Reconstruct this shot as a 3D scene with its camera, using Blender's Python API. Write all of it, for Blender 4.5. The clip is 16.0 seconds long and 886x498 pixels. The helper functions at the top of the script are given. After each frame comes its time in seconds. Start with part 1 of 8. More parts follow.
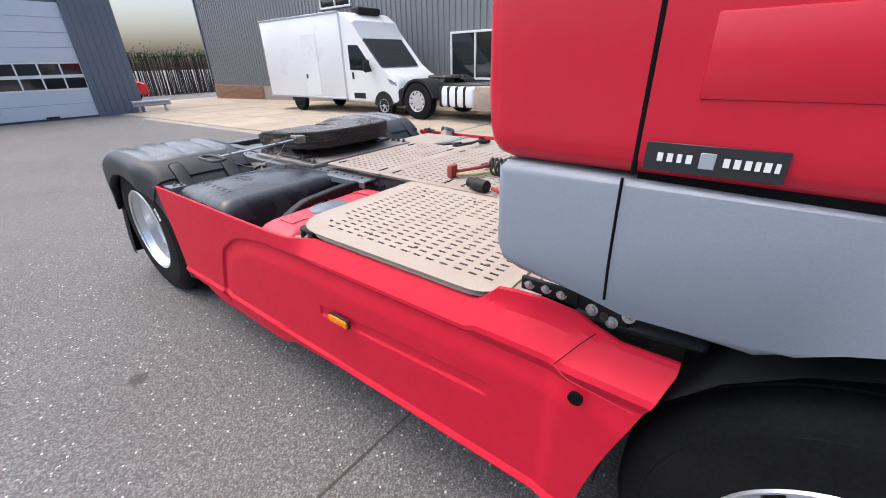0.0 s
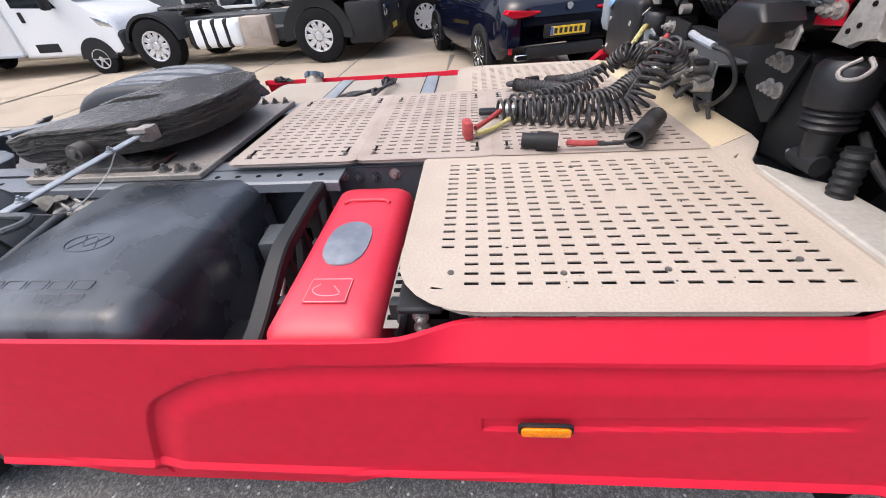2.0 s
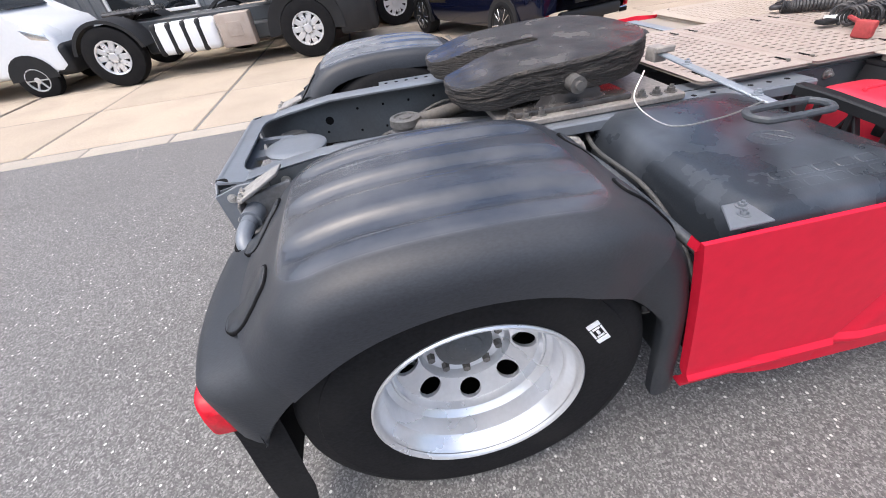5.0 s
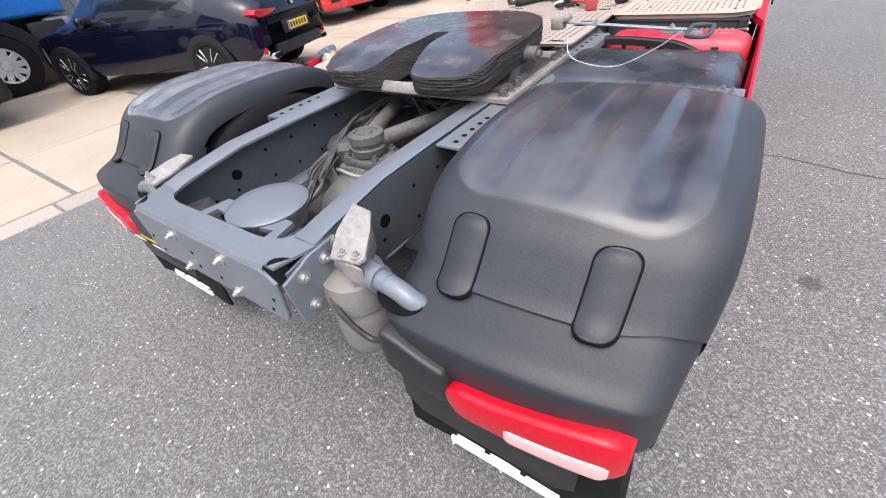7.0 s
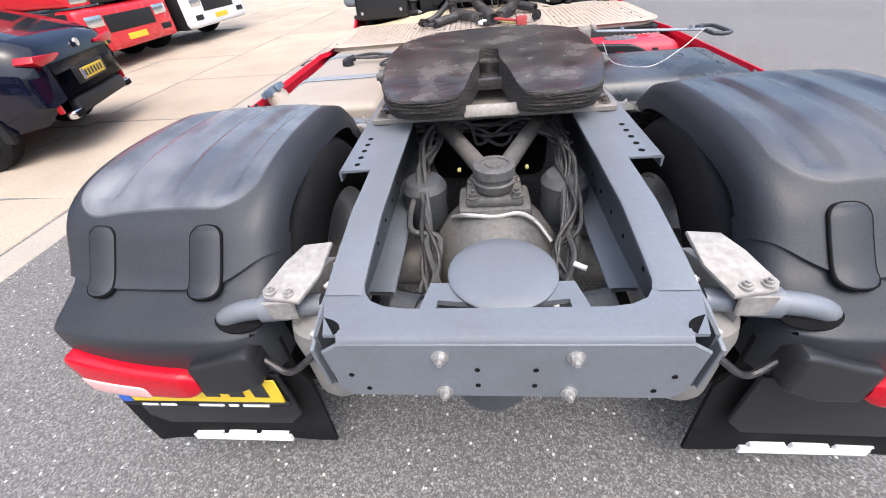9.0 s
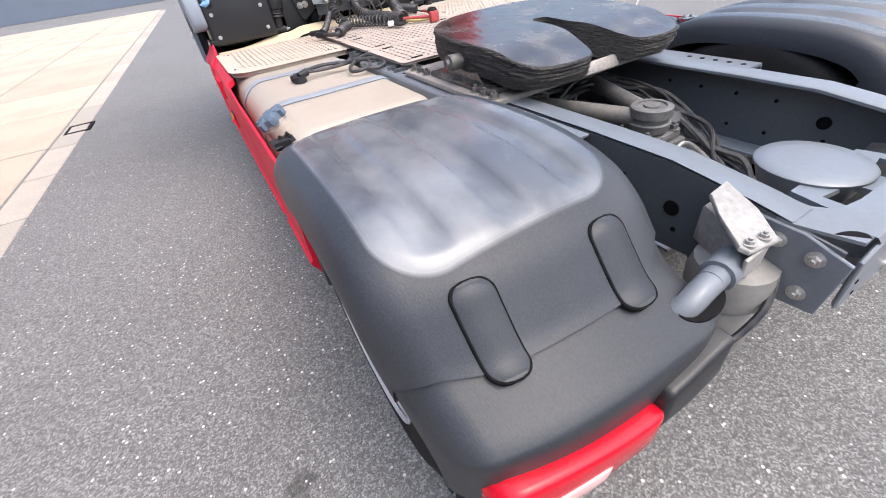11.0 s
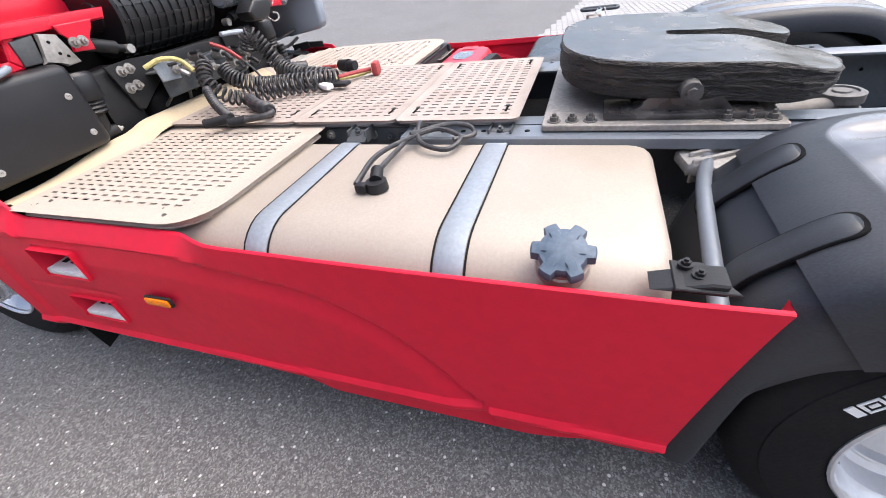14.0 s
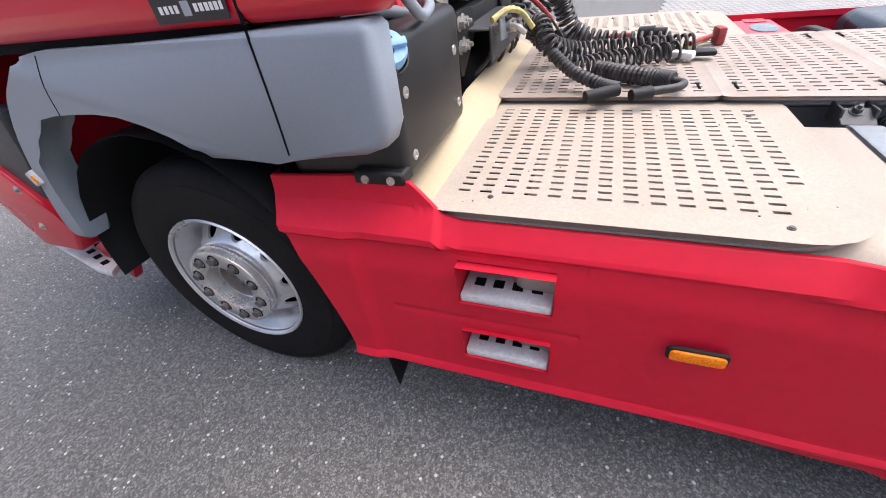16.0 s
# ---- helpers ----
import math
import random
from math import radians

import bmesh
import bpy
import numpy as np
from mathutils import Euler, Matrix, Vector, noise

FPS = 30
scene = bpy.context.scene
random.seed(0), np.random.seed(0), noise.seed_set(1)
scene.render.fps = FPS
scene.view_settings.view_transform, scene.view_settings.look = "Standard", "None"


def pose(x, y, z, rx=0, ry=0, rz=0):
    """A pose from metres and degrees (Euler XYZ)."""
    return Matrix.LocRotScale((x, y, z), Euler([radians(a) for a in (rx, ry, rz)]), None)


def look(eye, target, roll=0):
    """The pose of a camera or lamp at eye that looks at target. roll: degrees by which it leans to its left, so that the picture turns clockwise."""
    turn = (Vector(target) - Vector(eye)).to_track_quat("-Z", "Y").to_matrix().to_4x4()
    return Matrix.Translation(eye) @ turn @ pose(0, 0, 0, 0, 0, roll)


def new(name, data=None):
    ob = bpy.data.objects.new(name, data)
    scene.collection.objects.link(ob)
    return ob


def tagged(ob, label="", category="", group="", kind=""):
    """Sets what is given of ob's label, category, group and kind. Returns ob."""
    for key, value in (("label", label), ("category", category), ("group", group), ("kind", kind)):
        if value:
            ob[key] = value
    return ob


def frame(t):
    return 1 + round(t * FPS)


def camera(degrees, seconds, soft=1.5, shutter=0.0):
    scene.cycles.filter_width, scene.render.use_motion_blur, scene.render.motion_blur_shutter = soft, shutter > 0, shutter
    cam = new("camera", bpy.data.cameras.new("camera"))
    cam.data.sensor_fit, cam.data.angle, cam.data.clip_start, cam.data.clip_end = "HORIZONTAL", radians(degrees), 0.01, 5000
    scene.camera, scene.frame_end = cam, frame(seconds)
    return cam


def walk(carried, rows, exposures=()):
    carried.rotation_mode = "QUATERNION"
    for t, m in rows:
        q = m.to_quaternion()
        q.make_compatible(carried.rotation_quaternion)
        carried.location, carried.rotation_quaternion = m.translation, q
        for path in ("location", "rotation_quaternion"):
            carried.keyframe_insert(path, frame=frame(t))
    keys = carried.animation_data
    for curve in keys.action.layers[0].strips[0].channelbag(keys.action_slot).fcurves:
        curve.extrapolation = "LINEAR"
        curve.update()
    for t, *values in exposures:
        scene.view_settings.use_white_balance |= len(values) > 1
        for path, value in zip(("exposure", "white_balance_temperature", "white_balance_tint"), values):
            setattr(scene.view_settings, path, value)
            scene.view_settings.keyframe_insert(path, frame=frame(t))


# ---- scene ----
cam = camera(96.7, 16.0, soft=1.0)
PATH = [
    (0, (2.017, 3.403, 1.558), (0.595, 2.292, 0.695), -1.4),
    (0.5, (1.975, 3.069, 1.535), (0.457, 2.257, 0.516), -1.2),
    (1, (1.923, 2.760, 1.546), (0.298, 2.239, 0.502), -4.0),
    (1.5, (1.783, 2.462, 1.537), (0.150, 2.161, 0.422), -5.0),
    (2, (1.763, 2.144, 1.517), (0.147, 1.972, 0.352), -4.4),
    (2.5, (1.804, 1.807, 1.512), (0.199, 1.697, 0.323), -4.3),
    (3, (1.782, 1.464, 1.512), (0.191, 1.358, 0.305), -4.3),
    (3.5, (1.813, 1.087, 1.485), (0.234, 1.032, 0.258), -4.0),
    (4, (1.845, 0.745, 1.471), (0.267, 0.728, 0.242), -4.8),
    (4.5, (1.831, 0.336, 1.482), (0.248, 0.329, 0.260), -7.2),
    (4.7, (1.830, 0.192, 1.484), (0.244, 0.239, 0.266), -7.7),
    (6.8, (1.282, -0.939, 1.477), (0.229, 0.233, 0.245), -7.4),
    (7, (1.173, -0.982, 1.469), (0.195, 0.249, 0.232), -8.1),
    (7.5, (0.862, -1.052, 1.485), (0.102, 0.329, 0.255), -8.2),
    (8, (0.563, -1.142, 1.496), (-0.006, 0.335, 0.274), -8.3),
    (8.5, (0.287, -1.188, 1.491), (-0.094, 0.348, 0.268), -7.2),
    (9, (-0.036, -1.156, 1.502), (-0.251, 0.409, 0.276), -6.4),
    (9.5, (-0.381, -1.141, 1.473), (-0.409, 0.438, 0.245), -5.5),
    (10, (-0.708, -1.104, 1.455), (-0.532, 0.472, 0.236), -5.3),
    (10.2, (-0.851, -1.041, 1.441), (-0.581, 0.525, 0.226), -6.0),
    (12.3, (-1.764, -0.181, 1.468), (-0.533, 0.759, 0.203), -8.8),
    (12.5, (-1.785, -0.052, 1.483), (-0.502, 0.823, 0.223), -8.8),
    (13, (-1.821, 0.254, 1.464), (-0.436, 0.992, 0.224), -9.2),
    (13.5, (-1.819, 0.612, 1.481), (-0.377, 1.271, 0.262), -9.5),
    (14, (-1.856, 0.989, 1.486), (-0.388, 1.612, 0.279), -9.2),
    (14.5, (-1.884, 1.387, 1.455), (-0.407, 2.012, 0.260), -8.6),
    (15, (-1.891, 1.797, 1.465), (-0.423, 2.448, 0.273), -8.2),
    (15.5, (-1.950, 2.198, 1.467), (-0.498, 2.857, 0.260), -8.1),
    (16, (-1.943, 2.581, 1.443), (-0.491, 3.226, 0.229), -7.9),
]
walk(cam, [(t, look(eye, target, roll)) for t, eye, target, roll in PATH], exposures=[(0, 0.85, 6150, 10), (4.5, 1.06, 6150, 10), (7.0, 1.20, 6150, 10), (10.0, 1.30, 6150, 10), (12.5, 1.38, 6150, 10), (14.5, 1.24, 6150, 10), (16, 1.12, 6150, 10)])

# ---- world and light ----
SUN_ELEV, SUN_AZ = 66.0, 154.0        # degrees; azimuth from +y towards +x
world = bpy.data.worlds.new("sky")
scene.world = world
world.use_nodes = True
wn = world.node_tree.nodes
sky = wn.new("ShaderNodeTexSky")
sky.sky_type = "NISHITA"
sky.sun_disc = False
sky.sun_elevation, sky.sun_rotation = radians(SUN_ELEV), radians(SUN_AZ)
sky.air_density, sky.dust_density, sky.ozone_density = 1.0, 6.0, 1.0
wn["Background"].inputs["Strength"].default_value = 0.15
world.node_tree.links.new(sky.outputs[0], wn["Background"].inputs["Color"])
sun = new("sun", bpy.data.lights.new("sun", "SUN"))
sun.data.energy, sun.data.angle, sun.data.color = 0.95, radians(120), (1.0, 0.97, 0.93)
az, el = radians(SUN_AZ), radians(SUN_ELEV)
sun.matrix_world = look((0, 0, 0), (-math.sin(az) * math.cos(el), -math.cos(az) * math.cos(el), -math.sin(el)))


# ---- materials ----
def mat(name, col, rough=0.5, metal=0.0, bump=0.0, scale=40.0, var=0.12, stain=0.0, stain_col=(0.1, 0.09, 0.08),
        stain_scale=2.5, coat=0.0, speck=0.0, speck_col=(0.6, 0.6, 0.58), speck_scale=180.0, rand=0.0, stretch=(1, 1, 1), bumpd=0.004, rvar=0.12, spec=0.5):
    m = bpy.data.materials.new(name)
    m.use_nodes = True
    nt = m.node_tree
    n, l = nt.nodes, nt.links
    b = n["Principled BSDF"]
    tc = n.new("ShaderNodeTexCoord")
    mp = n.new("ShaderNodeMapping")
    mp.inputs["Scale"].default_value = stretch
    l.new(tc.outputs["Object"], mp.inputs[0])
    n1, n2 = n.new("ShaderNodeTexNoise"), n.new("ShaderNodeTexNoise")
    n1.inputs["Scale"].default_value, n1.inputs["Detail"].default_value = scale, 6
    n2.inputs["Scale"].default_value, n2.inputs["Detail"].default_value = stain_scale, 5
    l.new(mp.outputs[0], n1.inputs[0])
    l.new(mp.outputs[0], n2.inputs[0])
    # fine grain: lighter and darker than the base colour
    r = n.new("ShaderNodeMapRange")
    r.inputs["From Min"].default_value, r.inputs["From Max"].default_value = 0.3, 0.7
    r.inputs["To Min"].default_value, r.inputs["To Max"].default_value = 1 - var, 1 + var
    l.new(n1.outputs["Fac"], r.inputs["Value"])
    mul = n.new("ShaderNodeMix")
    mul.data_type, mul.blend_type = "RGBA", "MULTIPLY"
    mul.inputs["Factor"].default_value = 1.0
    mul.inputs["A"].default_value = (*col, 1)
    l.new(r.outputs[0], mul.inputs["B"])
    out = mul.outputs["Result"]
    if rand:
        oi = n.new("ShaderNodeObjectInfo")
        rr = n.new("ShaderNodeMapRange")
        rr.inputs["To Min"].default_value, rr.inputs["To Max"].default_value = 1 - rand, 1 + rand
        l.new(oi.outputs["Random"], rr.inputs["Value"])
        m3 = n.new("ShaderNodeMix")
        m3.data_type, m3.blend_type = "RGBA", "MULTIPLY"
        m3.inputs["Factor"].default_value = 1.0
        l.new(out, m3.inputs["A"])
        l.new(rr.outputs[0], m3.inputs["B"])
        out = m3.outputs["Result"]
    if stain:
        sr = n.new("ShaderNodeMapRange")
        sr.inputs["From Min"].default_value, sr.inputs["From Max"].default_value = 0.45, 0.75
        sr.inputs["To Max"].default_value = stain
        l.new(n2.outputs["Fac"], sr.inputs["Value"])
        m2 = n.new("ShaderNodeMix")
        m2.data_type = "RGBA"
        l.new(sr.outputs[0], m2.inputs["Factor"])
        l.new(out, m2.inputs["A"])
        m2.inputs["B"].default_value = (*stain_col, 1)
        out = m2.outputs["Result"]
    if speck:
        vo = n.new("ShaderNodeTexVoronoi")
        vo.inputs["Scale"].default_value = speck_scale
        l.new(tc.outputs["Object"], vo.inputs["Vector"])
        vr = n.new("ShaderNodeMapRange")
        vr.inputs["From Min"].default_value, vr.inputs["From Max"].default_value = 0.32, 0.12
        l.new(vo.outputs["Distance"], vr.inputs["Value"])
        sx = n.new("ShaderNodeSeparateColor")
        l.new(vo.outputs["Color"], sx.inputs[0])
        th = n.new("ShaderNodeMapRange")
        th.inputs["From Min"].default_value, th.inputs["From Max"].default_value = 1 - speck, 1.0
        l.new(sx.outputs[0], th.inputs["Value"])
        mm = n.new("ShaderNodeMath")
        mm.operation = "MULTIPLY"
        l.new(vr.outputs[0], mm.inputs[0])
        l.new(th.outputs[0], mm.inputs[1])
        m4 = n.new("ShaderNodeMix")
        m4.data_type = "RGBA"
        l.new(mm.outputs[0], m4.inputs["Factor"])
        l.new(out, m4.inputs["A"])
        m4.inputs["B"].default_value = (*speck_col, 1)
        out = m4.outputs["Result"]
    l.new(out, b.inputs["Base Color"])
    rm = n.new("ShaderNodeMapRange")
    rm.inputs["To Min"].default_value, rm.inputs["To Max"].default_value = max(0.02, rough - rvar), min(1, rough + rvar)
    l.new(n2.outputs["Fac"], rm.inputs["Value"])
    l.new(rm.outputs[0], b.inputs["Roughness"])
    b.inputs["Metallic"].default_value = metal
    b.inputs["Specular IOR Level"].default_value = spec
    b.inputs["Coat Weight"].default_value = coat
    b.inputs["Coat Roughness"].default_value = 0.08
    if bump:
        bp = n.new("ShaderNodeBump")
        bp.inputs["Strength"].default_value, bp.inputs["Distance"].default_value = bump, bumpd
        l.new(n1.outputs["Fac"], bp.inputs["Height"])
        l.new(bp.outputs[0], b.inputs["Normal"])
    return m


def asphalt():
    """Rolled asphalt: grey stones of mixed tone in dark binder, a few pale chips, worn and stained patches."""
    m = mat("asphalt", (0.146, 0.142, 0.138), 0.82, 0, 0.0, 60, 0.25, 0.35, (0.105, 0.103, 0.10), 0.6, spec=0.35)
    n, l = m.node_tree.nodes, m.node_tree.links
    b = n["Principled BSDF"]
    tc = n["Texture Coordinate"]
    base = b.inputs["Base Color"].links[0].from_socket
    out, heights = base, []
    for scale, lo, hi, power in ((170.0, 0.68, 1.76, 2.4), (60.0, 0.90, 1.11, 1.0)):
        vo = n.new("ShaderNodeTexVoronoi")
        vo.inputs["Scale"].default_value = scale
        l.new(tc.outputs["Object"], vo.inputs["Vector"])
        sc = n.new("ShaderNodeSeparateColor")
        l.new(vo.outputs["Color"], sc.inputs[0])
        pw = n.new("ShaderNodeMath")
        pw.operation = "POWER"
        pw.inputs[1].default_value = power
        l.new(sc.outputs[0], pw.inputs[0])
        mr = n.new("ShaderNodeMapRange")
        mr.inputs["To Min"].default_value, mr.inputs["To Max"].default_value = lo, hi
        l.new(pw.outputs[0], mr.inputs["Value"])
        mx = n.new("ShaderNodeMix")
        mx.data_type, mx.blend_type = "RGBA", "MULTIPLY"
        mx.inputs["Factor"].default_value = 1.0
        l.new(out, mx.inputs["A"])
        l.new(mr.outputs[0], mx.inputs["B"])
        out = mx.outputs["Result"]
        heights.append(vo.outputs["Distance"])
    # small oil spots
    vo = n.new("ShaderNodeTexVoronoi")
    vo.inputs["Scale"].default_value = 1.1
    l.new(tc.outputs["Object"], vo.inputs["Vector"])
    sc = n.new("ShaderNodeSeparateColor")
    l.new(vo.outputs["Color"], sc.inputs[0])
    size = n.new("ShaderNodeMath")
    size.operation = "MULTIPLY_ADD"
    size.inputs[1].default_value, size.inputs[2].default_value = 0.10, -0.045
    l.new(sc.outputs[2], size.inputs[0])
    wob = n.new("ShaderNodeTexNoise")
    wob.inputs["Scale"].default_value = 22.0
    l.new(tc.outputs["Object"], wob.inputs[0])
    edge = n.new("ShaderNodeMath")
    edge.operation = "MULTIPLY_ADD"
    edge.inputs[1].default_value = 0.09
    l.new(wob.outputs["Fac"], edge.inputs[0])
    l.new(vo.outputs["Distance"], edge.inputs[2])
    diff = n.new("ShaderNodeMath")
    diff.operation = "SUBTRACT"
    l.new(size.outputs[0], diff.inputs[0])
    l.new(edge.outputs[0], diff.inputs[1])
    spot = n.new("ShaderNodeMapRange")
    spot.inputs["From Min"].default_value, spot.inputs["From Max"].default_value = -0.065, -0.035
    spot.inputs["To Max"].default_value = 0.6
    l.new(diff.outputs[0], spot.inputs["Value"])
    mx = n.new("ShaderNodeMix")
    mx.data_type = "RGBA"
    l.new(spot.outputs[0], mx.inputs["Factor"])
    l.new(out, mx.inputs["A"])
    mx.inputs["B"].default_value = (0.035, 0.033, 0.03, 1)
    out = mx.outputs["Result"]
    # pale chips
    vo = n.new("ShaderNodeTexVoronoi")
    vo.inputs["Scale"].default_value = 62.0
    l.new(tc.outputs["Object"], vo.inputs["Vector"])
    sc = n.new("ShaderNodeSeparateColor")
    l.new(vo.outputs["Color"], sc.inputs[0])
    pick = n.new("ShaderNodeMapRange")
    pick.inputs["From Min"].default_value, pick.inputs["From Max"].default_value = 0.955, 0.97
    l.new(sc.outputs[1], pick.inputs["Value"])
    near = n.new("ShaderNodeMapRange")
    near.inputs["From Min"].default_value, near.inputs["From Max"].default_value = 0.42, 0.30
    l.new(vo.outputs["Distance"], near.inputs["Value"])
    both = n.new("ShaderNodeMath")
    both.operation = "MULTIPLY"
    l.new(pick.outputs[0], both.inputs[0])
    l.new(near.outputs[0], both.inputs[1])
    mx = n.new("ShaderNodeMix")
    mx.data_type = "RGBA"
    l.new(both.outputs[0], mx.inputs["Factor"])
    l.new(out, mx.inputs["A"])
    mx.inputs["B"].default_value = (0.55, 0.53, 0.50, 1)
    l.new(mx.outputs["Result"], b.inputs["Base Color"])
    bp = n.new("ShaderNodeBump")
    bp.invert = True
    bp.inputs["Strength"].default_value, bp.inputs["Distance"].default_value = 0.5, 0.003
    l.new(heights[0], bp.inputs["Height"])
    l.new(bp.outputs[0], b.inputs["Normal"])
    return m


M_ASPHALT = asphalt()
M_CONCRETE = mat("concrete_slab", (0.385, 0.322, 0.250), 0.9, 0, 0.4, 60, 0.18, 0.6, (0.27, 0.228, 0.18), 0.9, rand=0.08)
M_KERB = mat("kerb_concrete", (0.33, 0.295, 0.25), 0.9, 0, 0.5, 70, 0.2, 0.5, (0.28, 0.26, 0.23), 3, rand=0.1)
M_JOINT = mat("joint_dirt", (0.07, 0.062, 0.055), 0.95, 0, 0.5, 90, 0.3)
M_PAVER = mat("paver_grey", (0.30, 0.29, 0.28), 0.9, 0, 0.5, 90, 0.2, 0.4, (0.2, 0.19, 0.18), 2.0, rand=0.15)
M_FLAG = mat("pale_flagstone", (0.46, 0.45, 0.42), 0.9, 0, 0.4, 70, 0.15, 0.4, (0.34, 0.33, 0.30), 2.0, rand=0.08)
# darker copy of the chassis grey: the upright web's shade is in the colour
M_FRAMEWEB = mat("chassis_web_shade", (0.082, 0.092, 0.102), 0.45, 0.1, 0.05, 80, 0.08, 0.5, (0.06, 0.06, 0.06), 4)
M_LINE = mat("road_paint", (0.75, 0.74, 0.70), 0.8, 0, 0.3, 60, 0.1, 0.5, (0.4, 0.4, 0.38), 6)
M_RED = mat("red_skirt_paint", (0.58, 0.010, 0.034), 0.55, 0, 0.06, 25, 0.05, 0.10, (0.44, 0.016, 0.035), 1.6, coat=0.0, spec=0.25)
M_CABRED = mat("red_cab_paint", (0.54, 0.010, 0.032), 0.30, 0, 0.0, 25, 0.03, 0.08, (0.44, 0.03, 0.045), 1.5, coat=0.25, spec=0.35)
M_CABGREY = mat("grey_plastic_panel", (0.235, 0.27, 0.315), 0.5, 0, 0.10, 300, 0.05, 0.25, (0.28, 0.31, 0.35), 1.8)
M_BLACKPL = mat("weathered_black_plastic", (0.012, 0.0125, 0.0145), 0.40, 0, 0.12, 220, 0.2, 0.25, (0.036, 0.036, 0.038), 4.0, spec=0.45)
M_FENDER = mat("mudguard_plastic", (0.022, 0.025, 0.030), 0.44, 0, 0.12, 240, 0.2, 0.32, (0.075, 0.076, 0.078), 3.2, stretch=(1, 0.45, 1), spec=0.36)


def worn_sheen_cap(name, centre, worn, rough):
    """Mudguard plastic, polished and worn over the flat crown of the cap, the left crown's grey also holding sky sheen;
    the patch has rounded corners.
    """
    m = mat(name, (0.025, 0.028, 0.034), 0.47, 0, 0.12, 240, 0.2, 0.32, (0.085, 0.086, 0.088), 3.2, stretch=(1, 0.45, 1), spec=0.34)
    n, l = m.node_tree.nodes, m.node_tree.links
    b = n["Principled BSDF"]
    tc = n["Texture Coordinate"]
    sub_ = n.new("ShaderNodeVectorMath")
    sub_.operation = "SUBTRACT"
    sub_.inputs[1].default_value = centre
    l.new(tc.outputs["Object"], sub_.inputs[0])
    ab = n.new("ShaderNodeVectorMath")
    ab.operation = "ABSOLUTE"
    l.new(sub_.outputs[0], ab.inputs[0])
    sh = n.new("ShaderNodeVectorMath")
    sh.operation = "SUBTRACT"
    sh.inputs[1].default_value = (0.165, 0.26, 10.0)
    l.new(ab.outputs[0], sh.inputs[0])
    mxv = n.new("ShaderNodeVectorMath")
    mxv.operation = "MAXIMUM"
    mxv.inputs[1].default_value = (0, 0, 0)
    l.new(sh.outputs[0], mxv.inputs[0])
    ln = n.new("ShaderNodeVectorMath")
    ln.operation = "LENGTH"
    l.new(mxv.outputs[0], ln.inputs[0])
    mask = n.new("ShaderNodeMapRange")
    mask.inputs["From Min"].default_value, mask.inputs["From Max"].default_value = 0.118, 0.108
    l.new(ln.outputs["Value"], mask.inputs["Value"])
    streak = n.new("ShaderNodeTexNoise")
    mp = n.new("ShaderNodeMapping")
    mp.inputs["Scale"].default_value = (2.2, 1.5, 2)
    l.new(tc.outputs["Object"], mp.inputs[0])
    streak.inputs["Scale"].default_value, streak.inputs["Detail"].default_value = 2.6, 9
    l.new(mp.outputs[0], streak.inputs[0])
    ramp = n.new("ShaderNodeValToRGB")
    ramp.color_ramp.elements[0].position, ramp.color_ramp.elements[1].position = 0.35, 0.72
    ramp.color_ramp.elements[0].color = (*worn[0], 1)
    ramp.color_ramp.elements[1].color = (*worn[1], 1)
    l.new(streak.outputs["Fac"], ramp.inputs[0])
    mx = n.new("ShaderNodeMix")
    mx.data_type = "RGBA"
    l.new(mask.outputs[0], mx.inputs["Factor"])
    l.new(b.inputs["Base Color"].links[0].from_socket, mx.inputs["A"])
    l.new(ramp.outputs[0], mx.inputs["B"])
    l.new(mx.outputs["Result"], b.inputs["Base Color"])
    rr = n.new("ShaderNodeMapRange")
    rr.inputs["To Min"].default_value, rr.inputs["To Max"].default_value = 0.42, rough
    l.new(mask.outputs[0], rr.inputs["Value"])
    l.new(rr.outputs[0], b.inputs["Roughness"])
    ct = n.new("ShaderNodeMath")
    ct.operation = "MULTIPLY"
    ct.inputs[1].default_value = 0.45
    l.new(mask.outputs[0], ct.inputs[0])
    l.new(ct.outputs[0], b.inputs["Coat Weight"])
    b.inputs["Coat Roughness"].default_value = 0.25
    return m


M_CAPRIGHT = worn_sheen_cap("mudguard_cap_plastic", (0.935, 0.10, 0), ((0.026, 0.031, 0.042), (0.085, 0.087, 0.093)), 0.27)
# left crown is coloured paler to carry the sky's sheen
M_CAPLEFT = worn_sheen_cap("sheen_mudguard_cap", (-0.935, 0.10, 0), ((0.070, 0.077, 0.090), (0.19, 0.195, 0.205)), 0.27)
M_BATT = mat("battery_cover_plastic", (0.026, 0.031, 0.038), 0.28, 0, 0.10, 200, 0.15, 0.55, (0.16, 0.18, 0.21), 4.2)
M_BLACK = mat("black_plastic", (0.011, 0.0115, 0.013), 0.55, 0, 0.1, 150, 0.25, 0.3, (0.03, 0.03, 0.03), 5, spec=0.35)
M_RUBBER = mat("tyre_rubber", (0.009, 0.009, 0.010), 0.72, 0, 0.25, 90, 0.3, 0.5, (0.024, 0.023, 0.022), 5, spec=0.15)
M_BEIGE = mat("sun_bleached_walkway_plastic", (0.415, 0.356, 0.297), 0.72, 0, 0.12, 160, 0.10, 0.60, (0.37, 0.308, 0.248), 5)
M_BEIGE2 = mat("dusty_aluminium_walkway", (0.375, 0.318, 0.276), 0.68, 0.1, 0.12, 160, 0.1, 0.6, (0.27, 0.215, 0.18), 6)
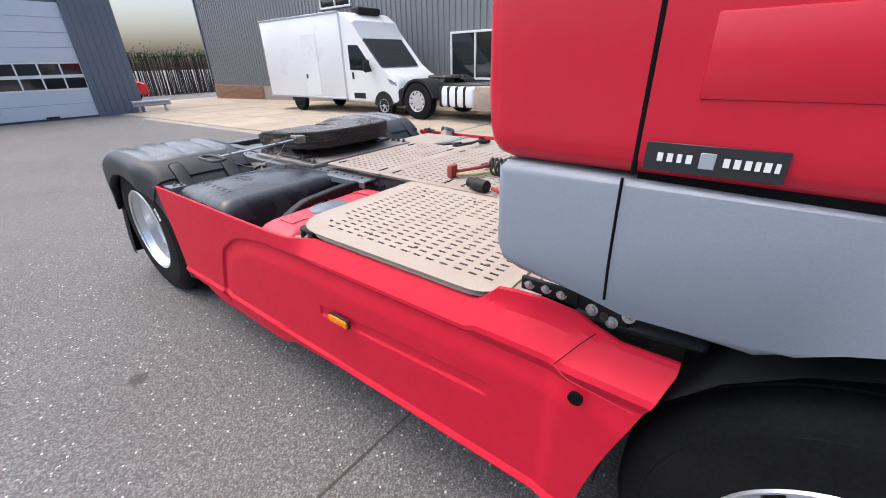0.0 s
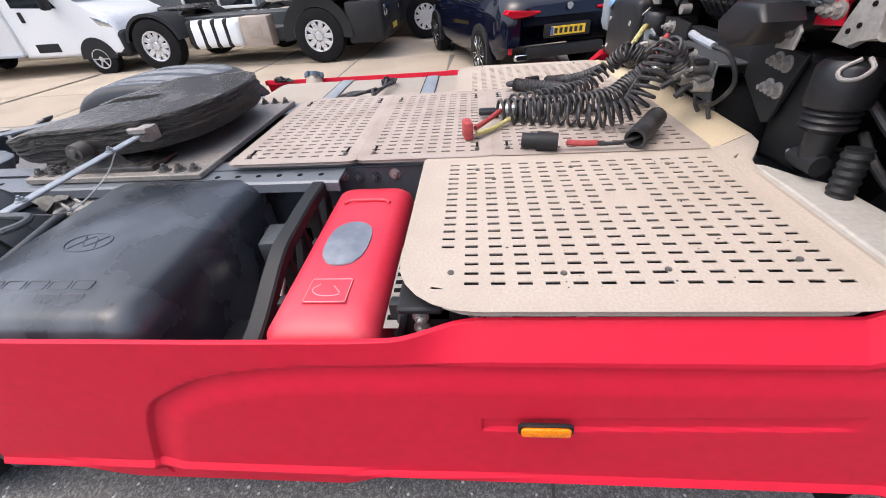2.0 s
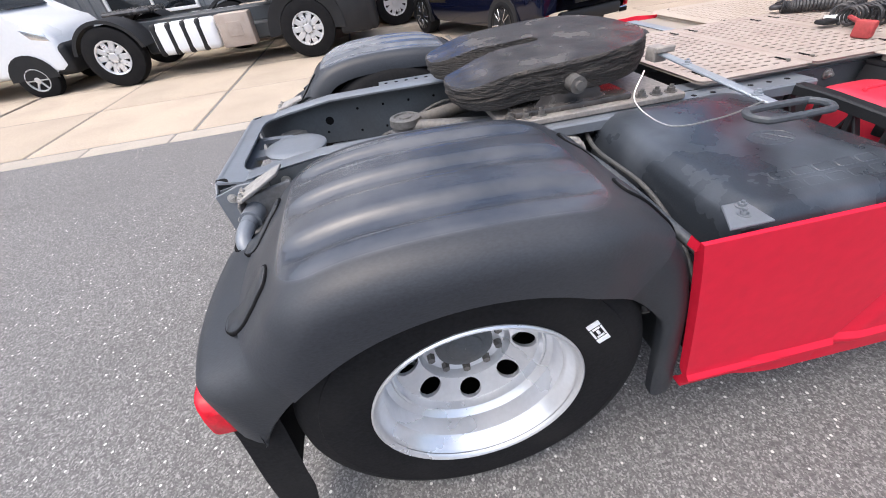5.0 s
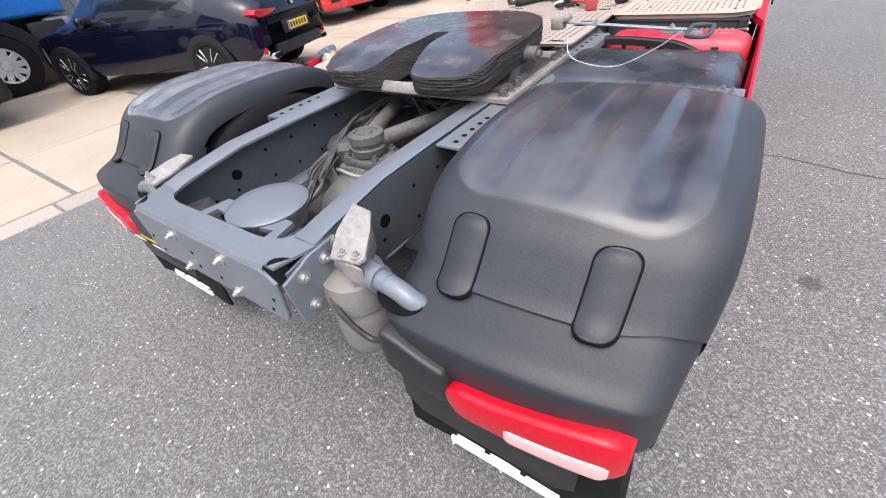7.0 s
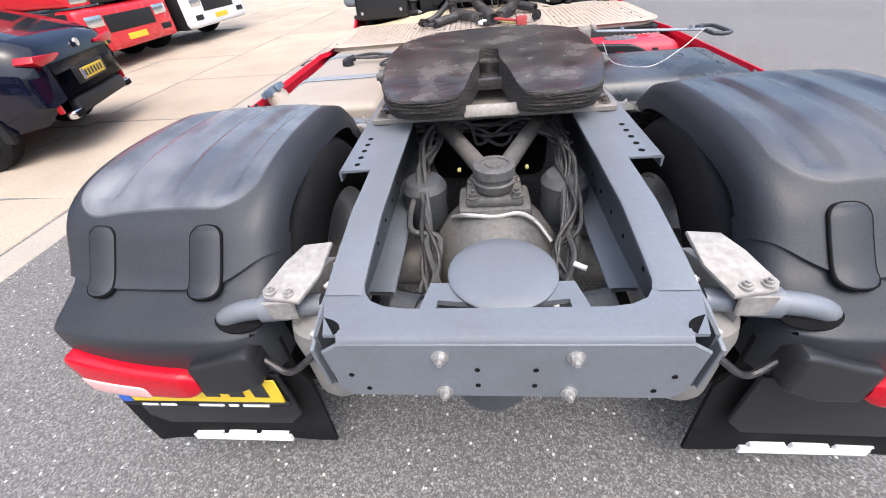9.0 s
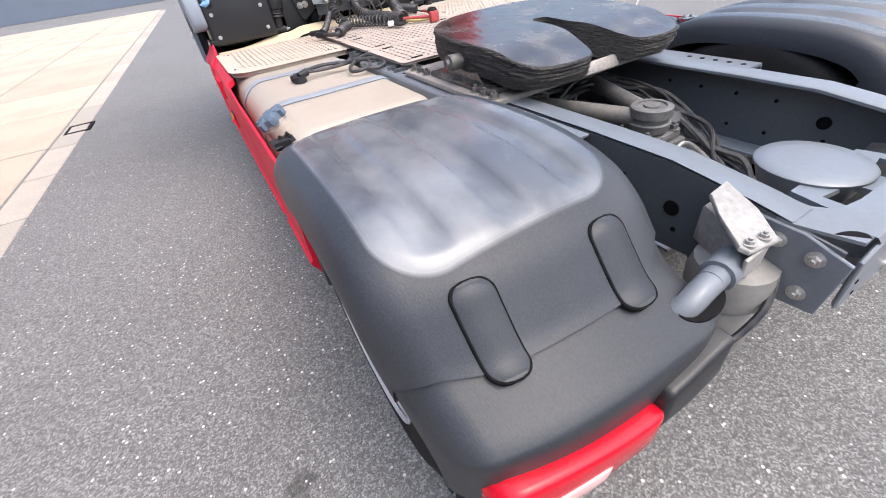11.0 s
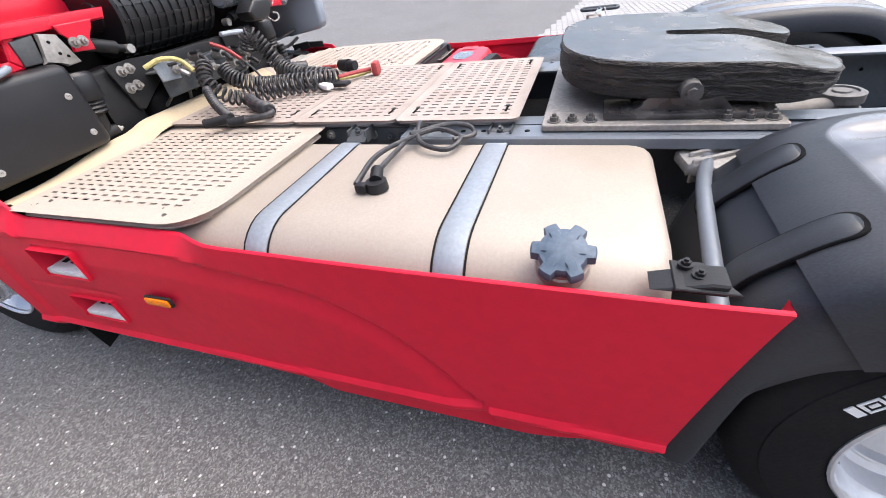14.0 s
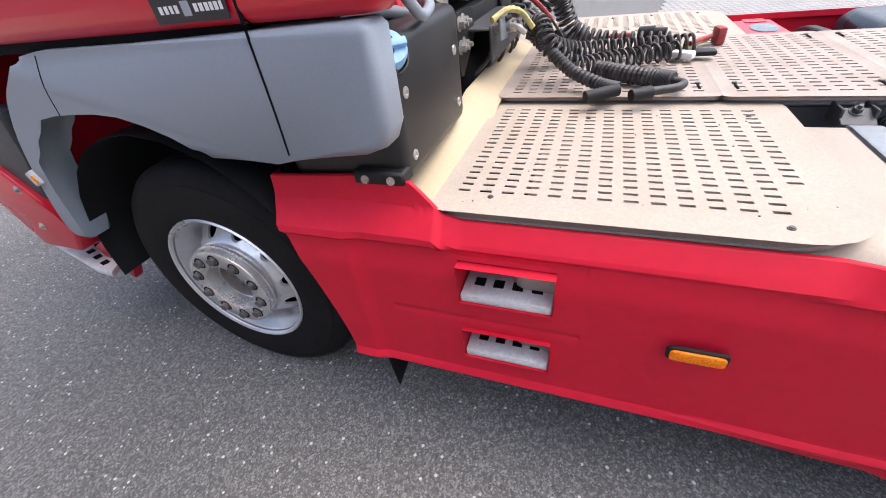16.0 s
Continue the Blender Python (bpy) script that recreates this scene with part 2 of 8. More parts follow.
M_CREAM = mat("yellowed_plastic_lip", (0.53, 0.435, 0.29), 0.65, 0, 0.08, 120, 0.06, 0.5, (0.52, 0.42, 0.30), 4)
M_TANK = mat("dusty_tank_aluminium", (0.385, 0.338, 0.283), 0.55, 0.2, 0.06, 120, 0.06, 0.6, (0.325, 0.27, 0.214), 2.2)
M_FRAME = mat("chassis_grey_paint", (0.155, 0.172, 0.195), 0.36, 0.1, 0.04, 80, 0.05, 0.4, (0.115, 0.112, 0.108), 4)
M_FRAMED = mat("chassis_dark_paint", (0.055, 0.062, 0.07), 0.55, 0.1, 0.15, 70, 0.2, 0.6, (0.10, 0.092, 0.082), 4)
M_CAST = mat("cast_iron_axle", (0.115, 0.112, 0.108), 0.6, 0.35, 0.3, 60, 0.25, 0.6, (0.20, 0.17, 0.135), 6)
M_DUSTPOT = mat("dusty_grey_pot", (0.20, 0.193, 0.18), 0.6, 0.1, 0.1, 60, 0.1, 0.6, (0.19, 0.17, 0.15), 5)
M_GREASE = mat("greasy_fifth_wheel", (0.034, 0.031, 0.030), 0.24, 0.0, 0.5, 16, 0.45, 0.75, (0.15, 0.135, 0.12), 7, coat=0.1, spec=0.7, bumpd=0.010, rvar=0.2)
M_CRUST = mat("dried_grease_crust", (0.026, 0.023, 0.021), 0.6, 0, 1.0, 45, 0.5, 0.5, (0.10, 0.085, 0.07), 7, stretch=(1, 1, 4), bumpd=0.02)
M_DUSTSTEEL = mat("dusty_steel_plate", (0.30, 0.275, 0.25), 0.6, 0.3, 0.25, 70, 0.2, 0.7, (0.16, 0.14, 0.12), 6)
M_STEEL = mat("zinc_steel", (0.52, 0.51, 0.49), 0.42, 0.8, 0.15, 90, 0.15, 0.5, (0.32, 0.29, 0.26), 20)
M_NUTRING = mat("bright_worn_steel", (0.72, 0.72, 0.72), 0.28, 0.75, 0.06, 120, 0.08, 0.55, (0.30, 0.25, 0.20), 9)
M_RIM = mat("silver_painted_rim", (0.70, 0.71, 0.73), 0.30, 0.65, 0.04, 60, 0.04, 0.25, (0.48, 0.46, 0.44), 4)
M_ALU = mat("cast_aluminium", (0.29, 0.278, 0.262), 0.62, 0.2, 0.4, 60, 0.2, 0.6, (0.20, 0.18, 0.16), 14)
# near-black: the darkness of holes, gaps and shaded hollows is in this colour
M_DARK = mat("shade_black", (0.004, 0.004, 0.0045), 0.85, 0, 0.2, 60, 0.4, spec=0.15)
M_CABLE = mat("black_cable", (0.022, 0.022, 0.024), 0.45, 0, 0.1, 60, 0.3, 0.6, (0.11, 0.10, 0.095), 25)
M_GREYCABLE = mat("dusty_cable", (0.055, 0.055, 0.055), 0.55, 0, 0.1, 60, 0.3, 0.5, (0.13, 0.122, 0.11), 20)
M_REDPL = mat("red_plastic", (0.55, 0.025, 0.05), 0.38, 0, 0.04, 60, 0.05, 0.3, (0.60, 0.12, 0.13), 3)
M_SPLASH = mat("bare_dented_aluminium", (0.44, 0.415, 0.375), 0.55, 0.1, 0.1, 60, 0.1, 0.5, (0.33, 0.305, 0.27), 5)
M_LABELPINK = mat("faded_pink_print", (0.66, 0.27, 0.30), 0.5, 0, 0, 50, 0.08)
M_BRICKRED = mat("worn_red_coupling", (0.33, 0.045, 0.045), 0.6, 0, 0.1, 60, 0.2)
M_YELLOW = mat("yellow_hose", (0.48, 0.43, 0.16), 0.5, 0, 0.1, 60, 0.2, 0.5, (0.35, 0.31, 0.2), 20)
M_BLUECAP = mat("blue_cap", (0.23, 0.42, 0.68), 0.5, 0, 0.05, 60, 0.08)
M_FUELCAP = mat("fuel_cap_plastic", (0.075, 0.105, 0.145), 0.55, 0, 0.1, 100, 0.15)
M_STRAP = mat("tank_strap_steel", (0.25, 0.28, 0.31), 0.5, 0.2, 0.05, 80, 0.1, 0.3, (0.18, 0.18, 0.18), 6)
M_STEPW = mat("white_step_tread", (0.62, 0.62, 0.62), 0.6, 0.1, 0.1, 90, 0.12, 0.5, (0.38, 0.37, 0.36), 10)
M_LAMPRED = mat("red_lamp_lens", (0.46, 0.004, 0.016), 0.16, 0, 0.05, 120, 0.15, coat=0.1, rvar=0.05, spec=0.3)
M_LAMPWHITE = mat("clear_lamp_lens", (0.74, 0.42, 0.40), 0.18, 0, 0.05, 200, 0.1, coat=0.5, rvar=0.05)
M_LAMPCLEAR = mat("dull_clear_lens", (0.52, 0.52, 0.50), 0.2, 0, 0.05, 200, 0.1, coat=0.4, rvar=0.05)
M_AMBER = mat("amber_lens", (0.88, 0.235, 0.004), 0.25, 0, 0.05, 200, 0.25, coat=0.0, rvar=0.05, spec=0.25)
M_WHITEBAR = mat("white_print", (0.80, 0.80, 0.80), 0.6, 0, 0, 50, 0.04)
M_PLATEYEL = mat("yellow_plate", (0.75, 0.52, 0.03), 0.45, 0, 0, 50, 0.04)
M_PLATEBLUE = mat("blue_plate_end", (0.03, 0.12, 0.55), 0.45, 0, 0, 50, 0.04)
M_SIGNBLACK = mat("sign_black", (0.02, 0.022, 0.026), 0.4, 0, 0, 50, 0.05)
M_SIGNGREY = mat("emboss_grey", (0.34, 0.37, 0.41), 0.5, 0, 0, 50, 0.05)
M_GLASSWIN = mat("inspection_window", (0.17, 0.19, 0.22), 0.10, 0.2, 0, 50, 0.06, 0.5, (0.42, 0.43, 0.45), 9, rvar=0.08)
M_VANWHITE = mat("white_vehicle_paint", (0.78, 0.80, 0.82), 0.3, 0, 0, 20, 0.02, 0.12, (0.62, 0.63, 0.63), 0.7, coat=0.4)
M_NAVY = mat("navy_metallic_paint", (0.003, 0.004, 0.013), 0.06, 0.0, 0, 30, 0.05, coat=0.0, rvar=0.03, spec=0.5)
M_BLUE = mat("blue_truck_paint", (0.015, 0.16, 0.55), 0.28, 0, 0, 20, 0.04, coat=0.6)
M_TRUCKRED = mat("bright_red_truck_paint", (0.62, 0.02, 0.03), 0.25, 0, 0, 20, 0.04, coat=0.6)
M_GLASS = mat("vehicle_glass", (0.012, 0.015, 0.018), 0.05, 0, 0, 20, 0.05, coat=0.6, rvar=0.03)
M_CHROME = mat("bright_metal", (0.72, 0.73, 0.74), 0.18, 1.0, 0, 40, 0.04, rvar=0.06)
M_BLACKRIM = mat("gloss_black_rim", (0.015, 0.015, 0.016), 0.2, 0.2, 0, 40, 0.05)
M_CLAD = mat("grey_metal_cladding", (0.20, 0.21, 0.225), 0.5, 0.2, 0.0, 30, 0.04, 0.3, (0.17, 0.18, 0.19), 0.5)
M_CLADBLUE = mat("blue_grey_cladding", (0.13, 0.155, 0.20), 0.5, 0.1, 0, 30, 0.04, 0.3, (0.10, 0.12, 0.16), 0.5)
M_BRICK = mat("red_brown_brick", (0.30, 0.17, 0.11), 0.85, 0, 0.4, 40, 0.2, 0.4, (0.22, 0.12, 0.08), 3, rand=0.15)
M_MORTAR = mat("mortar", (0.34, 0.29, 0.24), 0.9, 0, 0.3, 60, 0.15)
M_DOORPANEL = mat("sectional_door_panel", (0.60, 0.66, 0.74), 0.5, 0.1, 0, 20, 0.03, 0.3, (0.50, 0.55, 0.62), 0.8)
M_FRAMEWHITE = mat("white_window_frame", (0.78, 0.78, 0.77), 0.45, 0, 0, 30, 0.03)
M_GALV = mat("galvanised_rail", (0.42, 0.45, 0.50), 0.5, 0.5, 0.05, 50, 0.1, 0.3, (0.32, 0.34, 0.38), 4)
M_FENCE = mat("woven_dark_fence", (0.045, 0.038, 0.033), 0.9, 0, 0.4, 30, 0.4, rand=0.3)
M_LEAF = mat("hedge_leaf", (0.055, 0.10, 0.028), 0.6, 0, 0, 20, 0.4, 0.5, (0.14, 0.12, 0.03), 1.2)


# ---- mesh helpers ----
def make(name, bm, mats, parent=None, angle=38):
    me = bpy.data.meshes.new(name)
    bm.normal_update()
    bm.to_mesh(me)
    bm.free()
    for m in (mats if isinstance(mats, (list, tuple)) else [mats]):
        me.materials.append(m)
    me.shade_smooth()
    me.set_sharp_from_angle(angle=radians(angle))
    ob = new(name, me)
    ob.parent = parent
    return ob


def part(name, bm, material, parent, label="", angle=38):
    ob = make(name, bm, material, parent, angle)
    return tagged(ob, label) if label else ob


def thing(name, label, category, at=(0, 0, 0), yaw=0, group="", kind=""):
    ob = new(name)
    ob.matrix_world = pose(*at, 0, 0, yaw)
    ob.empty_display_size = 0.1
    return tagged(ob, label, category, group, kind)


def add(bm, other, m=None, mi=0):
    """Joins the bmesh other into bm."""
    if m is not None:
        bmesh.ops.transform(other, matrix=m, verts=other.verts)
    for f in other.faces:
        f.material_index = mi
    me = bpy.data.meshes.new("tmp")
    other.to_mesh(me)
    other.free()
    bm.from_mesh(me)
    bpy.data.meshes.remove(me)
    return bm


def rbox(bm, c, s, r=0.01, seg=2, rot=(0, 0, 0), mi=0):
    b = bmesh.new()
    bmesh.ops.create_cube(b, size=1, matrix=Matrix.Diagonal((*s, 1)))
    if r:
        bmesh.ops.bevel(b, geom=b.edges[:], offset=min(r, min(s) * 0.49), segments=seg, profile=0.5, affect="EDGES")
    return add(bm, b, pose(*c, *rot), mi)


def axis_frame(d):
    return Vector(d).normalized().to_track_quat("Z", "Y").to_matrix().to_4x4()


def cyl(bm, p0, p1, r, r1=None, n=16, mi=0):
    p0, p1 = Vector(p0), Vector(p1)
    b = bmesh.new()
    bmesh.ops.create_cone(b, cap_ends=True, segments=n, radius1=r, radius2=r if r1 is None else r1, depth=(p1 - p0).length)
    return add(bm, b, Matrix.Translation((p0 + p1) / 2) @ axis_frame(p1 - p0), mi)


def bolt(bm, p, d, r=0.014, h=0.014, mi=0):
    """A washer with a hexagonal head on it, standing out along d."""
    p, d = Vector(p), Vector(d).normalized()
    cyl(bm, p - d * 0.004, p + d * 0.003, r * 1.55, n=14, mi=mi)
    cyl(bm, p, p + d * h, r, n=6, mi=mi)
    cyl(bm, p, p + d * (h * 1.6), r * 0.5, n=8, mi=mi)


def sheet(bm, rows, closed=False, mi=0):
    vs = [[bm.verts.new(p) for p in row] for row in rows]
    for a, b in zip(vs, vs[1:]):
        k = len(a)
        for i in range(k if closed else k - 1):
            q = [a[i], a[(i + 1) % k], b[(i + 1) % k], b[i]]
            try:
                bm.faces.new(q).material_index = mi
            except ValueError:
                pass
    return vs


def lathe(bm, prof, origin, axis, n=48, mi=0):
    """prof: (along the axis, radius)."""
    f = Matrix.Translation(origin) @ axis_frame(axis)
    rows = [[f @ Vector((r * math.cos(2 * math.pi * i / n), r * math.sin(2 * math.pi * i / n), a)) for i in range(n)] for a, r in prof]
    sheet(bm, rows, closed=True, mi=mi)


def smooth_path(pts, per=8):
    pts = [Vector(p) for p in pts]
    q = [2 * pts[0] - pts[1]] + pts + [2 * pts[-1] - pts[-2]]
    out = []
    for i in range(1, len(q) - 2):
        a, b, c, d = q[i - 1:i + 3]
        for k in range(per):
            t = k / per
            out.append(0.5 * ((2 * b) + (c - a) * t + (2 * a - 5 * b + 4 * c - d) * t * t + (3 * b - a - 3 * c + d) * t ** 3))
    return out + [pts[-1]]


def frames(pts):
    n = None
    for i, p in enumerate(pts):
        t = (pts[min(i + 1, len(pts) - 1)] - pts[max(i - 1, 0)]).normalized()
        if n is None:
            n = t.orthogonal().normalized()
        n = (n - t * n.dot(t)).normalized()
        yield p, n, t.cross(n)


def tube(bm, pts, r, n=8, per=8, mi=0, smooth=True):
    pts = smooth_path(pts, per) if smooth else [Vector(p) for p in pts]
    rows = [[p + (u * math.cos(2 * math.pi * k / n) + v * math.sin(2 * math.pi * k / n)) * r for k in range(n)] for p, u, v in frames(pts)]
    vs = sheet(bm, rows, closed=True, mi=mi)
    for row in (vs[0][::-1], vs[-1]):
        bm.faces.new(row).material_index = mi


def coil(bm, pts, radius, wire, turns, n=6, mi=0):
    """A helix wound round a smooth path."""
    path = smooth_path(pts, 24)
    fr = list(frames(path))
    steps, out = turns * 12, []
    for i in range(steps + 1):
        s = i / steps * (len(fr) - 1)
        k = min(int(s), len(fr) - 2)
        p = fr[k][0].lerp(fr[k + 1][0], s - k)
        a = 2 * math.pi * i / 12
        out.append(p + (fr[k][1] * math.cos(a) + fr[k][2] * math.sin(a)) * radius)
    tube(bm, out, wire, n, smooth=False, mi=mi)


def prism(bm, poly, axis, d0, d1, r=0.0, seg=2, mi=0):
    """A polygon drawn in the plane across an axis, given thickness from d0 to d1: x takes (y, z), y takes (x, z), z takes (x, y)."""
    put = {"x": lambda p, d: (d, p[0], p[1]), "y": lambda p, d: (p[0], d, p[1]), "z": lambda p, d: (p[0], p[1], d)}[axis]
    b = bmesh.new()
    lo = [b.verts.new(put(p, d0)) for p in poly]
    hi = [b.verts.new(put(p, d1)) for p in poly]
    caps = [b.faces.new(lo[::-1]), b.faces.new(hi)]
    for i in range(len(poly)):
        j = (i + 1) % len(poly)
        b.faces.new((lo[i], lo[j], hi[j], hi[i]))
    if r:
        rim = [e for e in b.edges if any(f in caps for f in e.link_faces)]
        bmesh.ops.bevel(b, geom=rim, offset=r, segments=seg, profile=0.5, affect="EDGES")
    bmesh.ops.recalc_face_normals(b, faces=b.faces[:])
    return add(bm, b, None, mi)


def rounded(x0, x1, y0, y1, r, n=5):
    """The outline of a rectangle with rounded corners; r: one radius or four, from (x1, y1) round by (x0, y1)."""
    rs = r if isinstance(r, (list, tuple)) else [r] * 4
    out = []
    for k, (cx, cy, sx, sy) in enumerate(((x1, y1, -1, -1), (x0, y1, 1, -1), (x0, y0, 1, 1), (x1, y0, -1, 1))):
        q = rs[k]
        for i in range(n + 1):
            a = math.pi / 2 * (k + i / n)
            out.append((cx + sx * q + q * math.cos(a), cy + sy * q + q * math.sin(a)))
    return out


def step01(x):
    x = min(1, max(0, x))
    return x * x * (3 - 2 * x)


def lerp_table(tab, x):
    return float(np.interp(x, [p[0] for p in tab], [p[1] for p in tab]))


# ---- ground ----
def ground_z(x, y):
    """The yard: level round the lorry, falling a little towards the workshop."""
    return lerp_table([(-60, -0.7), (-25, -0.32), (-14, -0.12), (-6, 0.0), (0, 0.0)], y)


bm = bmesh.new()
gx = [-400, -150, -60, -40, -25, -18, -14, -11, -9, -7.75, -5.75, -3.75, -2, 0, 2, 5, 10, 20, 40, 100, 400]
gy = [-400, -150, -60, -40, -30, -25, -20, -16, -12, -9, -6, -3, 0, 3, 6, 10, 20, 40, 100, 400]
sheet(bm, [[(x, y, ground_z(x, y)) for x in gx] for y in gy])
ground = tagged(make("ground", bm, M_ASPHALT), "dark grey worn asphalt yard with pale stone chips", "ground", kind="structure")

# a long repaired crack in the asphalt
bm = bmesh.new()
random.seed(4)
pts = [(1.6 + 0.35 * i + random.uniform(-0.03, 0.03), 2.35 - 0.05 * i + random.uniform(-0.05, 0.05), 0.003) for i in range(-3, 12)]
sheet(bm, [[(x, y - 0.006, z) for x, y, z in pts], [(x, y + 0.006, z) for x, y, z in pts]])
part("crack", bm, M_JOINT, ground)

def yard_bend(y):
    """The yard's edge runs straight beside the lorry's tail and swings a little towards the lorry further on."""
    return 0.055 * max(0.0, y - 1.0)


# concrete yard slabs beyond the kerb
pavement = tagged(new("pavement"), "beige concrete yard slabs with dark open joints", "pavement", kind="structure")
slab_mesh = None
for i in range(11):
    for j in range(-13, 16):
        x1, y0 = -3.51 - 1.88 * i, -0.32 + 1.985 * j
        z0, z1 = ground_z(x1 - 2, y0 + 1), ground_z(x1, y0 + 1)
        za, zb = ground_z(x1 - 1, y0), ground_z(x1 - 1, y0 + 2)
        if slab_mesh is None:
            bm = bmesh.new()
            rbox(bm, (0, 0, -0.03), (1.845, 1.950, 0.1), 0.012, 1)
            ob = make("slab", bm, M_CONCRETE, pavement)
            slab_mesh = ob.data
        else:
            ob = new("slab", slab_mesh)
            ob.parent = pavement
        ob.matrix_world = pose(x1 - 0.94 + yard_bend(y0 + 1), y0 + 1, (z0 + z1) / 2 + (-0.012 if y0 > -8 else 0.004) + 0.004 * math.sin(i * 7.3 + j * 3.1), math.degrees(math.atan2(zb - za, 2)), math.degrees(math.atan2(z0 - z1, 2)), -3.15 if y0 > 0.5 else 0)

kerb = tagged(new("kerb"), "flush pale concrete kerb stones along the yard slabs", "kerb", kind="structure")
kerb_mesh = None
for j in range(-14, 31):
    if kerb_mesh is None:
        bm = bmesh.new()
        rbox(bm, (0, 0, -0.04), (0.30, 0.985, 0.11), 0.012, 1)
        ob = make("kerb_stone", bm, M_KERB, kerb)
        kerb_mesh = ob.data
    else:
        ob = new("kerb_stone", kerb_mesh)
        ob.parent = kerb
    ob.matrix_world = pose(-3.35 + yard_bend(j), j * 1.0, ground_z(-3.35, j) - 0.008, 0, 0, -3.15 if j > 1 else 0)
# rusty drain beside the kerb with a tuft of moss
bm = bmesh.new()
rbox(bm, (0, 0, 0), (0.30, 0.03, 0.03), 0.003, 1)
for x, y, w, l in ((0, 0.36, 0.30, 0.03), (-0.135, 0.18, 0.03, 0.36), (0.135, 0.18, 0.03, 0.36)):
    rbox(bm, (x, y, 0), (w, l, 0.03), 0.003, 1)
for k in range(6):
    rbox(bm, (0, 0.06 + 0.05 * k, -0.004), (0.26, 0.016, 0.02), 0.002, 1)
grate = make("drain_grate", bm, M_DARK, kerb)
grate.matrix_world = pose(-3.02, 6.05, 0.0, 0, 0, -3.15)

# street beyond the asphalt on the other side: small grey pavers, a lined edge and a footway
street = tagged(new("street"), "grey block-paved street with a white dashed line", "street", kind="structure")
bm = bmesh.new()
for i in range(60):
    for j in range(90):
        x, y = 5.6 + 0.212 * i, 1.9 - 0.08 * i * 0.212 * 2 - 0.108 * j
        o = 0.053 if i % 2 else 0
        c = (x, y + o, 0.006)
        vs = [bm.verts.new((c[0] + a, c[1] + b, c[2] + h)) for h, k in ((0, 1), (0.008, 0.94)) for a, b in ((-0.103 * k, -0.051 * k), (0.103 * k, -0.051 * k), (0.103 * k, 0.051 * k), (-0.103 * k, 0.051 * k))]
        bm.faces.new(vs[4:])
        for q in range(4):
            bm.faces.new((vs[q], vs[(q + 1) % 4], vs[4 + (q + 1) % 4], vs[4 + q]))
tagged(part("pavers", bm, M_PAVER, street), kind="stuff")
for k in range(9):
    bm = bmesh.new()
    rbox(bm, (8.4 + 0.75 * k, -1.3 - 0.12 * k, 0.017), (0.42, 0.07, 0.006), 0.001, 1)
    part("line_dash", bm, M_LINE, street)
bm = bmesh.new()
rbox(bm, (10.7, -3.75, 0.07), (4.2, 0.9, 0.16), 0.03, 2, (0, 0, -4))
part("traffic_island", bm, M_JOINT, street, "low dark kerbed island")
footway = tagged(new("footway"), "pale concrete flagstones beside the paved street", "footway", kind="structure")
flag = None
for i in range(6):
    for j in range(5):
        if flag is None:
            bm = bmesh.new()
            rbox(bm, (0, 0, -0.02), (0.585, 0.585, 0.08), 0.008, 1)
            ob = make("flagstone", bm, M_FLAG, footway)
            flag = ob.data
        else:
            ob = new("flagstone", flag)
            ob.parent = footway
        u, v = 0.3 + 0.6 * i + (0.3 if j % 2 else 0), 0.3 + 0.6 * j
        ob.matrix_world = pose(5.15 + 0.89 * u - 0.46 * v, -2.0 - 0.46 * u - 0.89 * v, 0.004, 0, 0, -27.3)
bm = bmesh.new()
rbox(bm, (6.9, -2.82, 0.02), (4.2, 0.12, 0.07), 0.01, 1, (0, 0, -27.3))
part("edging", bm, M_KERB, footway)


# ---- buildings ----
def ribbed_wall(bm, length, height, pitch=0.25, depth=0.03, mi=0):
    """A profiled sheet in the xz plane, x from 0 to length."""
    xs, k = [], 0
    while k * pitch < length:
        for a, d in ((0, 0), (0.42, 0), (0.5, depth), (0.92, depth)):
            xs.append((min(length, (k + a) * pitch), d))
        k += 1
    sheet(bm, [[(x, -d, 0) for x, d in xs], [(x, -d, height) for x, d in xs]], mi=mi)


def window(parent, c, w, h, yaw, frame_mat=M_FRAMEWHITE, mullions=1):
    """A framed window in the wall's plane, with its own glass panes."""
    root = new("window")
    root.parent = parent
    root.matrix_local = pose(*c, 0, 0, yaw)
    bm = bmesh.new()
    t = 0.07
    for x, z, sx, sz in ((0, h / 2, w, t), (0, -h / 2, w, t), (-w / 2, 0, t, h), (w / 2, 0, t, h)):
        rbox(bm, (x, 0, z), (sx + (t if sx == w else 0), 0.10, sz + (0 if sx == w else -t)), 0.008, 1)
    for k in range(mullions):
        rbox(bm, (-w / 2 + w * (k + 1) / (mullions + 1), 0, 0), (t * 0.9, 0.09, h - t), 0.008, 1)
    part("window_frame", bm, frame_mat, root)
    for k in range(mullions + 1):
        bm = bmesh.new()
        pw = w / (mullions + 1)
        rbox(bm, (-w / 2 + pw * (k + 0.5), 0.01, 0), (pw - t, 0.02, h - t), 0, 1)
        part("pane", bm, M_GLASS, root)
    return root


hall = thing("industrial_hall", "dark grey profiled metal hall on a brick base", "building", (-10.6, -24.4, -0.33), 90)
bm = bmesh.new()
rbox(bm, (16.5, 4.1, 3.6), (33, 8, 7.4), 0)
part("body", bm, M_CLAD, hall)
bm = bmesh.new()
ribbed_wall(bm, 33, 6.2)
bmesh.ops.translate(bm, vec=(0, 0.0, 0.86), verts=bm.verts)
part("wall", bm, M_CLAD, hall, "profiled dark grey wall sheets", 20)
plinth = new("plinth")
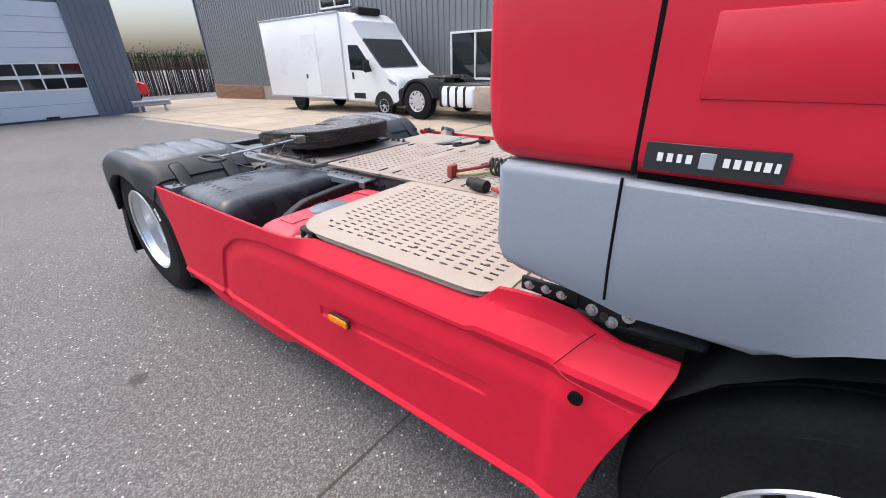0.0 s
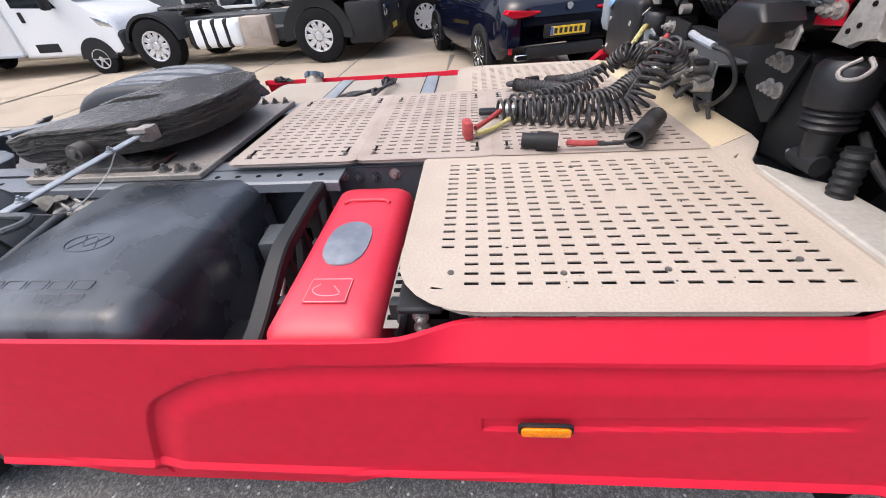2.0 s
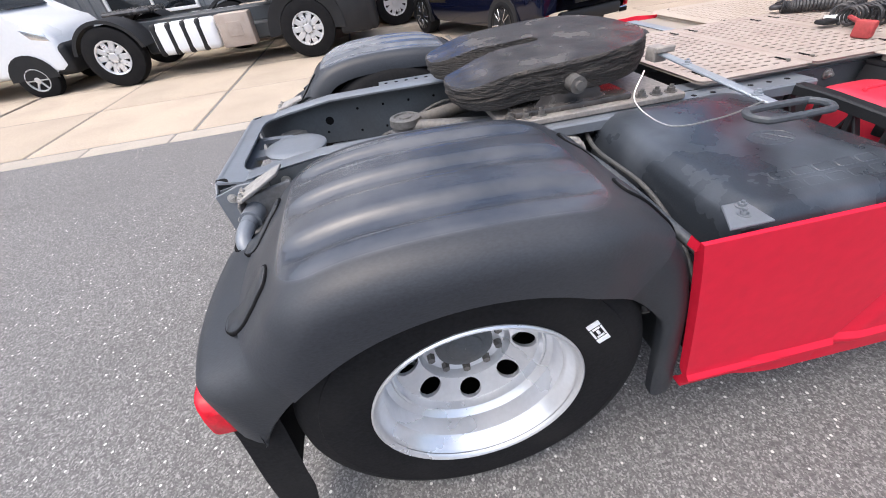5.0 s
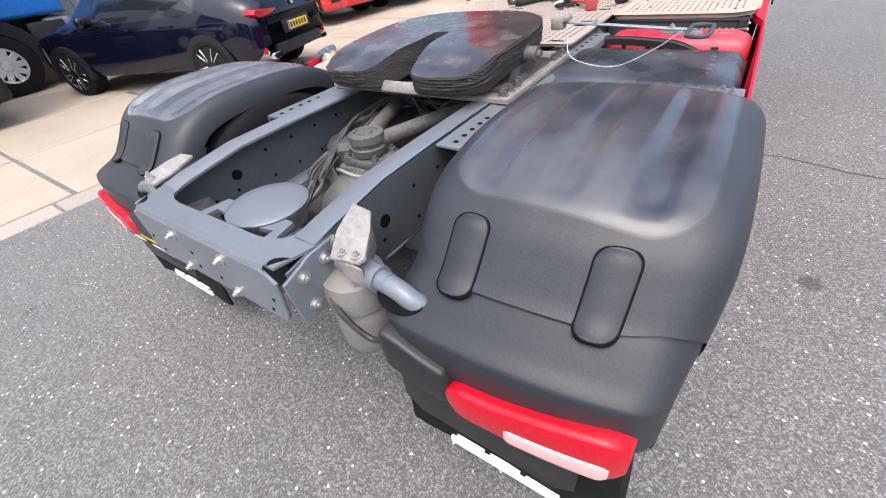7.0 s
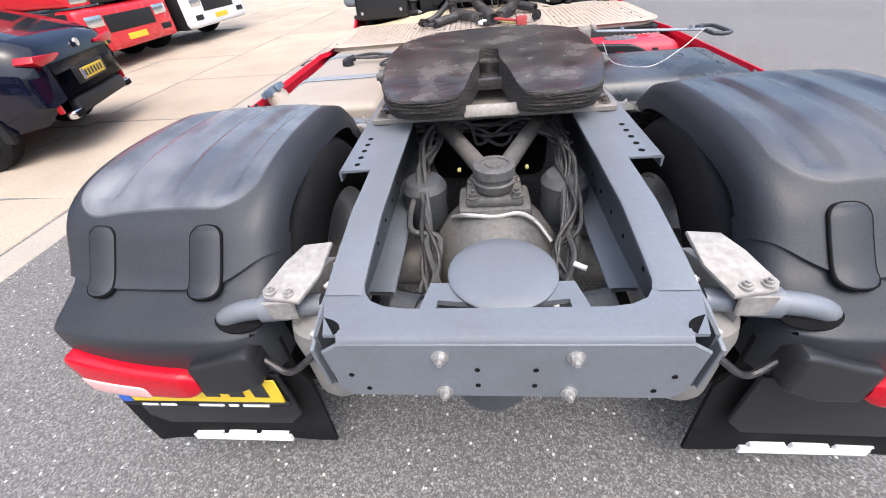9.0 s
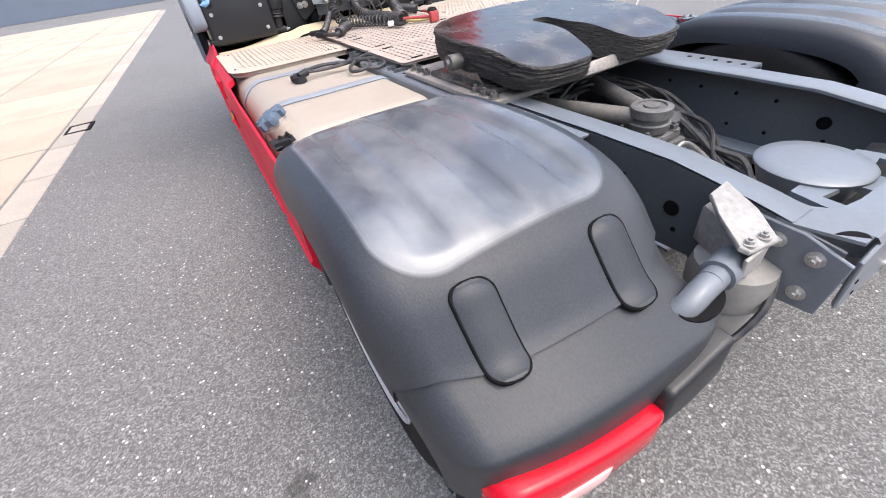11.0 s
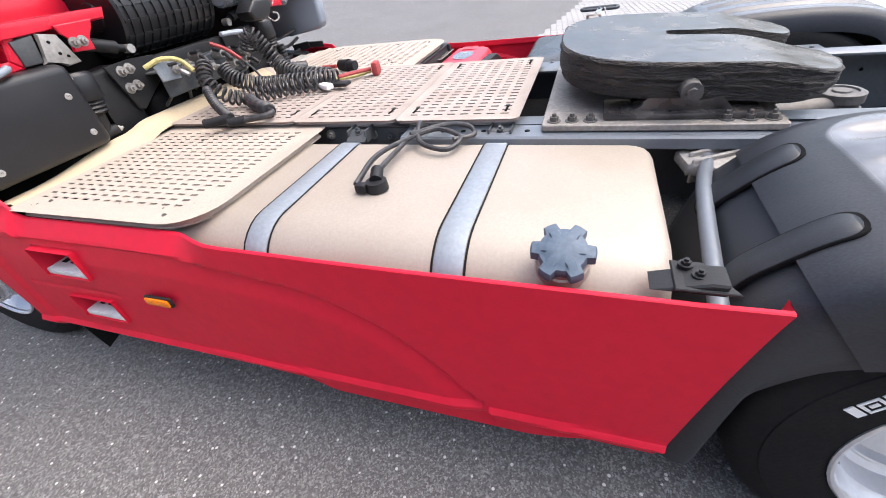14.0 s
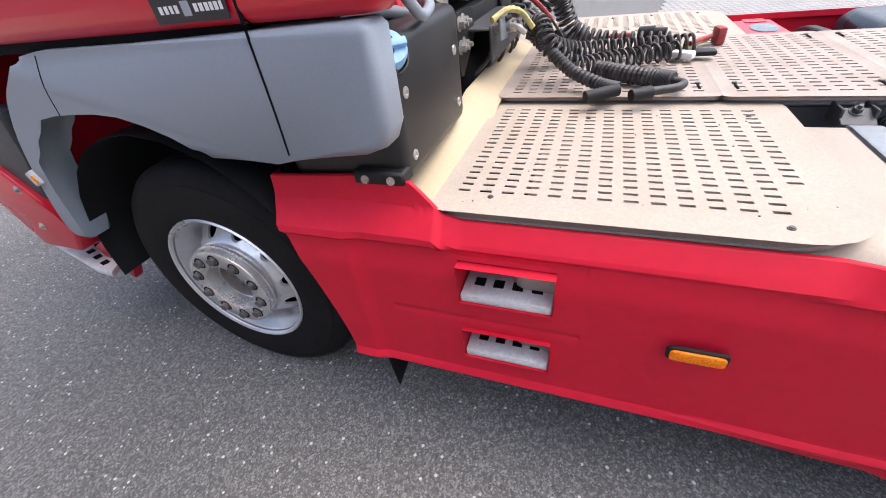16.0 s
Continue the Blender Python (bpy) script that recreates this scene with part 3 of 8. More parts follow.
plinth.parent = hall
bm = bmesh.new()
rbox(bm, (16.5, 0.03, 0.10), (33, 0.1, 1.5), 0)
part("mortar_bed", bm, M_MORTAR, plinth)
brick_mesh = None
for row in range(12):
    for k in range(25):
        if brick_mesh is None:
            bm = bmesh.new()
            rbox(bm, (0, 0, 0), (0.21, 0.1, 0.055), 0.004, 1)
            ob = make("brick", bm, M_BRICK, plinth)
            brick_mesh = ob.data
        else:
            ob = new("brick", brick_mesh)
            ob.parent = plinth
        ob.matrix_local = pose(0.12 + k * 0.222 + (0.11 if row % 2 else 0), -0.03, 0.05 + row * 0.067)
window(hall, (19.6, -0.06, 2.02), 2.0, 1.45, 0)
window(hall, (12.6, -0.06, 4.75), 1.9, 1.5, 0)
bm = bmesh.new()
rbox(bm, (0.02, -0.04, 4.2), (0.12, 0.12, 6.1), 0.01, 1)
rbox(bm, (16.5, -0.03, 7.35), (33.1, 0.2, 0.16), 0.02, 1)
part("corner_trim", bm, M_CLADBLUE, hall)

shop = thing("workshop", "blue-grey workshop with a pale sectional truck door", "building", (-4.45, -17.9, -0.26), 0)
shop.scale = (0.8, 0.8, 0.8)
bm = bmesh.new()
rbox(bm, (8.9, -4.2, 3.2), (17.6, 8, 6.8), 0)
part("body", bm, M_CLADBLUE, shop)
bm = bmesh.new()
for k in range(7):
    rbox(bm, (0.16 + 0.29 * k, 0.0, 3.2), (0.284, 0.12, 6.7), 0.01, 1)
part("corner_cladding", bm, M_CLADBLUE, shop)
for door_x in (4.0, 9.4):
    door = new("sectional_door")
    door.parent = shop
    door.matrix_local = pose(door_x, -0.10, 0)
    for k in range(8):
        bm = bmesh.new()
        z = 0.47 + 0.61 * k
        if k in (2, 3):
            for zz in (z - 0.27, z + 0.27):
                rbox(bm, (0, 0, zz), (4.0, 0.06, 0.07), 0.005, 1)
            for q in range(6):
                rbox(bm, (-1.97 + q * 0.788, 0, z), (0.06, 0.06, 0.5), 0.005, 1)
        else:
            rbox(bm, (0, 0, z), (4.0, 0.06, 0.60), 0.012, 1)
        part("panel", bm, M_DOORPANEL if k not in (2, 3) else M_FRAMEWHITE, door)
        if k in (2, 3):
            for q in range(5):
                bm = bmesh.new()
                rbox(bm, (-1.576 + q * 0.788, -0.01, z), (0.73, 0.02, 0.48), 0)
                part("pane", bm, M_GLASS, door)
    for hx, hz, hw in ((1.55, 0.55, 0.14), (-0.2, 0.22, 0.5)):
        bm = bmesh.new()
        rbox(bm, (hx, 0.05, hz), (hw, 0.05, 0.08), 0.01, 1)
        part("handle", bm, M_BLACK, door)

rail = thing("guard_rail", "galvanised steel crash rail on short posts", "guard rail", (-5.3, -17.3, -0.25), 0)
rail.scale = (0.75, 0.75, 0.75)
bm = bmesh.new()
sheet(bm, [[(x, y, z) for x in (0, 1.9)] for y, z in ((0.0, 0.45), (0.06, 0.50), (0.06, 0.56), (0.0, 0.60), (0.06, 0.65), (0.06, 0.71), (0, 0.76))])
part("beam", bm, M_GALV, rail)
for px in (0.3, 1.6):
    bm = bmesh.new()
    rbox(bm, (px, -0.06, 0.3), (0.12, 0.1, 0.62), 0.01, 1)
    part("post", bm, M_GALV, rail)

fence = thing("fence", "tall dark woven willow fence behind the yard", "fence", (-11, -34, -0.6), 0)
random.seed(9)
stick = None
for k in range(200):
    if stick is None:
        bm = bmesh.new()
        cyl(bm, (0, 0, 0), (0, 0, 3.1), 0.05, 0.035, 6)
        ob = make("slat", bm, M_FENCE, fence)
        stick = ob.data
    else:
        ob = new("slat", stick)
        ob.parent = fence
    ob.matrix_local = pose(-12 + k * 0.11, random.uniform(-0.05, 0.05), random.uniform(-0.1, 0.12), random.uniform(-2, 2), random.uniform(-2, 2), 0)
hedge = thing("hedge", "green climbing plants along the fence top", "hedge", (-11, -34.1, 2.35), 0)
bm = bmesh.new()
for k in range(2600):
    p = Vector((random.uniform(-12, 10), random.gauss(0, 0.35), abs(random.gauss(0, 0.32)) - 0.25 + 0.25 * math.sin(k * 0.9)))
    s = random.uniform(0.08, 0.2)
    q = Euler((random.uniform(0, 6), random.uniform(0, 6), random.uniform(0, 6))).to_matrix()
    bm.faces.new([bm.verts.new(p + q @ Vector(v) * s) for v in ((-0.5, 0, 0), (0, -0.3, 0.05), (0.6, 0, 0), (0, 0.3, 0.05))])
tagged(part("leaves", bm, M_LEAF, hedge), kind="stuff")
bm = bmesh.new()
tube(bm, [(-12, 0, -0.2), (-5, 0.1, 0), (2, -0.1, -0.1), (10, 0, -0.2)], 0.04, 6)
part("stem", bm, M_FENCE, hedge)

wall_far = tagged(new("wall_far"), "long dark wall at the far end of the yard", "wall", kind="structure")
bm = bmesh.new()
rbox(bm, (0, 44, 1.6), (70, 0.3, 3.2), 0.02, 1)
part("body", bm, M_CLADBLUE, wall_far)

# ---- the lorry: a red two-axle tractor unit ----
DECK_DROP = 0.038                     # the body sits a little lower on its wheels than drawn
REAR_Y, FRONT_Y, AXLE_Z = 0.08, 3.82, 0.495 + DECK_DROP
truck = thing("tractor_unit", "red tractor unit without trailer, sun-bleached deck plates and black mudguards", "truck", (0, 0, -DECK_DROP))


def child(name, parent, label=""):
    ob = new(name)
    ob.parent = parent
    return tagged(ob, label) if label else ob


# ---- chassis rails, rear crossmember ----
for s in (-1, 1):
    bm = bmesh.new()
    x = 0.40 * s
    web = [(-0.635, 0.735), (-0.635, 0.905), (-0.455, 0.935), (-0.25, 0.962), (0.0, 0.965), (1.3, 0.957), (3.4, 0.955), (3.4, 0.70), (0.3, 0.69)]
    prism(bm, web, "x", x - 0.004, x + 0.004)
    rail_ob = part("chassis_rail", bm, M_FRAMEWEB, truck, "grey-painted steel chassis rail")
    bm = bmesh.new()
    top = [(-0.535, 0.920), (-0.455, 0.935), (-0.25, 0.962), (0.0, 0.965), (1.3, 0.957), (3.4, 0.955)]
    for dz, ys in ((0.0, top), (0.0, [(-0.3, 0.70), (3.4, 0.70)])):
        sheet(bm, [[(x - s * w, y, z + h + dz) for y, z in ys] for w, h in ((0.004, -0.008), (0.004, 0.003), (-0.005, 0.008), (0.075, 0.008), (0.082, 0.003), (0.082, -0.006), (0.004, -0.006))])
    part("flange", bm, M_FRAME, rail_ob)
    # bolt and hole rows in the web
    bm = bmesh.new()
    for y in (-0.40, -0.30, -0.12, 0.02, 0.16, 0.30):
        for z in (0.76, 0.88) if y > -0.25 else (0.78,):
            bm = bmesh.new()
            cyl(bm, (x - 0.006, y, z), (x + 0.006, y, z), 0.007, n=10)
            part("hole", bm, M_DARK, rail_ob)
    bm = bmesh.new()
    cyl(bm, (x - 0.0065, -0.28, 0.84), (x + 0.0065, -0.28, 0.84), 0.022, n=14)
    part("hole", bm, M_DARK, rail_ob)
    for y, z in ((1.36, 0.86), (1.55, 0.90), (1.64, 0.93), (1.70, 0.92), (1.76, 0.92), (1.84, 0.93), (1.40, 0.77), (1.30, 0.77), (1.55, 0.79), (0.62, 0.83), (0.75, 0.80), (0.95, 0.85), (2.05, 0.93), (2.15, 0.93)):
        bm = bmesh.new()
        bolt(bm, (x + s * 0.005, y, z), (s, 0, 0), 0.014, 0.016)
        part("bolt", bm, M_STEEL if z in (0.90, 0.93, 0.79) else M_FRAMED, rail_ob)
    # perforated mounting angle outside the rail
    bm = bmesh.new()
    prism(bm, [(x + s * 0.010, 0.964), (x + s * 0.115, 0.964), (x + s * 0.122, 0.957), (x + s * 0.122, 0.924), (x + s * 0.115, 0.924), (x + s * 0.114, 0.955), (x + s * 0.010, 0.955)], "y", 0.02, 1.66, 0.001, 1)
    ang = part("mounting_angle", bm, M_FRAME, rail_ob, "grey steel angle with round holes")
    for y in [0.06 + 0.055 * k for k in range(5)] + [1.18 + 0.08 * k for k in range(6)]:
        bm = bmesh.new()
        cyl(bm, (x + s * 0.065, y, 0.959), (x + s * 0.065, y, 0.9655), 0.010, n=12)
        part("hole", bm, M_DARK, rail_ob)

cross = child("rear_crossmember", truck, "grey pressed-steel end crossmember")
cross.location = (0, -0.036, 0.042)
bm = bmesh.new()
# top: a deep U, its arms run along the rails
outer = [(0.405, -0.47), (0.405, -0.50), (0.375, -0.612), (0.0, -0.618)]
inner = [(0.322, -0.43), (0.322, -0.455), (0.312, -0.49), (0.295, -0.515), (0.26, -0.533), (0.21, -0.54), (0.0, -0.54)]
poly = [(-x, y) for x, y in outer] + [(x, y) for x, y in outer[::-1][1:]] + inner + [(-x, y) for x, y in inner[::-1][1:]]
b = bmesh.new()
vv = [b.verts.new((x, y, 0.875 if y < -0.48 else 0.875 + (y + 0.48) * 0.3)) for x, y in poly]
b.faces.new(vv)
bmesh.ops.triangulate(b, faces=b.faces[:])
bmesh.ops.recalc_face_normals(b, faces=b.faces[:])
ext = bmesh.ops.extrude_face_region(b, geom=b.faces[:])
bmesh.ops.translate(b, vec=(0, 0, 0.008), verts=[e for e in ext["geom"] if isinstance(e, bmesh.types.BMVert)])
bmesh.ops.recalc_face_normals(b, faces=b.faces[:])
add(bm, b)
part("top_flange", bm, M_FRAME, cross, angle=25)
bm = bmesh.new()
prism(bm, [(-0.385, 0.845), (-0.372, 0.72), (-0.345, 0.69), (0.345, 0.69), (0.372, 0.72), (0.385, 0.845), (0.345, 0.872), (-0.345, 0.872)], "y", -0.628, -0.618, 0.003, 1)
sheet(bm, [[(x, y, z) for x in (-0.345, 0.345)] for y, z in ((-0.627, 0.866), (-0.625, 0.876), (-0.618, 0.884), (-0.60, 0.885))])
part("face_plate", bm, M_FRAME, cross)
for s in (-1, 1):
    bm = bmesh.new()
    prism(bm, [(-0.622, 0.845), (-0.53, 0.875), (-0.44, 0.88), (-0.42, 0.72), (-0.52, 0.69), (-0.61, 0.70)], "x", s * 0.402, s * 0.412, 0.002, 1)
    part("wing", bm, M_FRAME, cross)
    for y, z in ((-0.565, 0.735), (-0.565, 0.83), (-0.49, 0.84), (-0.44, 0.86), (-0.36, 0.86)):
        bm = bmesh.new()
        bolt(bm, (s * 0.412, y, z), (s, 0, 0), 0.012, 0.012)
        part("bolt", bm, M_STEEL, cross)
    bm = bmesh.new()
    prism(bm, [(p.x, p.y) for p in smooth_path([(s * 0.352, -0.612, 0), (s * 0.343, -0.600, 0), (s * 0.348, -0.584, 0), (s * 0.364, -0.572, 0), (s * 0.386, -0.564, 0)], 3)], "z", 0.880, 0.8842)
    part("corner_hole", bm, M_DARK, cross)
    for x, z in ((0.135, 0.834), (0.134, 0.711)):
        bm = bmesh.new()
        bolt(bm, (s * x, -0.628, z), (0, -1, 0), 0.012, 0.014)
        part("bolt", bm, M_STEEL, cross)
    for x, z in ((0.335, 0.77), (0.305, 0.72), (0.06, 0.79), (0.06, 0.735)):
        bm = bmesh.new()
        cyl(bm, (s * x, -0.6295, z), (s * x, -0.62, z), 0.006, n=10)
        part("hole", bm, M_DARK, cross)
# plate with two windows behind the crossmember, and the round cover on it
bm = bmesh.new()
grid = [[bm.verts.new((x * w, y + (0.014 if j == 2 and i in (1, 4) else 0.0), 0.83)) for i, x in enumerate((-0.192, -0.152, -0.042, 0.046, 0.152, 0.192))]
        for j, (y, w) in enumerate(((-0.60, 1.07), (-0.548, 1.04), (-0.478, 1.0), (-0.405, 0.91)))]
for j in range(3):
    for i in range(5):
        if (j, i) not in ((1, 1), (1, 3)):
            bm.faces.new([grid[j][i], grid[j][i + 1], grid[j + 1][i + 1], grid[j + 1][i]])
ext = bmesh.ops.extrude_face_region(bm, geom=bm.faces[:])
bmesh.ops.translate(bm, vec=(0, 0, -0.016), verts=[e for e in ext["geom"] if isinstance(e, bmesh.types.BMVert)])
bmesh.ops.recalc_face_normals(bm, faces=bm.faces[:])
part("bracket_plate", bm, M_FRAME, cross, "grey steel plate with two cut-outs")
bm = bmesh.new()
lathe(bm, [(-0.075, 0.105), (-0.020, 0.126), (-0.004, 0.136), (0.004, 0.137), (0.010, 0.130), (0.013, 0.090), (0.014, 0.001)], (0.004, -0.372, 0.832), (0, 0, 1), 48)
part("round_cover", bm, M_FRAME, cross, "shallow domed grey cover")
bm = bmesh.new()
cyl(bm, (-0.03, -0.50, 0.58), (-0.03, -0.50, 0.69), 0.10, 0.12, 32)
part("lower_pot", bm, M_FRAMED, cross)

# ---- rear axle and what lies between the rails ----
axle = child("rear_axle", truck, "cast drive axle with a banjo housing")
axle.location = (0, -0.033, 0.018)
bm = bmesh.new()
lathe(bm, [(-0.22, 0.001), (-0.20, 0.14), (-0.13, 0.21), (0.0, 0.245), (0.12, 0.22), (0.2, 0.15), (0.24, 0.09), (0.30, 0.07), (0.30, 0.001)], (0, REAR_Y, 0.53), (0, 1, 0), 40)
for s in (-1, 1):
    tube(bm, [(0, REAR_Y, 0.53), (s * 0.35, REAR_Y, 0.52), (s * 0.62, REAR_Y, AXLE_Z), (s * 0.95, REAR_Y, AXLE_Z)], 0.09, 16)
part("housing", bm, M_CAST, axle)
bm = bmesh.new()
rbox(bm, (0, REAR_Y + 0.054, 0.79), (0.20, 0.15, 0.035), 0.012, 2)
rbox(bm, (0, REAR_Y + 0.054, 0.745), (0.26, 0.18, 0.06), 0.02, 2)
part("bracket", bm, M_CAST, axle)
for sx in (-1, 1):
    for sy in (-1, 1):
        bm = bmesh.new()
        bolt(bm, (sx * 0.075, REAR_Y + 0.054 + sy * 0.055, 0.808), (0, 0, 1), 0.015, 0.018)
        part("bolt", bm, M_CAST, axle)
bm = bmesh.new()
lathe(bm, [(0.0, 0.068), (0.03, 0.074), (0.035, 0.066), (0.05, 0.066), (0.055, 0.074), (0.085, 0.072), (0.09, 0.062), (0.09, 0.05), (0.084, 0.048), (0.084, 0.03), (0.09, 0.028), (0.092, 0.001)], (0, REAR_Y + 0.054, 0.817), (0, 0, 1), 32)
part("ball_joint", bm, M_CAST, axle, "round ribbed ball-joint cap of the V-stay")
for s in (-1, 1):
    bm = bmesh.new()
    tube(bm, [(s * 0.03, REAR_Y + 0.08, 0.86), (s * 0.16, 0.50, 0.86), (s * 0.28, 0.78, 0.85)], 0.033, 14)
    part("v_stay", bm, M_CAST, axle, "tubular steel stay rod")
    bm = bmesh.new()
    lathe(bm, [(0, 0.001), (0, 0.075), (0.05, 0.085), (0.12, 0.085), (0.17, 0.09), (0.20, 0.07), (0.21, 0.001)], (s * 0.27, REAR_Y + 0.16, 0.60), (0, 0, 1), 28)
    part("brake_chamber", bm, M_FRAMED, axle)
    bm = bmesh.new()
    cyl(bm, (s * 0.235, -0.34, 0.66), (s * 0.31, -0.32, 0.66), 0.062, n=24)
    cyl(bm, (s * 0.215, -0.345, 0.66), (s * 0.24, -0.34, 0.66), 0.05, n=24)
    part("damper_bush", bm, M_FRAMED, axle)
    # air bellows behind the wheels, hung from the rail
    bm = bmesh.new()
    lathe(bm, [(0, 0.001), (0, 0.060), (0.012, 0.078), (0.03, 0.086), (0.13, 0.088), (0.16, 0.080), (0.165, 0.074), (0.18, 0.090), (0.23, 0.094), (0.27, 0.086), (0.30, 0.001)], (s * 0.450, -0.45, 0.525), (0, 0, 1), 32)
    part("air_bellow", bm, M_DUSTPOT, axle, "grey-brown dusty air spring")
bm = bmesh.new()
tube(bm, [(-0.15, REAR_Y - 0.02, 0.74), (-0.10, REAR_Y - 0.05, 0.765), (0.0, REAR_Y - 0.06, 0.76), (0.08, REAR_Y - 0.05, 0.765), (0.14, REAR_Y - 0.06, 0.735), (0.19, REAR_Y - 0.1, 0.68)], 0.008, 8)
part("brake_pipe", bm, M_STEEL, axle)
random.seed(21)
loom = child("cable_loom", truck, "tangled black air lines and cables between the rails")
for s, kinds in ((1, 9), (-1, 6)):
    for k in range(kinds):
        o = lambda a: random.uniform(-a, a)
        pts = [(s * 0.20 + o(0.06), 0.75 + o(0.05), 0.84 + o(0.05)), (s * 0.25 + o(0.05), 0.48 + o(0.05), 0.87 + o(0.03)),
               (s * 0.28 + o(0.04), 0.25 + o(0.05), 0.83 + o(0.04)), (s * 0.27 + o(0.04), 0.05 + o(0.06), 0.74 + o(0.05)),
               (s * 0.24 + o(0.05), -0.10 + o(0.06), 0.68 + o(0.04)), (s * 0.22 + o(0.05), -0.22 + o(0.06), 0.62 + o(0.03))]
        bm = bmesh.new()
        tube(bm, pts, random.choice((0.006, 0.008, 0.011)), 7, 6)
        part("cable", bm, random.choice((M_CABLE, M_GREYCABLE, M_GREYCABLE)), loom)
for k in range(9):
    o = lambda a: random.uniform(-a, a)
    bm = bmesh.new()
    tube(bm, [(-0.34, 0.62 + o(0.1), 0.84 + o(0.05)), (-0.15 + o(0.05), 0.62 + o(0.1), 0.88 + o(0.03)), (0.0 + o(0.08), 0.60 + o(0.1), 0.84 + o(0.05)), (0.16 + o(0.05), 0.55 + o(0.1), 0.88 + o(0.03)), (0.33, 0.50 + o(0.1), 0.82 + o(0.05))], 0.008, 7, 6)
    part("cable", bm, random.choice((M_CABLE, M_GREYCABLE)), loom)
for p, q in (((0.235, -0.20, 0.72), (0.27, -0.22, 0.715)), ((0.17, -0.28, 0.66), (0.175, -0.31, 0.63)), ((0.215, -0.28, 0.66), (0.225, -0.31, 0.63))):
    bm = bmesh.new()
    cyl(bm, p, q, 0.009, n=10)
    part("cable_end", bm, M_WHITEBAR, loom, "pale taped cable end")
for s in (-1, 1):
    bm = bmesh.new()
    rbox(bm, (s * 0.13, REAR_Y + 0.17, 0.83), (0.014, 0.022, 0.012), 0.003, 1)
    part("valve_tag", bm, M_YELLOW, loom)
# engine and gearbox mass, spare floor, under the deck; near-black carries the shade there
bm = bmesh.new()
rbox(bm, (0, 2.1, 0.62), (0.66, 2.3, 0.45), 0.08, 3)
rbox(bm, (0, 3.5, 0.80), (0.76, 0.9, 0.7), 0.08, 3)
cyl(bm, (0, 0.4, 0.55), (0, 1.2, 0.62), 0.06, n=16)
part("gearbox", bm, M_DARK, truck, "gearbox and propeller shaft, coloured near-black for the shade there")

# ---- wheels ----
TYRE = [(-0.150, 0.292), (-0.160, 0.33), (-0.158, 0.40), (-0.148, 0.455), (-0.140, 0.478), (-0.128, 0.494), (-0.112, 0.505), (-0.085, 0.508), (-0.083, 0.496), (-0.073, 0.496), (-0.071, 0.509),
        (-0.030, 0.511), (-0.028, 0.498), (-0.018, 0.498), (-0.016, 0.511), (0.016, 0.511), (0.018, 0.498), (0.028, 0.498), (0.030, 0.511),
        (0.071, 0.509), (0.073, 0.496), (0.083, 0.496), (0.085, 0.508), (0.112, 0.505), (0.128, 0.494), (0.140, 0.478), (0.148, 0.455), (0.152, 0.44), (0.155, 0.438), (0.158, 0.40), (0.1595, 0.345), (0.157, 0.325), (0.152, 0.302), (0.148, 0.292)]


def disc_with_holes(bm, f, r0, r1, a0, a1, rh, holes=8, hr=0.034, n=7):
    """A dished ring with round hand holes; f places it, a0 and a1 are its depths at r0 and r1."""
    def at(r, t):
        return f @ Vector((r * math.cos(t), r * math.sin(t), a0 + (a1 - a0) * (r - r0) / (r1 - r0)))
    w = 2 * math.pi / holes
    for h in range(holes):
        t0 = h * w
        edge = [(r1, t0 - w / 2 + w * i / n) for i in range(n)] + [(r1 + (r0 - r1) * i / n, t0 + w / 2) for i in range(n)]
        edge += [(r0, t0 + w / 2 - w * i / n) for i in range(n)] + [(r0 + (r1 - r0) * i / n, t0 - w / 2) for i in range(n)]
        ring, back = [], []
        for r, t in edge:
            ang = math.atan2(r * math.sin(t - t0), r * math.cos(t - t0) - rh)
            x, y = rh + hr * math.cos(ang), hr * math.sin(ang)
            rr, tt = math.hypot(x, y), t0 + math.atan2(y, x)
            ring.append(at(rr, tt))
            back.append(at(rr, tt) - (f.to_3x3() @ Vector((0, 0, 0.012))))
        sheet(bm, [[at(r, t) for r, t in edge], ring, back], closed=True)


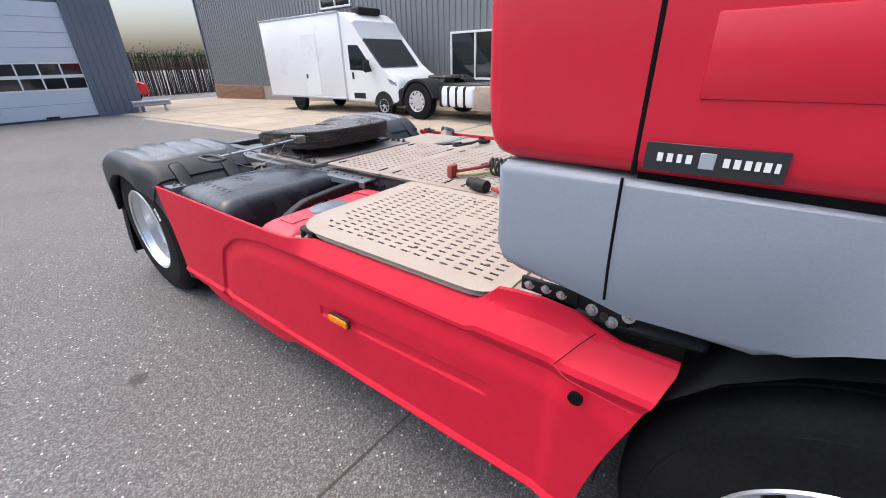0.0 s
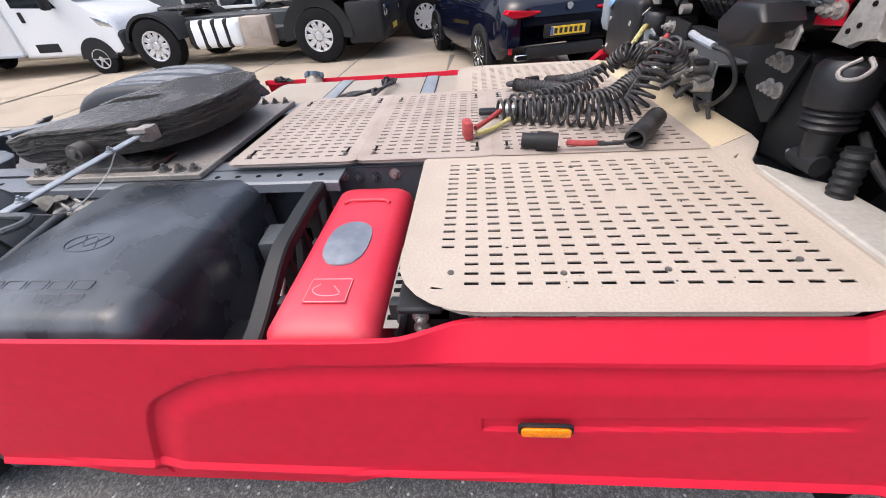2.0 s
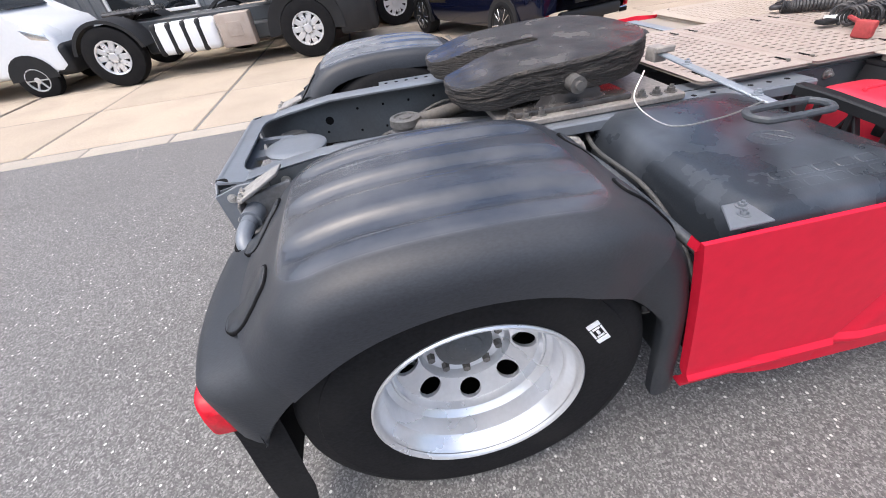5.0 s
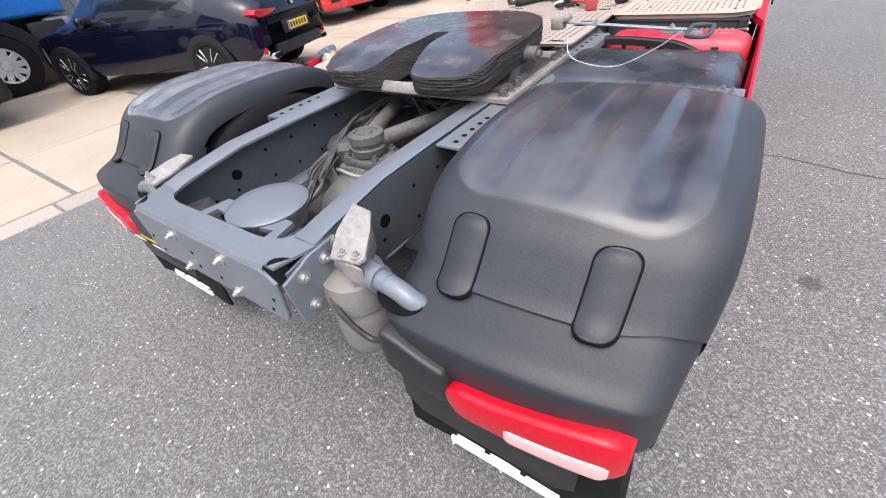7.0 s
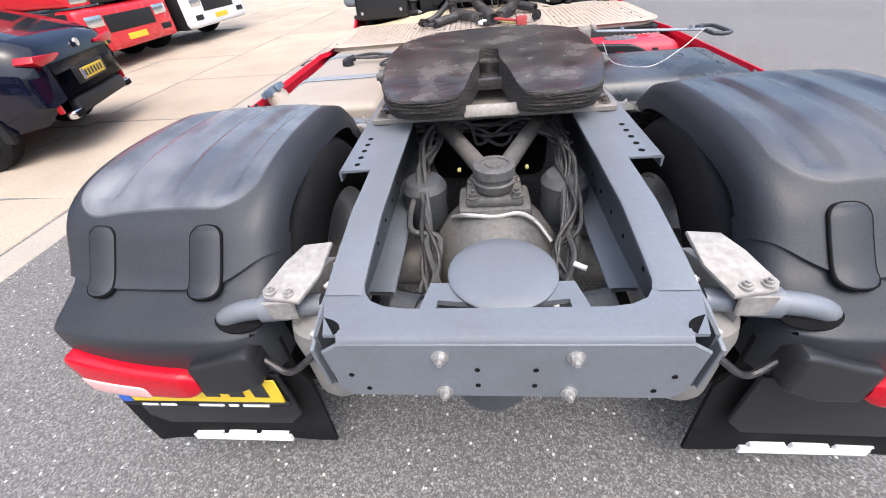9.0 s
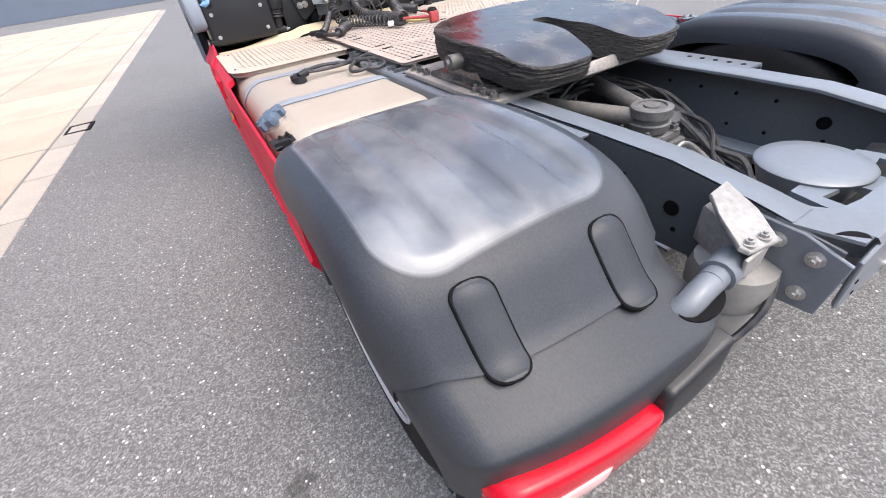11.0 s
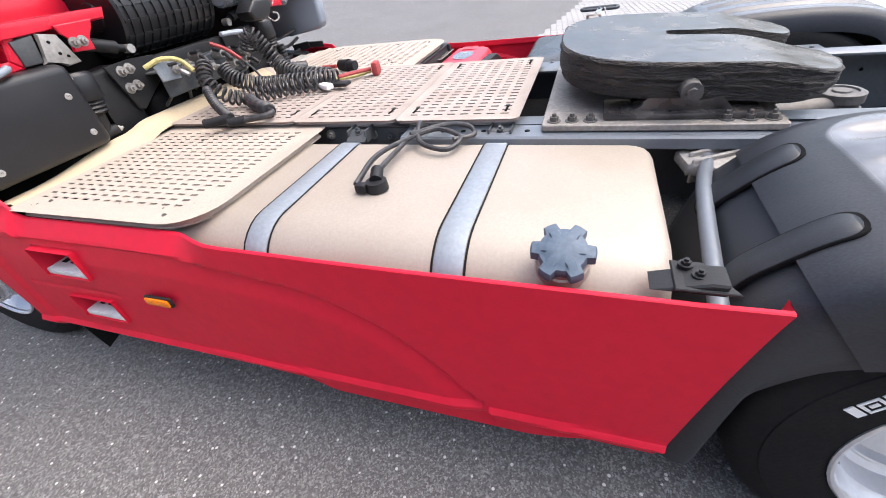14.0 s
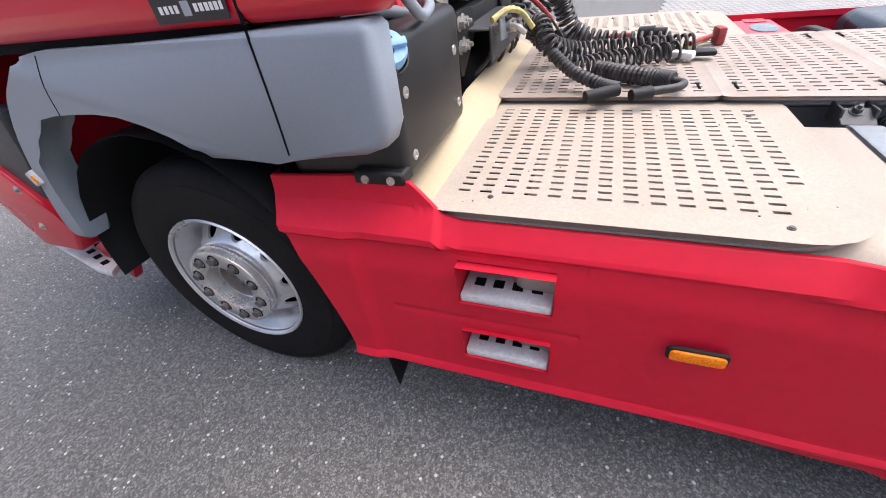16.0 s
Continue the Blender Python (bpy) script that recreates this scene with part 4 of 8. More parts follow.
def wheel(name, parent, x, y, s, kind):
    """s: +1 where the outer face looks to +x. kind: dished rear, hub-capped front or inner."""
    root = child(name, parent)
    root.matrix_local = pose(x, y, AXLE_Z) @ Matrix.Diagonal((1, 0.968, 0.968, 1))
    f = axis_frame((s, 0, 0))
    bm = bmesh.new()
    lathe(bm, TYRE, (0, 0, 0), (s, 0, 0), 72)
    part("tyre", bm, M_RUBBER, root, "black tyre with scuffed sidewall")
    bm = bmesh.new()
    if kind == "rear":
        lathe(bm, [(0.150, 0.288), (0.158, 0.293), (0.161, 0.301), (0.157, 0.306), (0.148, 0.304), (0.146, 0.291), (0.138, 0.284), (0.11, 0.278), (0.10, 0.268), (0.045, 0.262), (0.035, 0.252), (0.030, 0.246), (0.034, 0.241), (0.030, 0.236), (0.012, 0.233), (0.004, 0.230)], (0, 0, 0), (s, 0, 0), 72)
        disc_with_holes(bm, f, 0.150, 0.230, -0.030, 0.004, 0.190, 8, 0.0365)
        lathe(bm, [(-0.030, 0.150), (-0.040, 0.146), (-0.058, 0.140), (-0.060, 0.001)], (0, 0, 0), (s, 0, 0), 40)
        rim = part("rim", bm, M_RIM, root, "silver deep-dish steel rim with round hand holes")
        bm = bmesh.new()
        lathe(bm, [(-0.060, 0.098), (-0.040, 0.094), (-0.034, 0.086), (-0.034, 0.06), (-0.030, 0.056), (-0.028, 0.001)], (0, 0, 0), (s, 0, 0), 36)
        part("hub", bm, M_FRAMED, rim, "greasy grey axle hub")
        nut_r, nut_a = 0.119, -0.061
    elif kind == "front":
        lathe(bm, [(0.150, 0.288), (0.158, 0.293), (0.161, 0.301), (0.155, 0.305), (0.147, 0.300), (0.144, 0.285), (0.115, 0.276), (0.10, 0.262), (0.075, 0.258), (0.05, 0.252)], (0, 0, 0), (s, 0, 0), 72)
        disc_with_holes(bm, f, 0.186, 0.252, 0.128, 0.05, 0.222, 10, 0.029)
        lathe(bm, [(0.128, 0.186), (0.134, 0.178), (0.134, 0.09)], (0, 0, 0), (s, 0, 0), 48)
        rim = part("rim", bm, M_RIM, root, "silver convex steel rim with oval hand holes")
        bm = bmesh.new()
        lathe(bm, [(0.134, 0.172), (0.146, 0.174), (0.150, 0.186), (0.158, 0.188), (0.160, 0.182), (0.178, 0.183), (0.186, 0.180), (0.188, 0.174), (0.188, 0.112), (0.184, 0.106), (0.145, 0.102), (0.128, 0.098)], (0, 0, 0), (s, 0, 0), 60)
        part("wheel_nut_ring", bm, M_NUTRING, rim, "worn bright nut-cover ring")
        bm = bmesh.new()
        lathe(bm, [(0.128, 0.100), (0.140, 0.085), (0.146, 0.06), (0.146, 0.035), (0.152, 0.030), (0.152, 0.001)], (0, 0, 0), (s, 0, 0), 32)
        part("hub", bm, M_CAST, rim)
        nut_r, nut_a = 0.143, 0.180
    else:
        lathe(bm, [(0.150, 0.288), (0.155, 0.300), (0.146, 0.291), (0.10, 0.268), (-0.1, 0.26), (-0.15, 0.29), (-0.155, 0.30)], (0, 0, 0), (s, 0, 0), 48)
        rim = part("rim", bm, M_RIM, root)
        nut_r = None
    if nut_r:
        for k in range(10):
            a = math.radians(36 * k + 18)
            bm = bmesh.new()
            p = f @ Vector((nut_r * math.cos(a), nut_r * math.sin(a), nut_a))
            cyl(bm, p, p + Vector((s * 0.024, 0, 0)), 0.015 if kind == "rear" else 0.017, 0.013 if kind == "rear" else 0.015, n=6 if kind == "rear" else 16)
            nut = part("wheel_nut", bm, M_CAST, rim)
            if kind == "front":
                bm = bmesh.new()
                lathe(bm, [(0.007, 0.017), (0.0095, 0.020), (0.0095, 0.024), (0.007, 0.026)], p, (s, 0, 0), 18)
                part("nut_recess", bm, M_DARK, nut)
    return root


for s in (-1, 1):
    wheel("rear_wheel", truck, s * 1.075, REAR_Y + 0.02, s, "rear")
    wheel("inner_rear_wheel", truck, s * 0.735, REAR_Y + 0.02, s, "inner")
    wheel("front_wheel", truck, s * 1.015, FRONT_Y, s, "front")
    # printed sticker on the rear sidewall: two pale blocks, a framed mark between them
    sticker = child("tyre_sticker", truck, "pale printed sticker on the tyre wall")
    a0 = radians(31)
    sticker.matrix_local = pose(s * 1.2345, REAR_Y + 0.02 + 0.362 * math.cos(a0), AXLE_Z + 0.362 * math.sin(a0), math.degrees(a0) - 90, 0, 0)
    for y0, y1, z0, z1 in ((-0.044, -0.026, -0.017, 0.017), (0.026, 0.044, -0.017, 0.017), (-0.020, 0.020, 0.012, 0.017), (-0.020, 0.020, -0.017, -0.012), (-0.020, -0.014, -0.010, 0.010), (0.014, 0.020, -0.010, 0.010), (-0.008, 0.008, -0.004, 0.004)):
        bm = bmesh.new()
        rbox(bm, (0, (y0 + y1) / 2, (z0 + z1) / 2), (0.0025, y1 - y0, z1 - z0), 0)
        part("printed_bar", bm, M_WHITEBAR, sticker)

# ---- rear mudguards ----
PROFILE = [(-0.546, 0.622), (-0.558, 0.772), (-0.538, 0.810), (-0.470, 0.836), (-0.412, 0.862), (-0.362, 0.915), (-0.312, 0.972), (-0.24, 1.020), (-0.14, 1.049), (-0.02, 1.064), (0.12, 1.068), (0.27, 1.064),
           (0.38, 1.054), (0.48, 1.030), (0.555, 0.990), (0.62, 0.930), (0.672, 0.865), (0.715, 0.74), (0.748, 0.55), (0.775, 0.32)]
ARCH_C = Vector((0.126, 0.326))           # the wheel opening's centre
GROOVES = (0.757, 0.932, 1.108)


def guard_profile(per=4):
    return [(p.x, p.y) for p in smooth_path([(y, z, 0) for y, z in PROFILE], per)]


FINE = guard_profile(32)


def guard_at(u):
    """The profile's point and outward normal; u runs over four steps from one of its points to the next."""
    k = min(max(u * 8, 0), len(FINE) - 1.001)
    a, b = Vector(FINE[int(k)]), Vector(FINE[int(k) + 1])
    p, d = a.lerp(b, k - int(k)), (b - a).normalized()
    n = Vector((-d.y, d.x))
    return p, (n if n.dot(p - ARCH_C) > 0 else -n)


def bowed(p):
    """The guard is rounded in plan: its outer corner lies further forward at the rear, and it is narrower before the wheel."""
    a = abs(p[0])
    w = step01((-0.24 - p[1]) / 0.32) * max(0, (a - 0.95) / 0.33) ** 2
    f = step01((p[1] - 0.36) / 0.20) * max(0, (a - 1.0) / 0.28)
    back = step01((-0.02 - p[1]) / 0.40)
    return (p[0] * (1 - 0.028 * w - 0.036 * f), p[1] + (0.055 * max(0, (a - 0.70) / 0.58) ** 3 + 0.03 * max(0, (0.72 - a) / 0.12) ** 2) * back, p[2])


def crown_panel(x, y):
    """1 on the raised panel of the cap, 0 outside it, with rounded corners and a soft edge."""
    d = math.hypot(max(0, abs(x - 0.935) - 0.165), max(0, abs(y - 0.10) - 0.26))
    return step01((0.118 - d) / 0.016)


def guard_piece(name, parent, s, i0, i1, lift, ribs, label, x_in=0.60, x_out=1.28):
    """A length of the mudguard shell, from profile index i0 to i1. The cap's lower edge rises towards both sides."""
    n = i1 - i0
    cols = [x_in + 0.06 + (x_out - 0.07 - x_in - 0.06) * k / 44 for k in range(45)]
    rows = []
    for i in range(n + 1):
        row = []

        def put(x, drop, xs=None):
            lo = i0 + (5.0 * step01((0.80 - x) / 0.22) + 1.6 * step01((x - 1.10) / 0.16) if ribs else 0)
            p, nn = guard_at(lo + (i1 - lo) * i / n)
            row.append((s * (x if xs is None else xs), p.x - nn.x * (drop - lift), p.y - nn.y * (drop - lift)))
            return p, nn

        for x, drop in ((x_in, 0.10), (x_in + 0.004, 0.04), (x_in + 0.03, 0.012)):
            put(x, drop)
        for x in cols:
            lo = i0 + (5.0 * step01((0.80 - x) / 0.22) + 1.6 * step01((x - 1.10) / 0.16) if ribs else 0)
            y = guard_at(lo + (i1 - lo) * i / n)[0].x
            dig = 0.0
            if ribs:
                along = step01((y + 0.250) / 0.045) * step01((0.46 - y) / 0.06)
                for g in GROOVES:
                    dig += 0.017 * along * step01((0.047 - abs(x - g)) / 0.026)
                dig -= 0.005 * crown_panel(x, y)
            put(x, dig + 0.010 * ((x - 0.94) / 0.3) ** 2)
        for a in (20, 45, 70, 88):
            q = radians(a)
            p, nn = put(x_out - 0.07, 0.010, x_out - 0.07 + 0.07 * math.sin(q) + lift * 0.5)
            # the corner rounds off towards the wheel's middle
            r = (p - ARCH_C).normalized()
            x, y, z = row[-1]
            row[-1] = (x, y - r.x * 0.075 * (1 - math.cos(q)), z - r.y * 0.075 * (1 - math.cos(q)))
        d = p - ARCH_C
        arch = 0.610
        e = ARCH_C + r * arch
        e.x -= 0.05 * step01((-0.02 - e.x) / 0.40)
        sy, sz = row[-1][1], row[-1][2]
        if d.length - 0.085 <= arch + 0.01:
            e = Vector((sy, sz)) - r * 0.02
        row.append((s * (x_out + lift * 0.5), (sy + e.x) / 2, (sz + e.y) / 2))
        row.append((s * (x_out - 0.004 + lift * 0.5), e.x, e.y))
        row.append((s * (x_out - 0.012), e.x - r.x * 0.006, e.y - r.y * 0.006))
        row.append((s * (x_out - 0.05), e.x - r.x * 0.002, e.y - r.y * 0.002))
        rows.append([bowed(p) for p in row])
    bm = bmesh.new()
    sheet(bm, rows)
    bmesh.ops.recalc_face_normals(bm, faces=bm.faces[:])
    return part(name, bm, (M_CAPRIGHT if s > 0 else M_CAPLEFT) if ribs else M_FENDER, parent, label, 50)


def strip_on_guard(name, parent, s, u0, u1, x0, x1, mat_, lift):
    """A rubber strap that follows the mudguard's curve, from u0 to u1 along the profile's points, with round ends."""
    fine = guard_profile(24)
    prof = fine[int(u0 * 24):int(u1 * 24) + 1]
    run = [0.0]
    for p, q in zip(prof, prof[1:]):
        run.append(run[-1] + math.hypot(q[0] - p[0], q[1] - p[1]))
    n, rad = len(prof), 0.034
    bm = bmesh.new()
    rows = []
    for i, (y, z) in enumerate(prof):
        d = Vector((prof[min(i + 1, n - 1)][0] - prof[max(i - 1, 0)][0], prof[min(i + 1, n - 1)][1] - prof[max(i - 1, 0)][1])).normalized()
        nn = Vector((-d.y, d.x))
        if nn.dot(Vector((y, z)) - ARCH_C) < 0:
            nn = -nn
        e = min(run[i], run[-1] - run[i])
        half = (x1 - x0) / 2 - (0 if e > rad else rad * (1 - math.sqrt(max(0.0, 1 - (1 - e / rad) ** 2))))
        c = (x0 + x1) / 2
        rows.append([bowed((s * (c + half * a), y + nn.x * (h + lift), z + nn.y * (h + lift))) for a, h in ((-1, -0.008), (-1, 0.0), (-0.95, 0.0015), (0.95, 0.0015), (1, 0.0), (1, -0.008))])
    sheet(bm, rows)
    for row in (rows[0], rows[-1]):
        bm.faces.new([bm.verts.new(p) for p in row])
    bmesh.ops.recalc_face_normals(bm, faces=bm.faces[:])
    return part(name, bm, mat_, parent, "", 60)


def curved_bar(bm, s, x0, x1, lo, hi, y0, y1, r, end):
    """A bar across the mudguard's back that follows its bow; lo and hi give its height at x, its ends are rounded over end."""
    rows, n = [], 24
    for k in range(n + 1):
        x = x0 + (x1 - x0) * k / n
        e = min(x - x0, x1 - x, end) / end
        half = (hi(x) - lo(x)) / 2 * max(0.55, math.sqrt(max(0.0, 1 - 0.7 * (1 - e) ** 2)))
        c, dy = (hi(x) + lo(x)) / 2, 0.055 * max(0, (x - 0.70) / 0.58) ** 3 + 0.012 * (1 - e) ** 2
        rows.append([(s * x, y + dy, z) for y, z in rounded(y0, y1, c - half, c + half, r, 3)])
    vs = sheet(bm, rows, closed=True)
    bm.faces.new(vs[0])
    bm.faces.new(vs[-1][::-1])
    bmesh.ops.recalc_face_normals(bm, faces=bm.faces[:])


FLAP = (0.912, -0.494, 0.176)
for s in (-1, 1):
    guard = child("mudguard", truck, "weathered black plastic rear mudguard")
    guard.location = (0, -0.026, 0.016)
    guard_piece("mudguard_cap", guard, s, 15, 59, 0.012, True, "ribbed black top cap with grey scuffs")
    guard_piece("mudguard_rear", guard, s, 0, 24, 0.0, False, "")
    guard_piece("mudguard_front", guard, s, 56, 76, 0.0, False, "")
    for xa in (0.730, 1.048):
        for u0, u1, dx in ((3.3, 6.1, 0.0), (13.5, 16.3, 0.0)):
            strip_on_guard("strap_groove", guard, s, u0 - 0.05, u1 + 0.06, xa + dx - 0.004, xa + dx + 0.089, M_DARK, 0.0122)
            strip_on_guard("strap", guard, s, u0, u1, xa + dx, xa + dx + 0.085, M_FENDER, 0.0138)
    # support arm from the rail
    bm = bmesh.new()
    cyl(bm, (s * 0.44, -0.47, 0.845), (s * 0.62, -0.485, 0.845), 0.027, n=20)
    cyl(bm, (s * 0.52, -0.475, 0.845), (s * 0.59, -0.482, 0.845), 0.036, n=20)
    tube(bm, [(s * 0.60, -0.484, 0.845), (s * 0.65, -0.488, 0.840), (s * 0.69, -0.488, 0.822), (s * 0.72, -0.47, 0.79)], 0.027, 14)
    part("support_tube", bm, M_FRAME, guard, "grey steel mudguard tube")
    bm = bmesh.new()
    ell = [(s * (0.655 + 0.068 * math.cos(radians(a))), -0.496 + 0.036 * math.sin(radians(a))) for a in range(0, 360, 15)]
    prism(bm, ell, "z", -0.002, 0.003)
    for v in bm.verts:
        v.co.z += 0.8215 + 0.38 * (v.co.y + 0.496)
    part("tube_hole", bm, M_DARK, guard)
    bm = bmesh.new()
    prism(bm, [(s * 0.418, -0.365), (s * 0.490, -0.372), (s * 0.525, -0.42), (s * 0.565, -0.490), (s * 0.555, -0.508), (s * 0.468, -0.520), (s * 0.430, -0.45)], "z", 0.945, 0.958, 0.004, 2)
    for v in bm.verts:
        v.co.z += 0.36 * (v.co.y + 0.37)
    prism(bm, [(s * 0.425, -0.35), (s * 0.45, -0.35), (s * 0.525, -0.49), (s * 0.505, -0.505)], "z", 0.80, 0.90, 0.006, 2)
    prism(bm, [(s * 0.490, 0.835), (s * 0.556, 0.835), (s * 0.565, 0.892), (s * 0.485, 0.896)], "y", -0.514, -0.506, 0.003, 1)
    for px, py in ((0.495, -0.50), (0.54, -0.495)):
        bolt(bm, (s * px, py, 0.958 + 0.36 * (py + 0.37)), (0, 0, 1), 0.009, 0.010)
    part("support_casting", bm, M_ALU, guard, "pale cast aluminium bracket")
    # rear lamp, its black housing, number plate and mud flap
    lamp = child("rear_lamp", truck, "red combination rear lamp with a clear section")
    lamp.location = (0, -0.022, 0.004)
    bm = bmesh.new()
    curved_bar(bm, s, 0.815, 1.212, lambda x: 0.598 + 0.012 * (1.212 - x), lambda x: 0.700 + 0.045 * step01((x - 0.80) / 0.42), -0.590, -0.52, 0.016, 0.05)
    part("lens", bm, M_LAMPRED, lamp, "glossy red lens")
    bm = bmesh.new()
    curved_bar(bm, s, 0.955, 1.192, lambda x: 0.604, lambda x: 0.655 + 0.012 * (x - 0.95) / 0.24, -0.594, -0.53, 0.008, 0.03)
    part("clear_section", bm, M_LAMPWHITE, lamp, "pinkish clear reversing section")
    bm = bmesh.new()
    curved_bar(bm, s, 0.622, 0.822, lambda x: 0.652 - 0.04 * step01((x - 0.62) / 0.12), lambda x: 0.782 - 0.05 * step01((x - 0.62) / 0.20), -0.580, -0.48, 0.014, 0.02)
    part("lamp_housing", bm, M_BLACKPL, lamp, "black plastic lamp housing")
    bm = bmesh.new()
    tube(bm, [(s * 0.63, -0.53, 0.71), (s * 0.56, -0.55, 0.68), (s * 0.48, -0.56, 0.75), (s * 0.42, -0.53, 0.80)], 0.009, 8)
    part("lamp_cable", bm, M_CABLE, lamp)
    flap = child("mud_flap", truck, "black rubber mud flap with a white printed bar")
    flap.location = (0, -0.022, 0.038)
    bm = bmesh.new()
    rows = []
    for k in range(9):
        z = 0.69 - 0.53 * k / 8
        y = -0.476 - 0.012 * k / 8
        inn = 0.60 if z > 0.55 else 0.57
        outx = 1.195 + 0.030 * step01((0.62 - z) / 0.4)
        back = 0.030 - 0.012 * step01((0.45 - z) / 0.35)
        row = [(s * (inn + (outx - inn) * i / 12), y + 0.004 * math.sin(i * 0.9 + k * 0.5) * (k / 8) - back * (i / 12) ** 6, z) for i in range(13)]
        deep = 0.105 - 0.025 * step01((0.30 - z) / 0.15)
        row += [(s * (outx + 0.012), y - back * 0.8, z), (s * (outx + 0.018), y - back * 0.8 + deep * 0.4, z), (s * (outx + 0.016), y - back * 0.8 + deep, z)]
        rows.append(row)
    sheet(bm, rows)
    ext = bmesh.ops.extrude_face_region(bm, geom=bm.faces[:])
    bmesh.ops.translate(bm, vec=(0, 0.012, 0), verts=[e for e in ext["geom"] if isinstance(e, bmesh.types.BMVert)])
    bmesh.ops.recalc_face_normals(bm, faces=bm.faces[:])
    part("rubber_sheet", bm, M_RUBBER, flap, "", 50)
    bm = bmesh.new()
    rbox(bm, (s * FLAP[0], FLAP[1], FLAP[2]), (0.365, 0.012, 0.030), 0.001, 1)
    part("printed_bar", bm, M_WHITEBAR, flap)
    for k in range(3):
        bm = bmesh.new()
        x0 = s * FLAP[0] - 0.165 + 0.12 * k
        prism(bm, [(x0, FLAP[2] + 0.022), (x0 + 0.10, FLAP[2] + 0.022), (x0 + 0.105, FLAP[2] + 0.036), (x0 + 0.005, FLAP[2] + 0.036)], "y", FLAP[1] - 0.006, FLAP[1] + 0.006)
        part("printed_mark", bm, M_WHITEBAR, flap)
    bm = bmesh.new()
    prism(bm, [(s * 1.13, 0.60), (s * 0.62, 0.61), (s * 0.61, 0.40), (s * 0.66, 0.345), (s * 1.08, 0.335), (s * 1.13, 0.38)], "y", -0.532, -0.515, 0.006, 2)
    part("plate_carrier", bm, M_BLACKPL, flap)

# number plate under the lamp on the left, with bars in place of writing
plate = child("number_plate", truck, "yellow number plate in a black dealer frame")
plate.location = (0, -0.012, -0.050)
bm = bmesh.new()
rbox(bm, (-0.885, -0.552, 0.630), (0.52, 0.006, 0.11), 0.003, 1)
part("plate_sheet", bm, M_PLATEYEL, plate)
bm = bmesh.new()
rbox(bm, (-1.125, -0.5555, 0.630), (0.035, 0.004, 0.106), 0.001, 1)
part("plate_band", bm, M_PLATEBLUE, plate)
for k in range(6):
    bm = bmesh.new()
    rbox(bm, (-1.06 + 0.075 * k, -0.5565, 0.640), (0.045, 0.003, 0.066), 0.001, 1)
    part("plate_bar", bm, M_SIGNBLACK, plate)
bm = bmesh.new()
rbox(bm, (-0.885, -0.552, 0.564), (0.535, 0.010, 0.022), 0.003, 1)
part("plate_frame", bm, M_BLACK, plate)
for x, w in ((-1.03, 0.05), (-0.97, 0.05), (-0.83, 0.08), (-0.76, 0.03), (-0.69, 0.08)):
    bm = bmesh.new()
    rbox(bm, (x - 0.03, -0.5585, 0.564), (w, 0.003, 0.009), 0)
    part("frame_bar", bm, M_WHITEBAR, plate)

# ---- fifth wheel ----
fifth = child("fifth_wheel", truck, "black greasy fifth wheel coupling on a steel plate")
bm = bmesh.new()
prism(bm, rounded(-0.485, 0.485, 0.412, 1.13, 0.012, 2), "z", 0.968, 0.990, 0.003, 1)
base = part("base_plate", bm, M_DUSTSTEEL, fifth, "dusty flat steel mounting plate")
for s in (-1, 1):
    for y in (0.45, 0.51, 0.57, 0.97, 1.03, 1.09):
        bm = bmesh.new()
        bolt(bm, (s * 0.445, y, 0.990), (0, 0, 1), 0.015, 0.017)
        part("bolt", bm, M_CAST, base)
    bm = bmesh.new()
    prism(bm, [(0.52, 0.99), (0.88, 0.99), (0.80, 1.03), (0.76, 1.10), (0.62, 1.10), (0.59, 1.03)], "x", s * 0.31, s * 0.42, 0.015, 2)
    rbox(bm, (s * 0.37, 0.70, 1.0), (0.16, 0.46, 0.025), 0.01, 2)
    part("pedestal", bm, M_GREASE, fifth)
    bm = bmesh.new()
    cyl(bm, (s * 0.40, 0.69, 1.085), (s * 0.485, 0.69, 1.085), 0.030, n=18)
    cyl(bm, (s * 0.48, 0.69, 1.085), (s * 0.50, 0.69, 1.085), 0.016, n=10)
    part("pivot_pin", bm, M_CAST, fifth)
# coupling plate with its throat, tilted back on its pins
half = [(0.0, 1.125), (0.13, 1.12), (0.25, 1.095), (0.345, 1.045), (0.42, 0.96), (0.455, 0.85), (0.462, 0.72), (0.458, 0.58), (0.448, 0.45), (0.425, 0.34), (0.375, 0.275), (0.28, 0.245), (0.17, 0.25), (0.118, 0.295), (0.092, 0.38), (0.072, 0.46), (0.052, 0.545), (0.044, 0.60), (0.044, 0.70), (0.03, 0.725), (0.0, 0.73)]
outl = [(p.x * 0.94, 0.70 + (p.y - 0.70) * 0.955) for p in smooth_path([(x, y, 0) for x, y in half], 3)]
loop = outl + [(-x, y) for x, y in outl[::-1][1:-1]]
tilt = Matrix.Translation((0, 0.69, 1.085)) @ pose(0, 0, 0, 3.2, 0, 0) @ Matrix.Translation((0, -0.69, -1.085))
bm = bmesh.new()
random.seed(3)


def plate_z(x, y):
    return 1.158 - 0.035 * step01((0.52 - y) / 0.25)


